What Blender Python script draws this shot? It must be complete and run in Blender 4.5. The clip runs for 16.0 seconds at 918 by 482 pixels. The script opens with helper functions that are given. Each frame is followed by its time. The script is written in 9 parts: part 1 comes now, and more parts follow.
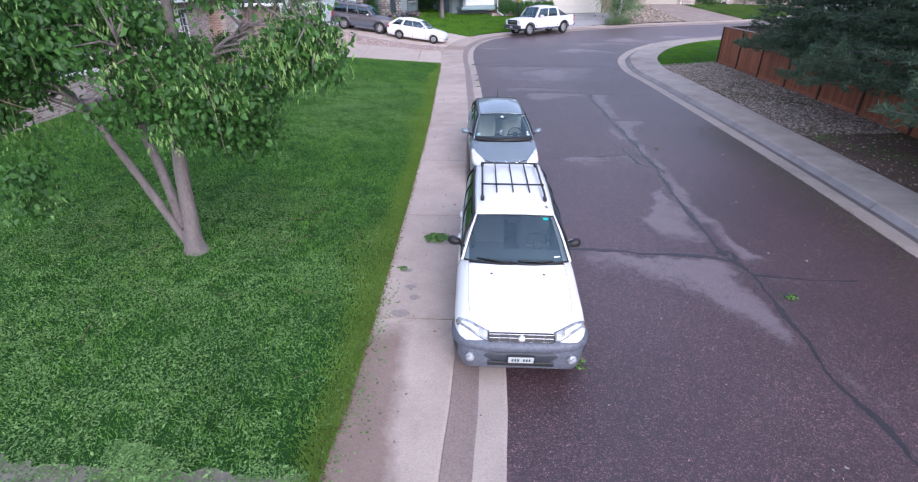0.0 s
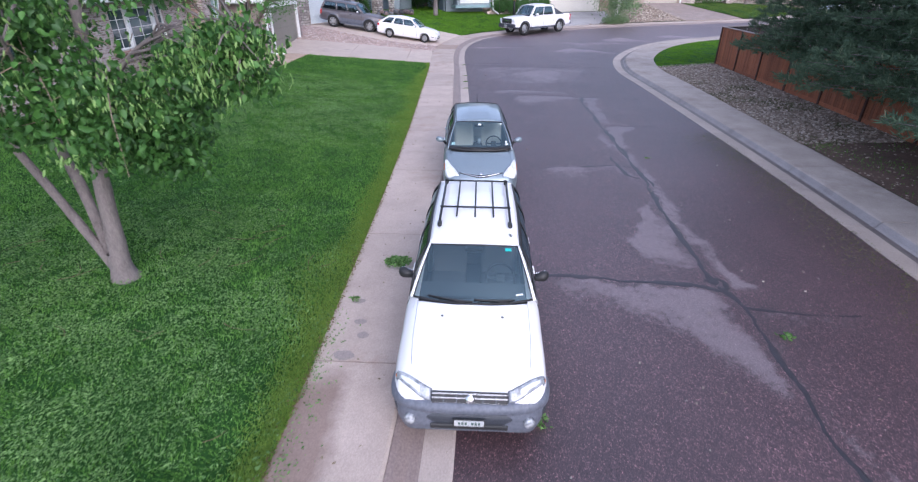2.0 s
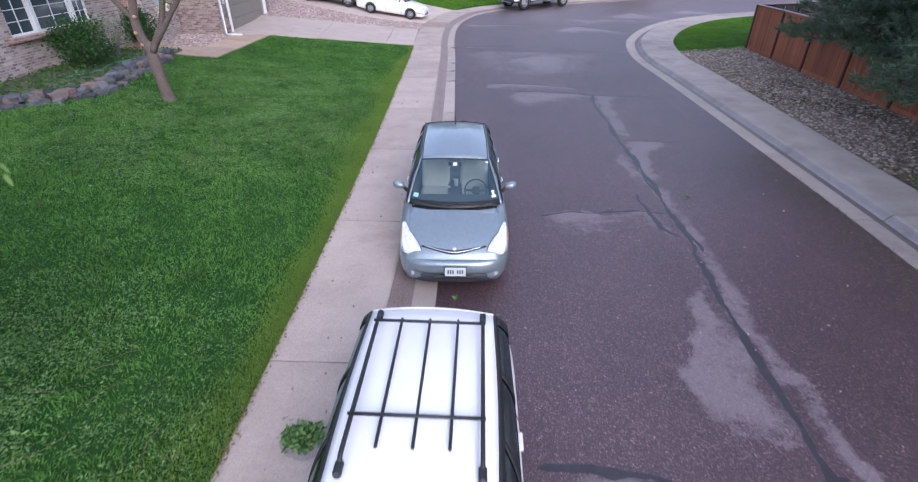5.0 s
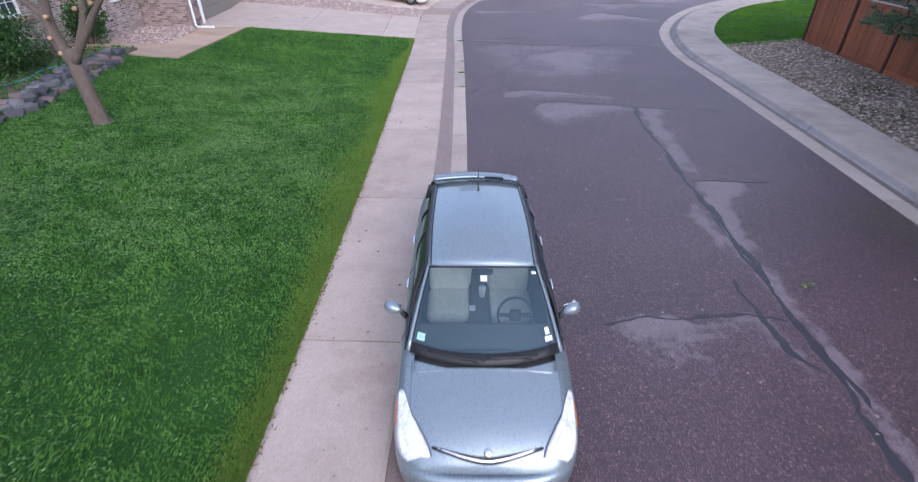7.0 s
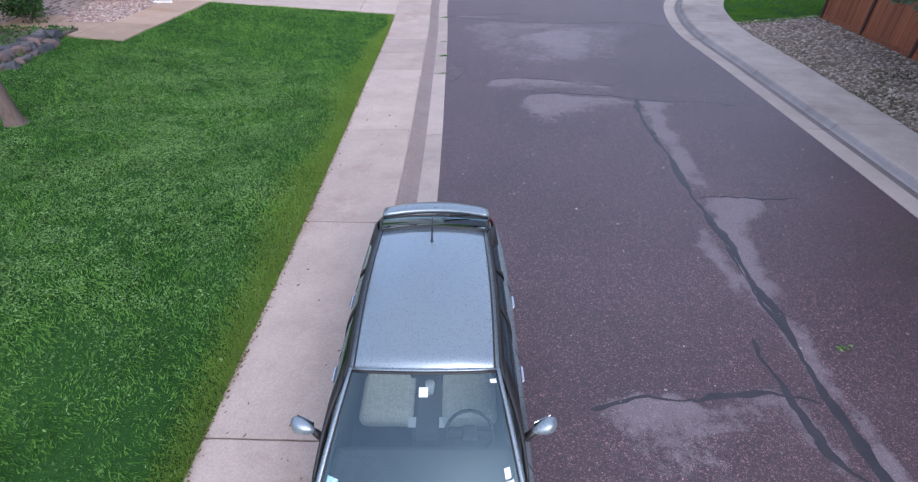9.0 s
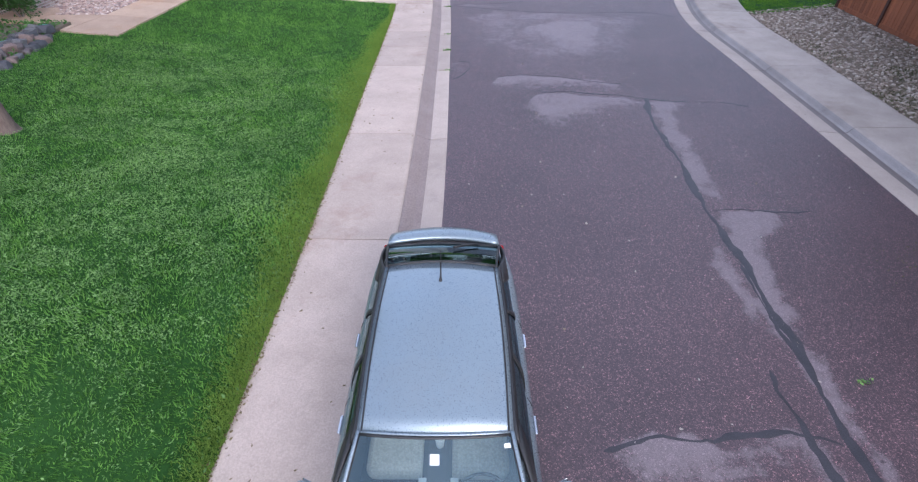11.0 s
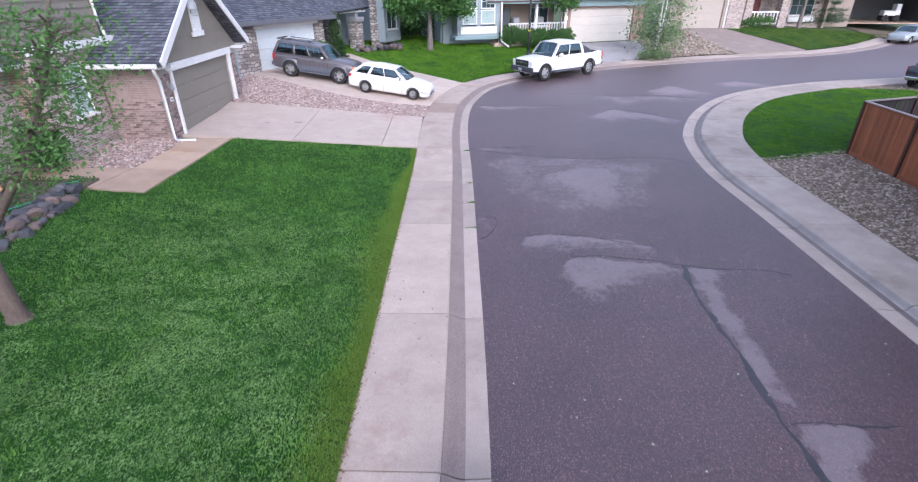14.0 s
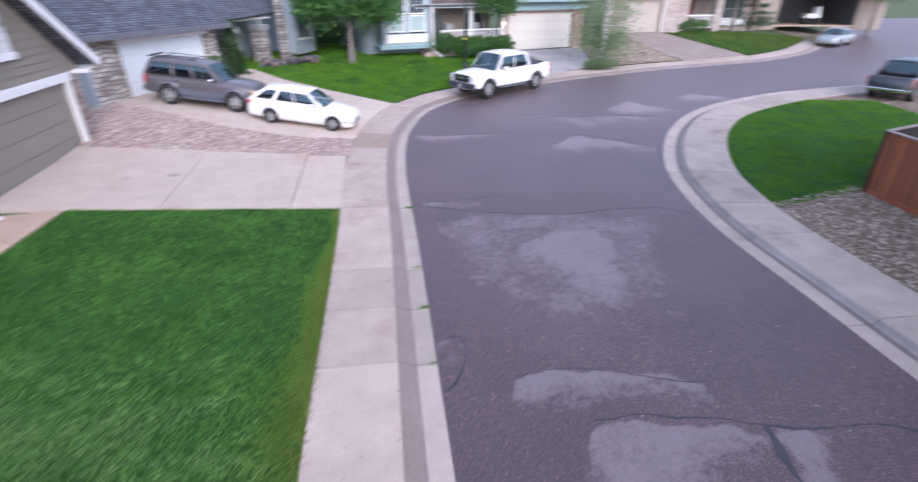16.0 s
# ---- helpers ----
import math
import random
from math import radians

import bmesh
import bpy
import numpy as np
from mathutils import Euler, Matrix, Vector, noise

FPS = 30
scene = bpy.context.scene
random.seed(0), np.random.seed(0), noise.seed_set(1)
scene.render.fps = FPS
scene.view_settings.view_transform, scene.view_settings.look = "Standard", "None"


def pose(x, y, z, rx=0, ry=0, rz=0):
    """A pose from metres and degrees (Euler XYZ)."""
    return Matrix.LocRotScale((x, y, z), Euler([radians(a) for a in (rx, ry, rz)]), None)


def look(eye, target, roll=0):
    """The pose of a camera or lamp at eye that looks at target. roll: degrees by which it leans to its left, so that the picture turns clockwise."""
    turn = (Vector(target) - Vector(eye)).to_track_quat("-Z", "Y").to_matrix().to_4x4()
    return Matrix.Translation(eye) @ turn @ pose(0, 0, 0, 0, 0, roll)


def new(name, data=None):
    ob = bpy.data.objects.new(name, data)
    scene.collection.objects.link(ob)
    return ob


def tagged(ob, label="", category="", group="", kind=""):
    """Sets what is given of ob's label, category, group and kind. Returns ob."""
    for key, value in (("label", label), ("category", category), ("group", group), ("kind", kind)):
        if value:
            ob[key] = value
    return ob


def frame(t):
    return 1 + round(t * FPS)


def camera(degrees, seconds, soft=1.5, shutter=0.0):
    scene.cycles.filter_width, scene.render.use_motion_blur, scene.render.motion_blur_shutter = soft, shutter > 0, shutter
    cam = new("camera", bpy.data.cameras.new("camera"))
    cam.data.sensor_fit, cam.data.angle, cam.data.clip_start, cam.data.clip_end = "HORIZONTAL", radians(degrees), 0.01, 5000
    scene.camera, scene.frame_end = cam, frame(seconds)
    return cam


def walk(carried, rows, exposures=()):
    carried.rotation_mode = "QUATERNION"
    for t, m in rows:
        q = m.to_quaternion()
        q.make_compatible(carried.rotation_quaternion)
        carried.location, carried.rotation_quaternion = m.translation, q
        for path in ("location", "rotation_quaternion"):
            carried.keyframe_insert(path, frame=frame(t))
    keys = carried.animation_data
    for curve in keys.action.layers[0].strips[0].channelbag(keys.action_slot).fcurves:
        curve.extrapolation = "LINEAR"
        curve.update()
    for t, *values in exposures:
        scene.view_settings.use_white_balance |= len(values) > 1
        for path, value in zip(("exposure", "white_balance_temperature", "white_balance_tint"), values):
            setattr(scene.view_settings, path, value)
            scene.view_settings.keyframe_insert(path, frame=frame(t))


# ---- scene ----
import itertools
from mathutils import geometry

# camera: seconds, eye, target, roll
cam = camera(85.4, 16.0, soft=1.2, shutter=0.4)
PATH = [
    (0, (1.421, 0.455, 4.355), (1.437, 2.229, 3.431), -0.4),
    (0.5, (1.625, 0.460, 4.341), (1.636, 2.235, 3.419), -0.5),
    (1, (1.782, 0.511, 4.334), (1.794, 2.284, 3.410), -0.4),
    (1.5, (1.905, 0.832, 4.335), (1.919, 2.604, 3.408), -0.3),
    (2, (2.042, 1.415, 4.349), (2.059, 3.184, 3.418), -0.1),
    (2.5, (2.153, 2.129, 4.368), (2.169, 3.897, 3.434), -0.1),
    (3, (2.277, 2.808, 4.388), (2.295, 4.576, 3.452), -0.0),
    (3.5, (2.383, 3.308, 4.405), (2.407, 5.072, 3.462), 0.1),
    (4, (2.549, 3.913, 4.393), (2.574, 5.662, 3.422), 0.2),
    (4.2, (2.613, 4.202, 4.384), (2.639, 5.945, 3.403), 0.2),
    (6.3, (2.344, 7.562, 4.404), (2.359, 9.248, 3.328), 0.0),
    (6.5, (2.282, 7.945, 4.388), (2.297, 9.630, 3.309), -0.0),
    (7, (2.352, 8.915, 4.370), (2.367, 10.593, 3.282), -0.1),
    (7.5, (2.524, 9.581, 4.339), (2.542, 11.254, 3.242), -0.0),
    (8, (2.658, 10.041, 4.333), (2.678, 11.701, 3.217), -0.1),
    (8.5, (2.758, 10.344, 4.343), (2.778, 11.976, 3.187), -0.0),
    (9, (2.856, 10.596, 4.365), (2.879, 12.211, 3.186), 0.0),
    (9.2, (2.878, 10.685, 4.372), (2.901, 12.295, 3.187), 0.0),
    (11.3, (2.730, 11.144, 4.803), (2.744, 12.712, 3.562), -0.2),
    (11.5, (2.609, 11.177, 4.925), (2.621, 12.753, 3.694), -0.2),
    (12, (2.320, 11.223, 5.422), (2.334, 12.829, 4.230), -0.1),
    (12.5, (2.206, 11.263, 5.564), (2.225, 12.954, 4.495), -0.0),
    (13, (2.184, 11.405, 5.667), (2.201, 13.154, 4.699), -0.1),
    (13.5, (2.152, 11.843, 5.724), (2.169, 13.613, 4.793), -0.1),
    (14, (2.107, 12.565, 5.745), (2.125, 14.341, 4.824), -0.1),
    (14.5, (2.105, 13.475, 5.750), (2.122, 15.253, 4.834), -0.1),
    (15, (2.079, 14.775, 5.760), (2.098, 16.553, 4.843), -0.0),
    (15.5, (2.078, 16.225, 5.766), (2.102, 18.003, 4.849), 0.0),
    (15.7, (2.062, 16.840, 5.780), (2.086, 18.618, 4.863), 0.0),
    (15.8, (2.052, 17.155, 5.788), (2.121, 18.928, 4.870), 0.0),
    (15.9, (2.042, 17.472, 5.797), (2.199, 19.233, 4.878), 0.1),
    (16, (2.031, 17.794, 5.806), (2.304, 19.549, 4.887), 0.2),
]
walk(cam, [(t, look(eye, target, roll)) for t, eye, target, roll in PATH],
     [(0, 0.44, 5400, 18), (4, 0.40, 5380, 18), (7, 0.40, 5380, 17), (9, 0.46, 5430, 16), (11.5, 0.66, 5500, 15), (16, 0.58, 5430, 19)])

# light: bright overcast evening after rain
world = bpy.data.worlds.new("sky")
scene.world = world
world.use_nodes = True
wn = world.node_tree
sky = wn.nodes.new("ShaderNodeTexSky")
sky.sky_type = 'NISHITA'
sky.sun_disc = False
sky.sun_elevation, sky.sun_rotation = radians(34), radians(160)
sky.air_density, sky.dust_density, sky.ozone_density = 1.0, 4.0, 1.0
hsv = wn.nodes.new("ShaderNodeHueSaturation")
hsv.inputs['Saturation'].default_value = 0.75
hsv.inputs['Value'].default_value = 1.25
wn.links.new(sky.outputs[0], hsv.inputs['Color'])
wn.links.new(hsv.outputs[0], wn.nodes['Background'].inputs['Color'])
wn.nodes['Background'].inputs['Strength'].default_value = 0.14
sun = new("sun", bpy.data.lights.new("sun", 'SUN'))
sun.data.energy, sun.data.angle, sun.data.color = 0.85, radians(178), (1.0, 0.97, 0.95)
sun.matrix_world = look((0.7, -2.0, 25), (0, 0, 0))


# ---- materials ----
def nodes_of(name):
    m = bpy.data.materials.new(name)
    m.use_nodes = True
    nt = m.node_tree
    return m, nt, nt.nodes['Principled BSDF']


def ramp(nt, fac, stops):
    r = nt.nodes.new("ShaderNodeValToRGB")
    e = r.color_ramp.elements
    while len(e) < len(stops):
        e.new(0.5)
    for el, (p, c) in zip(e, stops):
        el.position = p
        el.color = (*c, 1) if len(c) == 3 else c
    nt.links.new(fac, r.inputs[0])
    return r.outputs[0]


def noise_tex(nt, scale, detail=4, rough=0.6, coord='Object', stretch=None):
    tc = nt.nodes.new("ShaderNodeTexCoord")
    n = nt.nodes.new("ShaderNodeTexNoise")
    n.inputs['Scale'].default_value = scale
    n.inputs['Detail'].default_value = detail
    n.inputs['Roughness'].default_value = rough
    out = tc.outputs[coord]
    if stretch:
        mp = nt.nodes.new("ShaderNodeMapping")
        mp.inputs['Scale'].default_value = stretch
        nt.links.new(out, mp.inputs[0])
        out = mp.outputs[0]
    nt.links.new(out, n.inputs['Vector'])
    return n.outputs['Fac']


def mix(nt, fac, a, b, mode='MIX'):
    m = nt.nodes.new("ShaderNodeMix")
    m.data_type, m.blend_type = 'RGBA', mode
    for sock, v in ((m.inputs[0], fac), (m.inputs[6], a), (m.inputs[7], b)):
        if hasattr(v, 'is_linked') or isinstance(v, bpy.types.NodeSocket):
            nt.links.new(v, sock)
        elif isinstance(v, (int, float)):
            sock.default_value = v
        else:
            sock.default_value = (*v, 1)
    return m.outputs[2]


def bump(nt, bsdf, height, strength=0.3, dist=0.01):
    b = nt.nodes.new("ShaderNodeBump")
    b.inputs['Strength'].default_value = strength
    b.inputs['Distance'].default_value = dist
    nt.links.new(height, b.inputs['Height'])
    nt.links.new(b.outputs[0], bsdf.inputs['Normal'])


def surface(name, dark, light, big=0.6, fine=30.0, rough=0.8, relief=0.3, dist=0.005, vary=0.0, metal=0.0, spread=(0.3, 0.7), stretch=None, speck=None, island=0.0, coat=0.0):
    """A surface with colour changing at two scales, fine relief and, if asked, a shade of its own for each piece."""
    m, nt, b = nodes_of(name)
    f1, f2 = noise_tex(nt, big, 5, 0.65, stretch=stretch), noise_tex(nt, fine, 3, stretch=stretch)
    col = ramp(nt, f1, [(spread[0], dark), (spread[1], light)])
    mid = [(a + c) / 2 for a, c in zip(dark, light)]
    col = mix(nt, 0.45, col, ramp(nt, f2, [(0.35, [v * 0.6 for v in mid]), (0.65, [min(1, v * 1.35) for v in mid])]))
    if speck:
        s = noise_tex(nt, speck[0], 1)
        col = mix(nt, ramp(nt, s, [(speck[1], (0, 0, 0)), (speck[1] + 0.04, (1, 1, 1))]), col, speck[2])
    for amount, src in ((vary, 'o'), (island, 'i')):
        if amount:
            if src == 'o':
                inf = nt.nodes.new("ShaderNodeObjectInfo").outputs['Random']
            else:
                inf = nt.nodes.new("ShaderNodeNewGeometry").outputs['Random Per Island']
            g = ramp(nt, inf, [(0, [1 - amount] * 3), (1, [1 + amount] * 3)])
            col = mix(nt, 1.0, col, g, 'MULTIPLY')
    nt.links.new(col, b.inputs['Base Color'])
    b.inputs['Roughness'].default_value = rough
    b.inputs['Metallic'].default_value = metal
    b.inputs['Coat Weight'].default_value = coat
    if relief:
        bump(nt, b, f2, relief, dist)
    return m


def plain(name, col, rough=0.5, metal=0.0, coat=0.0, emit=0.0):
    m, nt, b = nodes_of(name)
    b.inputs['Base Color'].default_value = (*col, 1)
    b.inputs['Roughness'].default_value = rough
    b.inputs['Metallic'].default_value = metal
    b.inputs['Coat Weight'].default_value = coat
    b.inputs['Coat Roughness'].default_value = 0.05
    return m


def paint(name, col, metal=0.0, rough=0.35, dirt=(0.25, 0.23, 0.2)):
    """Car paint under a clear coat, with a thin uneven film of dust and drops."""
    m, nt, b = nodes_of(name)
    f = noise_tex(nt, 3.0, 6, 0.7)
    g = noise_tex(nt, 90.0, 2)
    col2 = mix(nt, ramp(nt, f, [(0.45, (0, 0, 0)), (0.9, (0.25, 0.25, 0.25))]), col, dirt)
    nt.links.new(col2, b.inputs['Base Color'])
    b.inputs['Metallic'].default_value = metal
    b.inputs['Coat Weight'].default_value = 0.6
    b.inputs['Coat Roughness'].default_value = 0.06
    nt.links.new(ramp(nt, g, [(0.3, [rough * 0.8] * 3), (0.7, [rough * 1.3] * 3)]), b.inputs['Roughness'])
    return m


def glass_mat(name, tint, alpha_rough=0.0, ior=1.8):
    """A thin pane: it lets tinted light straight through and mirrors by angle."""
    m = bpy.data.materials.new(name)
    m.use_nodes = True
    nt = m.node_tree
    nt.nodes.clear()
    out = nt.nodes.new("ShaderNodeOutputMaterial")
    tr = nt.nodes.new("ShaderNodeBsdfTransparent")
    tr.inputs[0].default_value = (*tint, 1)
    gl = nt.nodes.new("ShaderNodeBsdfGlossy")
    gl.inputs['Roughness'].default_value = 0.02 + alpha_rough
    gl.inputs['Color'].default_value = (0.68, 0.92, 1.0, 1)
    fr = nt.nodes.new("ShaderNodeFresnel")
    fr.inputs[0].default_value = ior
    mx = nt.nodes.new("ShaderNodeMixShader")
    nt.links.new(fr.outputs[0], mx.inputs[0])
    nt.links.new(tr.outputs[0], mx.inputs[1])
    nt.links.new(gl.outputs[0], mx.inputs[2])
    nt.links.new(mx.outputs[0], out.inputs[0])
    return m


def brick_mat(name, c1, c2, mortar, w=0.2, h=0.075, gap=0.012, rough=0.85, offset=0.5, axis='x', relief=0.5, squash=1.0, warp=0.0):
    """Courses of brick or tabs of shingle, laid in the wall's own plane."""
    m, nt, b = nodes_of(name)
    tc = nt.nodes.new("ShaderNodeTexCoord")
    sep = nt.nodes.new("ShaderNodeSeparateXYZ")
    com = nt.nodes.new("ShaderNodeCombineXYZ")
    nt.links.new(tc.outputs['Object'], sep.inputs[0])
    add = nt.nodes.new("ShaderNodeMath")
    nt.links.new(sep.outputs[0], add.inputs[0])
    nt.links.new(sep.outputs[1], add.inputs[1])
    nt.links.new(add.outputs[0], com.inputs[0])
    nt.links.new(sep.outputs[2], com.inputs[1])
    br = nt.nodes.new("ShaderNodeTexBrick")
    br.inputs['Scale'].default_value = 1.0
    br.inputs['Brick Width'].default_value = w
    br.inputs['Row Height'].default_value = h
    br.inputs['Mortar Size'].default_value = gap
    br.inputs['Mortar Smooth'].default_value = 0.2
    br.inputs['Bias'].default_value = 0.0
    br.offset = offset
    br.inputs['Color1'].default_value = (*c1, 1)
    br.inputs['Color2'].default_value = (*c2, 1)
    br.inputs['Mortar'].default_value = (*mortar, 1)
    vec = com.outputs[0]
    if warp:
        wn2 = nt.nodes.new("ShaderNodeTexNoise")
        wn2.inputs['Scale'].default_value = 2.6
        nt.links.new(com.outputs[0], wn2.inputs['Vector'])
        off = nt.nodes.new("ShaderNodeVectorMath")
        off.operation = 'MULTIPLY_ADD'
        nt.links.new(wn2.outputs['Color'], off.inputs[0])
        off.inputs[1].default_value = (warp, warp, warp)
        nt.links.new(com.outputs[0], off.inputs[2])
        vec = off.outputs[0]
    nt.links.new(vec, br.inputs['Vector'])
    f = noise_tex(nt, 1.2, 5, 0.7)
    g = noise_tex(nt, 60, 3)
    col = mix(nt, 0.5, br.outputs['Color'], ramp(nt, f, [(0.3, (0.55, 0.52, 0.5)), (0.7, (1.3, 1.28, 1.25))]), 'MULTIPLY')
    col = mix(nt, 0.4, col, ramp(nt, g, [(0.3, (0.5, 0.5, 0.5)), (0.7, (1.4, 1.4, 1.4))]), 'MULTIPLY')
    nt.links.new(col, b.inputs['Base Color'])
    b.inputs['Roughness'].default_value = rough
    inv = nt.nodes.new("ShaderNodeMath")
    inv.operation = 'SUBTRACT'
    inv.inputs[0].default_value = 1
    nt.links.new(br.outputs['Fac'], inv.inputs[1])
    bump(nt, b, inv.outputs[0], relief, 0.01)
    return m


def leaf_mat(name, dark, light, translucent=0.35, rough=0.5, shine=0.4):
    m, nt, b = nodes_of(name)
    rnd = nt.nodes.new("ShaderNodeNewGeometry").outputs['Random Per Island']
    col = mix(nt, 0.35, ramp(nt, rnd, [(0.0, dark), (1.0, light)]), ramp(nt, noise_tex(nt, 0.9, 3), [(0.3, dark), (0.7, light)]))
    nt.links.new(col, b.inputs['Base Color'])
    b.inputs['Roughness'].default_value = rough
    b.inputs['Specular IOR Level'].default_value = shine
    tl = nt.nodes.new("ShaderNodeBsdfTranslucent")
    nt.links.new(col, tl.inputs[0])
    mx = nt.nodes.new("ShaderNodeMixShader")
    mx.inputs[0].default_value = translucent
    nt.links.new(b.outputs[0], mx.inputs[1])
    nt.links.new(tl.outputs[0], mx.inputs[2])
    nt.links.new(mx.outputs[0], nt.nodes['Material Output'].inputs[0])
    return m


def asphalt_mat():
    """Reddish-grey chip-seal, still damp; the attribute 'pale' marks worn, washed-out areas."""
    m, nt, b = nodes_of("asphalt")
    base = ramp(nt, noise_tex(nt, 0.35, 5, 0.6), [(0.3, (0.058, 0.037, 0.042)), (0.7, (0.088, 0.057, 0.064))])
    tc = nt.nodes.new("ShaderNodeTexCoord")
    rnd, dist = [], None
    for scale in (105, 48):
        chips = nt.nodes.new("ShaderNodeTexVoronoi")
        chips.inputs['Scale'].default_value = scale
        nt.links.new(tc.outputs['Object'], chips.inputs['Vector'])
        sepc = nt.nodes.new("ShaderNodeSeparateColor")
        nt.links.new(chips.outputs['Color'], sepc.inputs[0])
        rnd.append(sepc.outputs[0])
        dist = dist or chips.outputs['Distance']
    fine = ramp(nt, rnd[0], [(0.0, (0.30, 0.27, 0.29)), (0.45, (0.75, 0.70, 0.73)), (0.86, (1.35, 1.24, 1.24)), (0.93, (2.9, 2.5, 2.4)), (1.0, (4.6, 4.0, 3.8))])
    coarse = ramp(nt, rnd[1], [(0.0, (0.62, 0.60, 0.61)), (0.5, (0.95, 0.93, 0.94)), (0.88, (1.25, 1.2, 1.2)), (0.95, (1.6, 1.5, 1.45)), (1.0, (2.3, 2.05, 1.95))])
    grain = mix(nt, 1.0, fine, coarse, 'MULTIPLY')
    col = mix(nt, 0.85, base, grain, 'MULTIPLY')
    at = nt.nodes.new("ShaderNodeAttribute")
    at.attribute_name = "pale"
    total = at.outputs['Fac']
    for f, amp in ((noise_tex(nt, 1.5, 6, 0.75), 0.9), (noise_tex(nt, 7.0, 5, 0.8), 1.0), (noise_tex(nt, 45.0, 3, 0.7), 0.4)):
        a = nt.nodes.new("ShaderNodeMath")
        a.operation = 'MULTIPLY_ADD'
        nt.links.new(f, a.inputs[0])
        a.inputs[1].default_value = amp
        nt.links.new(total, a.inputs[2])
        total = a.outputs[0]
    half = nt.nodes.new("ShaderNodeMath")
    half.operation = 'MULTIPLY'
    nt.links.new(total, half.inputs[0])
    half.inputs[1].default_value = 0.5
    k = ramp(nt, half.outputs[0], [(0.69, (0, 0, 0)), (0.76, (0.55, 0.55, 0.55)), (0.84, (1, 1, 1))])
    pale = mix(nt, 0.6, (0.182, 0.143, 0.153), ramp(nt, rnd[0], [(0, (0.55, 0.55, 0.55)), (0.9, (1.25, 1.22, 1.22)), (1, (2.2, 2.1, 2.1))]), 'MULTIPLY')
    far_at = nt.nodes.new("ShaderNodeAttribute")
    far_at.attribute_name = "far_pale"
    # base and patch tones both turn paler with distance along the street
    col = mix(nt, far_at.outputs['Fac'], col, mix(nt, 0.45, col, (0.185, 0.145, 0.160)))
    pale = mix(nt, far_at.outputs['Fac'], pale, mix(nt, 1.0, pale, (1.45, 1.45, 1.45), 'MULTIPLY'))
    col = mix(nt, k, col, pale)
    nt.links.new(col, b.inputs['Base Color'])
    nt.links.new(ramp(nt, k, [(0, (0.46, 0.46, 0.46)), (1, (0.52, 0.52, 0.52))]), b.inputs['Roughness'])
    b.inputs['Specular IOR Level'].default_value = 0.9
    bump(nt, b, dist, 0.45, 0.006)
    return m


def concrete_mat(name, dark, light, stain, damp=None):
    """Broom-finished concrete with damp blotches, grit and a shade of its own for each slab."""
    m, nt, b = nodes_of(name)
    col = ramp(nt, noise_tex(nt, 1.1, 6, 0.7), [(0.3, dark), (0.7, light)])
    col = mix(nt, ramp(nt, noise_tex(nt, 0.45, 5, 0.75), [(0.56, (0, 0, 0)), (0.68, (0.75, 0.75, 0.75))]), col, stain)
    col = mix(nt, 0.35, col, ramp(nt, noise_tex(nt, 55, 3), [(0.3, (0.6, 0.6, 0.6)), (0.7, (1.35, 1.35, 1.35))]), 'MULTIPLY')
    if damp:
        tcd = nt.nodes.new("ShaderNodeTexCoord")
        sx = nt.nodes.new("ShaderNodeSeparateXYZ")
        nt.links.new(tcd.outputs['Object'], sx.inputs[0])
        wob = noise_tex(nt, 1.3, 6, 0.75)
        last = None
        for out, edge, soft, amp in ((sx.outputs[0], damp[0], 0.10, 0.5), (sx.outputs[1], damp[1], 0.25, 0.8)):
            a1 = nt.nodes.new("ShaderNodeMath")
            a1.operation = 'MULTIPLY_ADD'
            nt.links.new(wob, a1.inputs[0])
            a1.inputs[1].default_value = amp
            nt.links.new(out, a1.inputs[2])
            mr = nt.nodes.new("ShaderNodeMapRange")
            mr.inputs['From Min'].default_value = edge + amp * 0.5 + soft
            mr.inputs['From Max'].default_value = edge + amp * 0.5 - soft
            nt.links.new(a1.outputs[0], mr.inputs['Value'])
            if last is None:
                last = mr.outputs[0]
            else:
                mm = nt.nodes.new("ShaderNodeMath")
                mm.operation = 'MULTIPLY'
                nt.links.new(last, mm.inputs[0])
                nt.links.new(mr.outputs[0], mm.inputs[1])
                last = mm.outputs[0]
        col = mix(nt, last, col, mix(nt, 1.0, col, (0.56, 0.50, 0.48), 'MULTIPLY'))
    spots = noise_tex(nt, 7.0, 2)
    col = mix(nt, ramp(nt, spots, [(0.74, (0, 0, 0)), (0.78, (0.7, 0.7, 0.7))]), col, [v * 0.45 for v in stain])
    rnd = nt.nodes.new("ShaderNodeObjectInfo").outputs['Random']
    col = mix(nt, 1.0, col, ramp(nt, rnd, [(0, (0.9, 0.88, 0.88)), (1, (1.08, 1.06, 1.06))]), 'MULTIPLY')
    nt.links.new(col, b.inputs['Base Color'])
    b.inputs['Roughness'].default_value = 0.75
    bump(nt, b, noise_tex(nt, 120, 2), 0.25, 0.004)
    return m


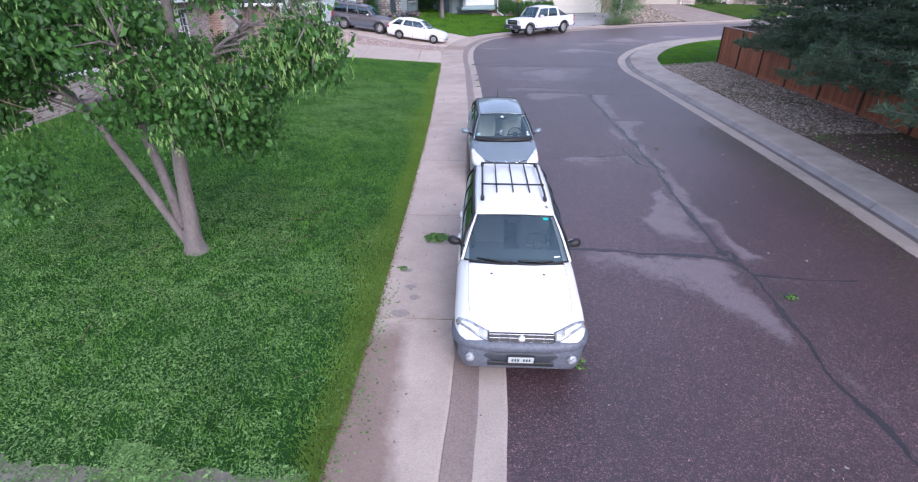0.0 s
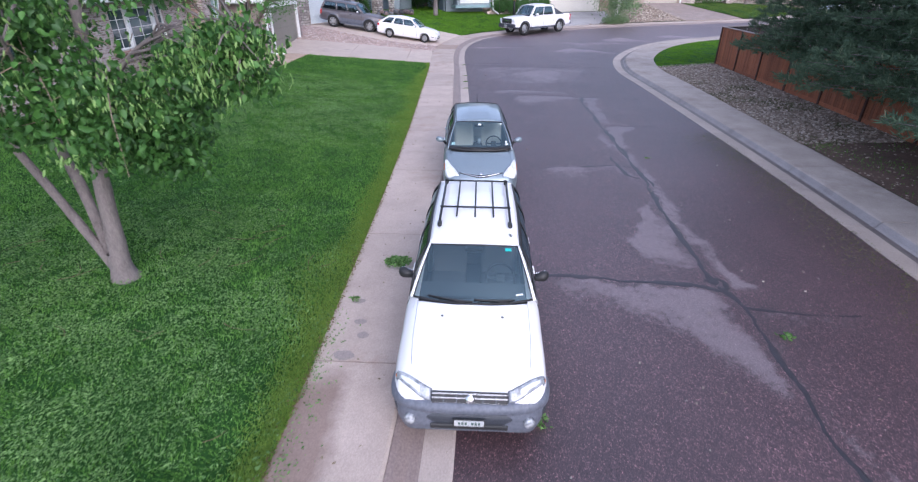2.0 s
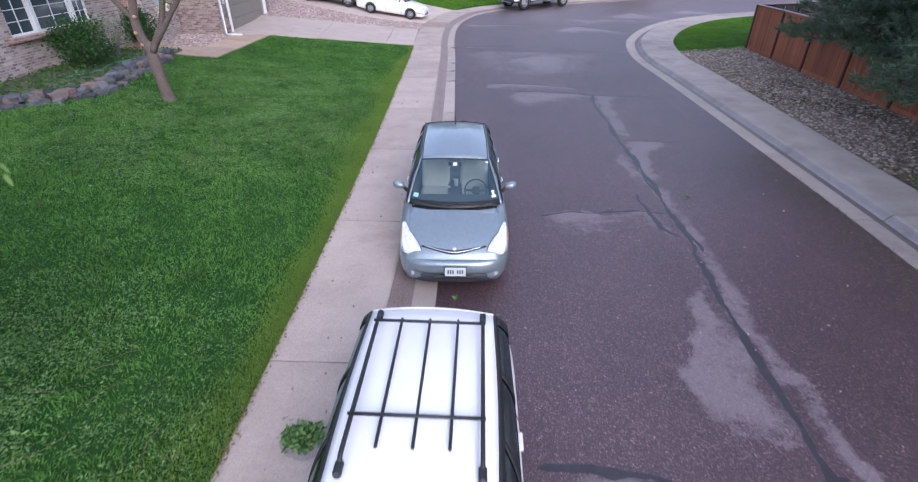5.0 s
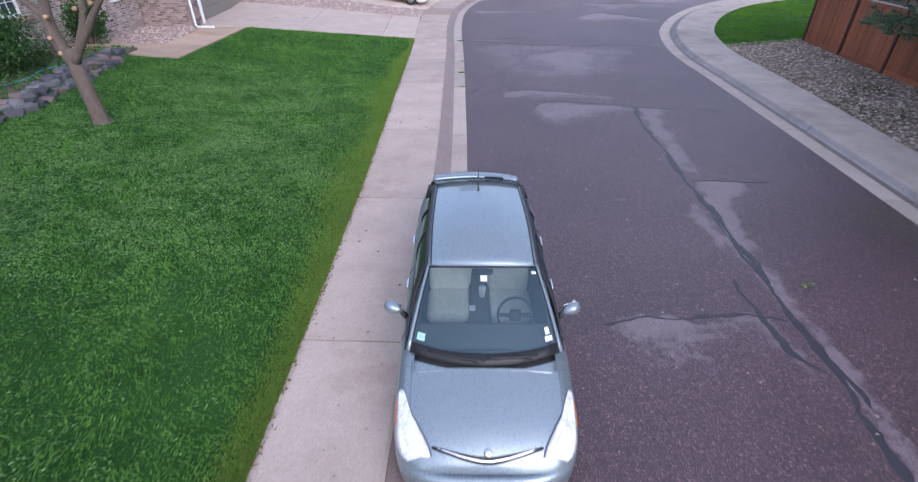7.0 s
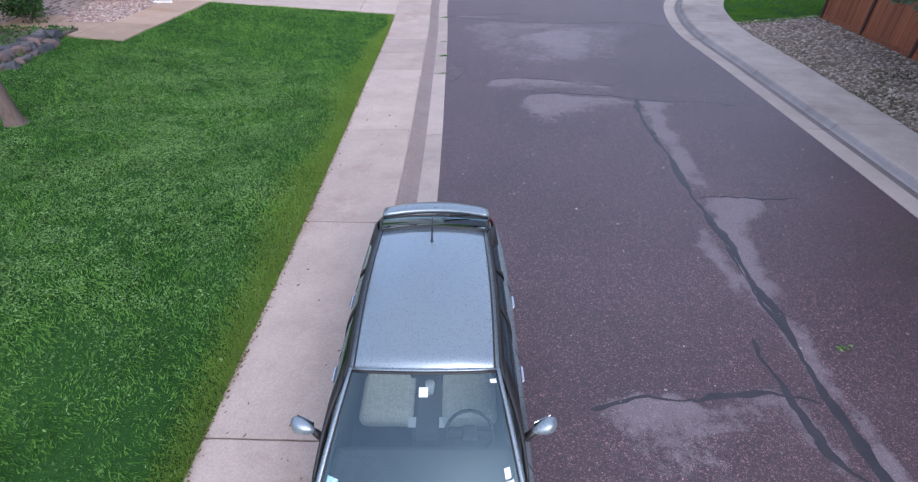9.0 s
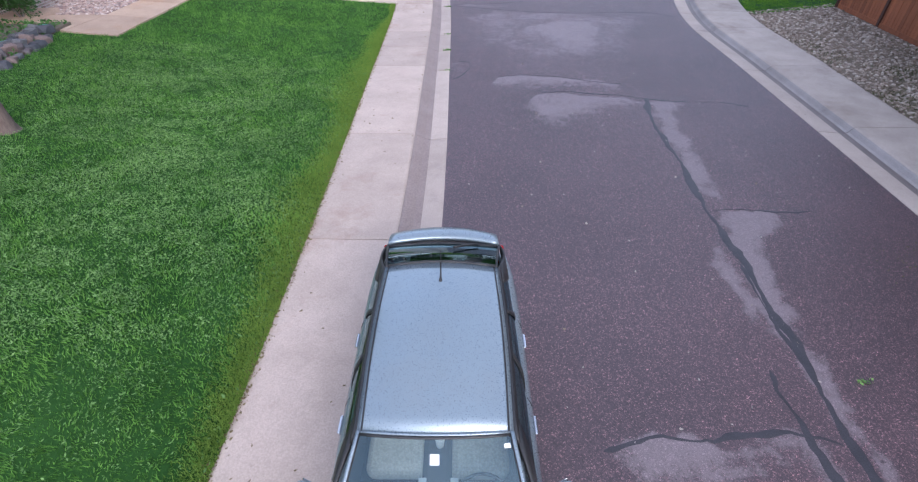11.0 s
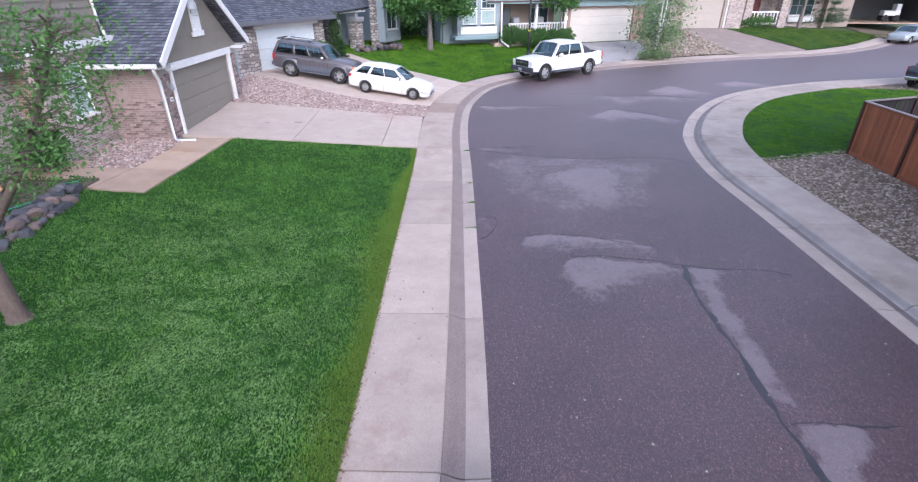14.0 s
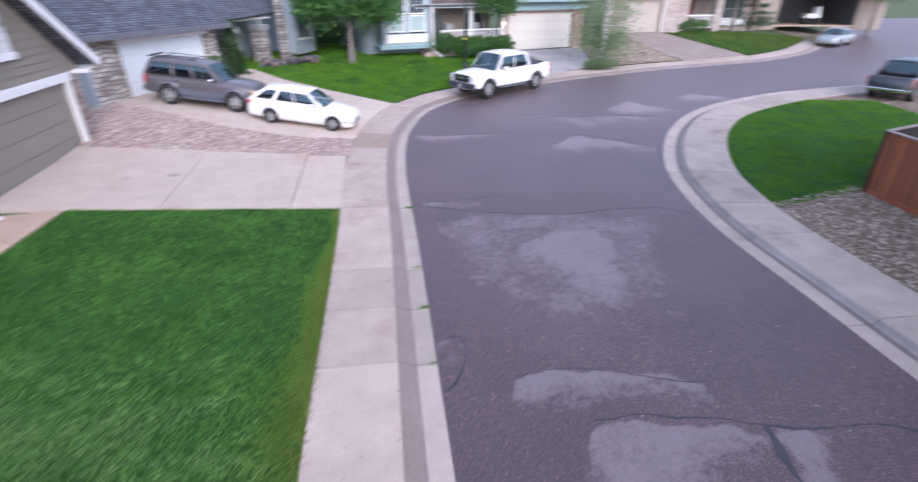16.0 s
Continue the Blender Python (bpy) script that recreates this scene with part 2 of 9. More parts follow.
M_asphalt = asphalt_mat()
M_tar = surface("tar", (0.026, 0.025, 0.030), (0.058, 0.053, 0.062), 5, 60, 0.45, 0.5)
M_walk = concrete_mat("sidewalk_concrete", (0.39, 0.318, 0.270), (0.515, 0.430, 0.372), (0.36, 0.26, 0.205), (0.74, 6.0))
M_walk_e = concrete_mat("grey_sidewalk_concrete", (0.32, 0.272, 0.235), (0.445, 0.385, 0.34), (0.26, 0.21, 0.175))
M_kerb_e = concrete_mat("grey_kerb_concrete", (0.26, 0.235, 0.225), (0.36, 0.33, 0.32), (0.22, 0.19, 0.18))
M_gutter = concrete_mat("gutter_concrete", (0.38, 0.318, 0.275), (0.48, 0.408, 0.358), (0.30, 0.25, 0.23))
M_wet = surface("damp_silt", (0.20, 0.15, 0.135), (0.30, 0.235, 0.215), 1.5, 40, 0.55, 0.2)
M_silt = surface("dark_silt", (0.11, 0.09, 0.085), (0.20, 0.165, 0.155), 2.0, 40, 0.5, 0.2)
M_drive = concrete_mat("driveway_concrete", (0.45, 0.372, 0.315), (0.57, 0.482, 0.415), (0.45, 0.33, 0.27))
M_slab_brown = concrete_mat("damp_brown_slab", (0.30, 0.225, 0.18), (0.40, 0.31, 0.255), (0.26, 0.19, 0.15))
M_path = concrete_mat("path_concrete", (0.38, 0.28, 0.21), (0.50, 0.38, 0.29), (0.42, 0.28, 0.18))
M_grass = surface("turf", (0.015, 0.048, 0.010), (0.038, 0.100, 0.022), 0.5, 25, 0.9, 0.5, 0.02)
M_grass.node_tree.nodes['Principled BSDF'].inputs['Specular IOR Level'].default_value = 0.08
M_ground = surface("bare_ground", (0.05, 0.09, 0.03), (0.10, 0.12, 0.05), 0.3, 12, 0.95, 0.4, 0.02)
M_dirt = surface("damp_soil", (0.09, 0.075, 0.055), (0.17, 0.14, 0.11), 0.8, 20, 0.95, 0.5, 0.02)


# ---- building helpers ----
def part(name, bm, material, parent=None, label=""):
    """Links a bmesh (or mesh) as one mesh object under a thing or a part."""
    me = bm
    if isinstance(bm, bmesh.types.BMesh):
        me = bpy.data.meshes.new(name)
        bm.to_mesh(me)
        bm.free()
    if material and not me.materials:
        for mt in (material if isinstance(material, (list, tuple)) else [material]):
            me.materials.append(mt)
    ob = new(name, me)
    if parent:
        ob.parent = parent
    if label:
        tagged(ob, label)
    return ob


def thing(name, label, category, m=None, group="", kind=""):
    ob = new(name)
    ob.empty_display_size = 0.2
    if m is not None:
        ob.matrix_basis = m
    return tagged(ob, label, category, group, kind)


def raw(name, verts, faces, smooth=False):
    me = bpy.data.meshes.new(name)
    me.from_pydata([tuple(v) for v in verts], [], [tuple(f) for f in faces])
    me.update()
    if smooth:
        me.polygons.foreach_set("use_smooth", [True] * len(me.polygons))
    return me


def box(bm, sx, sy, sz, m=None, bev=0.0, seg=1, taper=None):
    """A box of that size, its middle at the matrix m, with bevelled edges. taper: scale of the top in x and y."""
    r = bmesh.ops.create_cube(bm, size=1)
    vs = r['verts']
    for v in vs:
        k = taper if (taper and v.co.z > 0) else (1, 1)
        v.co = Vector((v.co.x * sx * k[0], v.co.y * sy * k[1], v.co.z * sz))
    if bev:
        es = {e for v in vs for e in v.link_edges}
        g = bmesh.ops.bevel(bm, geom=list(es), offset=bev, segments=seg, affect='EDGES', profile=0.5)
        vs = list({v for f in g['faces'] for v in f.verts} | {v for v in vs if v.is_valid})
    if m is not None:
        bmesh.ops.transform(bm, matrix=m, verts=vs)
    return vs


def bbox(sx, sy, sz, x=0, y=0, z=0, bev=0.01, rz=0, rx=0, ry=0, seg=1, taper=None):
    bm = bmesh.new()
    box(bm, sx, sy, sz, pose(x, y, z, rx, ry, rz), bev, seg, taper)
    return bm


def tube(bm, pts, radii, n=8, caps=True):
    """A tapered tube along points."""
    rings = []
    up = Vector((0.31, 0.17, 0.93))
    for i, p in enumerate(pts):
        a, c = Vector(pts[max(0, i - 1)]), Vector(pts[min(len(pts) - 1, i + 1)])
        d = (c - a).normalized()
        s = d.cross(up)
        if s.length < 1e-3:
            s = d.cross(Vector((1, 0, 0)))
        s.normalize()
        t = s.cross(d)
        r = radii[i] if isinstance(radii, (list, tuple)) else radii
        rings.append([bm.verts.new(Vector(p) + (s * math.cos(2 * math.pi * k / n) + t * math.sin(2 * math.pi * k / n)) * r) for k in range(n)])
    for a, c in zip(rings, rings[1:]):
        for k in range(n):
            f = bm.faces.new((a[k], a[(k + 1) % n], c[(k + 1) % n], c[k]))
            f.smooth = True
    if caps:
        bm.faces.new(rings[0][::-1])
        bm.faces.new(rings[-1])
    return rings


def tubes(*runs, n=8):
    bm = bmesh.new()
    for pts, r in runs:
        tube(bm, pts, r, n)
    return bm


def lathe(profile, n=24, axis='z', m=None):
    """A turned shape from (radius, height) pairs."""
    bm = bmesh.new()
    rings = []
    for r, h in profile:
        if r < 1e-5:
            rings.append([bm.verts.new((0, 0, h))])
        else:
            rings.append([bm.verts.new((r * math.cos(2 * math.pi * k / n), r * math.sin(2 * math.pi * k / n), h)) for k in range(n)])
    for a, c in zip(rings, rings[1:]):
        for k in range(n):
            q = [a[k % len(a)], a[(k + 1) % len(a)], c[(k + 1) % len(c)], c[k % len(c)]]
            q = list(dict.fromkeys(q))
            if len(q) > 2:
                bm.faces.new(q).smooth = True
    bmesh.ops.recalc_face_normals(bm, faces=bm.faces)
    if m is not None:
        bm.transform(m)
    return bm


def joined(*bms):
    """Several bmeshes as one."""
    out = bmesh.new()
    for b in bms:
        me = bpy.data.meshes.new("piece")
        b.to_mesh(me)
        b.free()
        out.from_mesh(me)
        bpy.data.meshes.remove(me)
    return out


def smooth_line(pts, step=0.5):
    """A smooth curve through points, at even steps."""
    p = [np.array(q, float) for q in pts]
    p = [2 * p[0] - p[1]] + p + [2 * p[-1] - p[-2]]
    out = []
    for a, b, c, d in zip(p, p[1:], p[2:], p[3:]):
        n = max(2, int(np.linalg.norm(c - b) / step) + 1)
        for k in range(n):
            t = k / n
            out.append(0.5 * (2 * b + (c - a) * t + (2 * a - 5 * b + 4 * c - d) * t * t + (3 * b - a - 3 * c + d) * t ** 3))
    out.append(p[-2])
    return np.array(out)


def offset_line(line, d):
    """The line moved d metres to its left."""
    t = np.gradient(line, axis=0)
    t /= np.linalg.norm(t, axis=1)[:, None]
    return line + np.stack([-t[:, 1], t[:, 0]], 1) * np.asarray(d).reshape(-1, 1)


# ---- the lie of the land ----
LIP_L = smooth_line([(0.9, -9), (1.55, 0), (1.90, 3.67), (2.05, 5.3), (2.32, 10.6), (2.60, 18.0), (2.68, 24), (2.72, 29), (2.69, 32.5), (2.74, 34.6), (2.90, 37),
                     (3.30, 39.2), (4.22, 41.9), (5.36, 43.5), (6.75, 44.75), (10.8, 47.2), (14, 48.75), (17.7, 50.15), (22.7, 51.8), (30.5, 53.7), (36, 56.2), (42, 60.5), (60, 76), (90, 100)], 0.4)
LIP_R = smooth_line([(8.2, -9), (9.0, 1), (9.5, 7.5), (9.8, 10.6), (10.06, 13.9), (10.28, 18), (10.42, 21), (10.58, 25), (10.68, 28.3), (11.14, 31.1), (11.95, 33.6),
                     (13.78, 36.8), (16.27, 39.66), (19.2, 41.7), (23.8, 43.66), (28, 44.6), (31, 45.1), (45, 47.5), (70, 52), (100, 58)], 0.4)


def width_at(line, a, b, y0, y1):
    """A width that grows from a at y0 to b at y1 along a line."""
    return a + (b - a) * np.clip((line[:, 1] - y0) / (y1 - y0), 0, 1)


OUT_L = offset_line(LIP_L, width_at(LIP_L, 1.80, 2.04, 3, 20))
EAST_W = (1.93, 2.27, 16, 27)
OUT_R = offset_line(LIP_R, -width_at(LIP_R, *EAST_W))


def rise(y):
    y = np.minimum(np.asarray(y, float), 90)
    return 0.025 * np.logaddexp(0, (y - 30) * 1.2) / 1.2


def side(line, x, y):
    """Signed distance from a line: positive to its left."""
    x, y = np.atleast_1d(np.asarray(x, float)), np.atleast_1d(np.asarray(y, float))
    out = np.empty(len(x))
    a, b = line[:-1], line[1:]
    ab = b - a
    L2 = (ab ** 2).sum(1)
    for i in range(0, len(x), 2000):
        p = np.stack([x[i:i + 2000], y[i:i + 2000]], 1)
        ap = p[:, None] - a[None]
        t = np.clip((ap * ab).sum(2) / L2, 0, 1)
        dv = ap - t[..., None] * ab
        d2 = (dv ** 2).sum(2)
        j = d2.argmin(1)
        r = np.arange(len(p))
        cr = ab[j, 0] * ap[r, j, 1] - ab[j, 1] * ap[r, j, 0]
        out[i:i + 2000] = np.sqrt(d2[r, j]) * np.sign(cr)
    return out


def land(x, y):
    """Height of the lots on both sides of the street."""
    x, y = np.atleast_1d(np.asarray(x, float)), np.atleast_1d(np.asarray(y, float))
    dl, dr = side(OUT_L, x, y), -side(OUT_R, x, y)
    far = np.clip((y - 34) / 6, 0, 1)
    zl = np.clip(dl, 0, 8.5) * (0.077 + 0.040 * far) + np.clip(dl - 8.5, 0, 30) * 0.004
    zr = np.clip(dr, 0, 4) * 0.03
    return rise(y) + 0.12 + np.where(dl > 0, zl, np.where(dr > 0, zr, 0))


def ground_z(x, y):
    return float(land(x, y)[0])


def sheet(name, poly, mat, dz=0.0, step=0.5, skirt=0.0, height=land, bumps=0.0):
    """A patch of ground inside a polygon that follows the land; skirt gives it an edge of that depth."""
    edge = []
    for a, b in zip(poly, poly[1:] + poly[:1]):
        n = max(1, int(math.dist(a, b) / step))
        edge += [(a[0] + (b[0] - a[0]) * k / n, a[1] + (b[1] - a[1]) * k / n) for k in range(n)]
    ne = len(edge)
    xs, ys = [p[0] for p in edge], [p[1] for p in edge]
    gx, gy = np.meshgrid(np.arange(min(xs), max(xs), step), np.arange(min(ys), max(ys), step))
    pts = [Vector(p) for p in edge] + [Vector((a, b)) for a, b in zip(gx.ravel() + 0.013, gy.ravel() + 0.017)]
    vs, _, fs, *_ = geometry.delaunay_2d_cdt(pts, [], [list(range(ne))], 1, 1e-4)
    x, y = np.array([v.x for v in vs]), np.array([v.y for v in vs])
    z = height(x, y) + dz
    if bumps:
        z = z + np.array([noise.noise(Vector((a * 0.8, b * 0.8, 3.0))) for a, b in zip(x, y)]) * bumps
    verts = list(zip(x, y, z))
    faces = [tuple(f) for f in fs]
    if skirt:
        cnt = {}
        for f in faces:
            for a, b in zip(f, f[1:] + f[:1]):
                cnt[(a, b)] = 1
        rim = [(a, b) for a, b in cnt if (b, a) not in cnt]
        low = {}
        for a, b in rim:
            for k in (a, b):
                if k not in low:
                    low[k] = len(verts)
                    verts.append((verts[k][0], verts[k][1], verts[k][2] - skirt))
        faces += [(b, a, low[a], low[b]) for a, b in rim]
    me = raw(name, verts, faces, not skirt)
    me.materials.append(mat)
    return me


def inside(poly, x, y):
    """Which points lie in a polygon."""
    r = np.zeros(len(x), bool)
    for (x0, y0), (x1, y1) in zip(poly, poly[1:] + poly[:1]):
        c = (y0 > y) != (y1 > y)
        with np.errstate(divide='ignore', invalid='ignore'):
            r ^= c & (x < (x1 - x0) * (y - y0) / (y1 - y0) + x0)
    return r


def patchy(x, y, step, seed):
    """Smooth random patches over the plan, about -1 to 1, of the given grain."""
    g = np.random.default_rng(seed).uniform(-1, 1, (256, 256))
    u, v = np.asarray(x) / step + 100.0, np.asarray(y) / step + 100.0
    i, j = np.floor(u).astype(int), np.floor(v).astype(int)
    a, b = u - i, v - j
    a, b = a * a * (3 - 2 * a), b * b * (3 - 2 * b)
    i, j = i % 255, j % 255
    return (g[i, j] * (1 - a) + g[i + 1, j] * a) * (1 - b) + (g[i, j + 1] * (1 - a) + g[i + 1, j + 1] * a) * b




# ---- ground, street, kerbs and sidewalks ----
gx = np.concatenate([np.arange(-600, -40, 40), np.arange(-40, 70, 1.0), np.arange(70, 700, 45)])
gy = np.concatenate([np.arange(-400, -15, 35), np.arange(-15, 90, 1.0), np.arange(90, 1200, 60)])
X, Y = np.meshgrid(gx, gy)
street = (side(OUT_L, X.ravel(), Y.ravel()) < 0.3) & (side(OUT_R, X.ravel(), Y.ravel()) > -0.3)
Z = (land(X.ravel(), Y.ravel()) - np.where(street, 0.35, 0.07)).reshape(X.shape)
ny, nx = X.shape
me = raw("ground", np.stack([X.ravel(), Y.ravel(), Z.ravel()], 1),
         [(j * nx + i, j * nx + i + 1, (j + 1) * nx + i + 1, (j + 1) * nx + i) for j in range(ny - 1) for i in range(nx - 1)], True)
me.materials.append(M_ground)
tagged(part("ground", me, None), "grassy soil under and beyond the lots", "ground", kind="structure")

# asphalt between the two lips
PALE_CROSSING = [
    [(3.57, 23.35), (3.9, 23.84), (4.64, 23.92), (5.4, 23.78), (6.1, 23.53), (6.8, 23.34), (7.1, 23.18), (7.08, 22.72), (6.8, 22.55), (6.25, 22.68), (5.75, 22.90), (5.3, 22.98), (4.6, 22.90), (3.9, 22.86), (3.6, 23.05)],
    [(4.76, 22.72), (5.67, 22.60), (6.5, 22.45), (7.24, 22.25), (7.05, 21.7), (6.5, 21.45), (5.8, 21.35), (5.3, 20.8), (4.68, 20.9), (4.38, 21.7)],
    [(7.28, 22.2), (8.81, 22.08), (8.3, 21.85), (7.85, 21.5), (7.62, 20.9), (7.2, 21.6)],
]
PALE_STRIP = [
    [(7.35, 22.0), (7.7, 21.5), (7.62, 20.7), (7.52, 19.9), (7.44, 18.7), (7.26, 17.8), (7.1, 17.7), (6.9, 18.4), (7.0, 19.6), (7.12, 20.8)],
    [(7.02, 17.72), (7.76, 17.7), (8.35, 17.66), (7.99, 17.45), (7.6, 17.0), (7.3, 16.5), (7.14, 15.66), (7.05, 14.83), (7.0, 14.24), (6.93, 13.56), (6.92, 13.06), (6.9, 12.2), (6.8, 11.3), (6.75, 10.4), (6.7, 9.4), (6.66, 8.6), (6.9, 7.7), (6.5, 7.65), (6.35, 8.6), (6.4, 10), (6.5, 11.4), (6.62, 12.6), (6.66, 14.2), (6.72, 15.4), (6.8, 16.4)],
    [(6.70, 17.3), (6.80, 16.7), (6.72, 15.4), (6.62, 14.7), (6.5, 15.1), (6.42, 15.8), (6.42, 16.4)],
    [(6.28, 6.8), (6.42, 6.6), (6.3, 5.5), (6.3, 4.8), (6.3, 4.0), (6.25, 3.2), (6.1, 3.2), (6.15, 4.4), (6.1, 5.2), (6.2, 6.0)],
]
PALE_FAR = [
    [(4.07, 30.52), (6.67, 30.0), (8.55, 30.1), (10.5, 29.5), (10.2, 29.2), (8.08, 29.2), (6.9, 28.7), (6.07, 28.4), (4.51, 28.9), (4.15, 29.3)],
    [(6.1, 28.9), (7.5, 28.9), (7.5, 27.6), (7.2, 26.4), (7.05, 25.3), (6.5, 24.8), (5.96, 25.2), (5.8, 26.6), (4.8, 27.2), (5.0, 28.2)],
    [(3.2, 30.3), (9.8, 29.5), (8.6, 27.6), (7.9, 25.2), (6.6, 24.4), (5.2, 24.6), (4.0, 26.0), (3.4, 28.3)],
    [(8.24, 35.7), (9.06, 36.5), (10.08, 37.3), (10.4, 36.75), (11.43, 36.3), (12.6, 35.3), (12.2, 34.5), (11.19, 35.0), (9.86, 35.2), (9.23, 34.8)],
    [(7.79, 40.4), (9.41, 40.6), (10.65, 40.05), (12.92, 40.1), (15.17, 39.5), (16.3, 39.7), (14.49, 38.6), (12.9, 38.6), (11.64, 38.1), (10.79, 37.3), (10.4, 38.2), (9.68, 39.4), (8.09, 39.7)],
    [(13.2, 41.5), (14.94, 42.7), (15.56, 41.5), (16.97, 40.3), (14.55, 39.9), (13.0, 40.3)],
    [(17.6, 43.2), (19.26, 43.9), (20.77, 42.8), (21.66, 41.8), (20.42, 42.1), (18.15, 42.4)],
]
PALE_NEAR = [
    [(4.26, 13.64), (4.79, 13.76), (5.40, 13.69), (6.0, 13.79), (6.3, 13.72), (6.38, 13.1), (6.42, 12.7), (6.3, 11.9), (6.15, 12.9), (5.9, 13.3), (5.5, 13.05), (5.2, 12.5), (4.75, 12.5), (4.35, 13.0), (4.2, 13.35)],
    [(6.2, 11.4), (6.35, 10.6), (6.28, 9.6), (6.2, 8.6), (6.06, 8.14), (5.6, 8.3), (5.2, 8.5), (5.25, 9.2), (5.5, 9.9), (5.9, 10.8)],
    [(3.52, 8.33), (4.1, 8.31), (4.76, 8.12), (5.6, 8.04), (6.18, 7.8), (6.12, 7.0), (6.08, 6.0), (6.0, 5.0), (5.85, 5.0), (5.75, 5.6), (5.45, 6.1), (5.2, 6.5), (4.9, 6.9), (4.4, 7.3), (3.8, 7.6)],
    [(6.36, 7.34), (6.87, 7.29), (7.94, 7.22), (7.75, 6.96), (7.1, 6.85), (6.73, 6.70), (6.46, 6.8)],
    [(2.85, 31.5), (4.4, 31.1), (5.6, 31.3), (4.2, 30.75), (3.1, 30.7)],
    [(3.06, 38.4), (4.31, 37.85), (5.86, 37.9), (7.68, 37.95), (6.81, 37.4), (5.29, 37.2), (4.0, 36.9)],
    [(2.72, 24.95), (2.92, 25.12), (3.15, 25.0), (3.0, 24.2), (2.74, 23.8)],
]
f_ = np.concatenate([np.linspace(0, 0.42, 900), np.linspace(0.42, 1, 180)[1:]])
n = len(f_)
iL, iR = f_ * (len(LIP_L) - 1), f_ * (len(LIP_R) - 1)


def pick(line, idx):
    k = np.clip(idx.astype(int), 0, len(line) - 2)
    f = (idx - k)[:, None]
    return line[k] * (1 - f) + line[k + 1] * f


A, B = pick(LIP_L, iL), pick(LIP_R, iR)
m = 104
S = np.linspace(0, 1, m)
P = A[:, None] * (1 - S)[None, :, None] + B[:, None] * S[None, :, None]
px, py = P[..., 0].ravel(), P[..., 1].ravel()
crown = 0.03 * (1 - (2 * np.tile(S, n) - 1) ** 2)
me = raw("road", np.stack([px, py, rise(py) + crown], 1), [(j * m + i, j * m + i + 1, (j + 1) * m + i + 1, (j + 1) * m + i) for j in range(n - 1) for i in range(m - 1)], True)
me.materials.append(M_asphalt)
pale = np.zeros(len(px))
qx = px + 0.11 * patchy(px, py, 0.42, 31) + 0.07 * patchy(px, py, 0.17, 32)
qy = py + 0.12 * patchy(px, py, 0.42, 33) + 0.07 * patchy(px, py, 0.17, 34)
for polys, fade, depth in ((PALE_CROSSING, 0.8, 1.0), (PALE_STRIP, 0.3, 0.95), (PALE_FAR, 1.2, 0.85), (PALE_NEAR, 1.0, 1.0)):
    for poly in polys:
        lo, hi = np.min(poly, 0) - 1.3, np.max(poly, 0) + 0.6
        w_ = np.where((px > lo[0]) & (px < hi[0]) & (py > lo[1]) & (py < hi[1]))[0]
        if not len(w_):
            continue
        ax, ay = qx[w_], qy[w_]
        here = sum(inside(poly, ax + 0.06 * math.cos(j), ay + 0.03 * math.sin(j)) for j in range(6)) / 6.0
        low = sum(inside(poly, ax + 0.16 * math.sin(k * 2.4), ay - fade * k / 15) * 1.0 for k in range(16)) / 16.0
        broad = 0.55 if (hi[0] - lo[0]) > 8 else 1.0
        pale[w_] = np.maximum(pale[w_], here * (0.15 + 0.85 * low) * depth * broad)
# the last term lifts paleness evenly from y 22 onwards
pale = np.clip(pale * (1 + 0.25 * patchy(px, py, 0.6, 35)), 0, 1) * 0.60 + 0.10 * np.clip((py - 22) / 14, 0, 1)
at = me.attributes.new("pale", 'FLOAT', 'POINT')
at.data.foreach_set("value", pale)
# ramp along y with uneven edge: paler towards the far end
at = me.attributes.new("far_pale", 'FLOAT', 'POINT')
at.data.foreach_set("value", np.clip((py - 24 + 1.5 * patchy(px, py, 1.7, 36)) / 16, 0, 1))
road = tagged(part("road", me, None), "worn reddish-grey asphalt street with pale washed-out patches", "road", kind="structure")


def ribbon(pts, w, name, seed=0, z=0.006):
    """A strip of poured crack sealant with wavering edges."""
    line = smooth_line(pts, 0.09)
    rng = np.random.default_rng(seed)
    wob = np.cumsum(rng.normal(0, 0.012, (len(line), 2)), 0)
    wob -= np.linspace(wob[0] * 0, wob[-1], len(line))
    line = line + wob
    ww = w * (0.4 + 0.85 * rng.random(len(line)))
    ww = (ww + np.roll(ww, 1)) / 2 * (0.85 + 0.35 * np.sin(np.arange(len(line)) * 0.31 + seed))
    ww[0] = ww[-1] = 0.01
    l, r = offset_line(line, ww / 2), offset_line(line, -ww / 2)
    verts, faces = [], []
    for a, b in zip(l, r):
        zc = [float(rise(p[1])) + crown_at(p) for p in (a, b)]
        verts += [(a[0], a[1], zc[0] + 0.001), (*((a + b) / 2), max(zc) + z), (b[0], b[1], zc[1] + 0.001)]
    for k in range(len(line) - 1):
        i = 3 * k
        faces += [(i, i + 1, i + 4, i + 3), (i + 1, i + 2, i + 5, i + 4)]
    return raw(name, verts, faces, True)


def crown_at(p):
    dl, dr = abs(side(LIP_L, [p[0]], [p[1]])[0]), abs(side(LIP_R, [p[0]], [p[1]])[0])
    s = dl / max(dl + dr, 1e-3)
    return 0.03 * (1 - (2 * s - 1) ** 2)


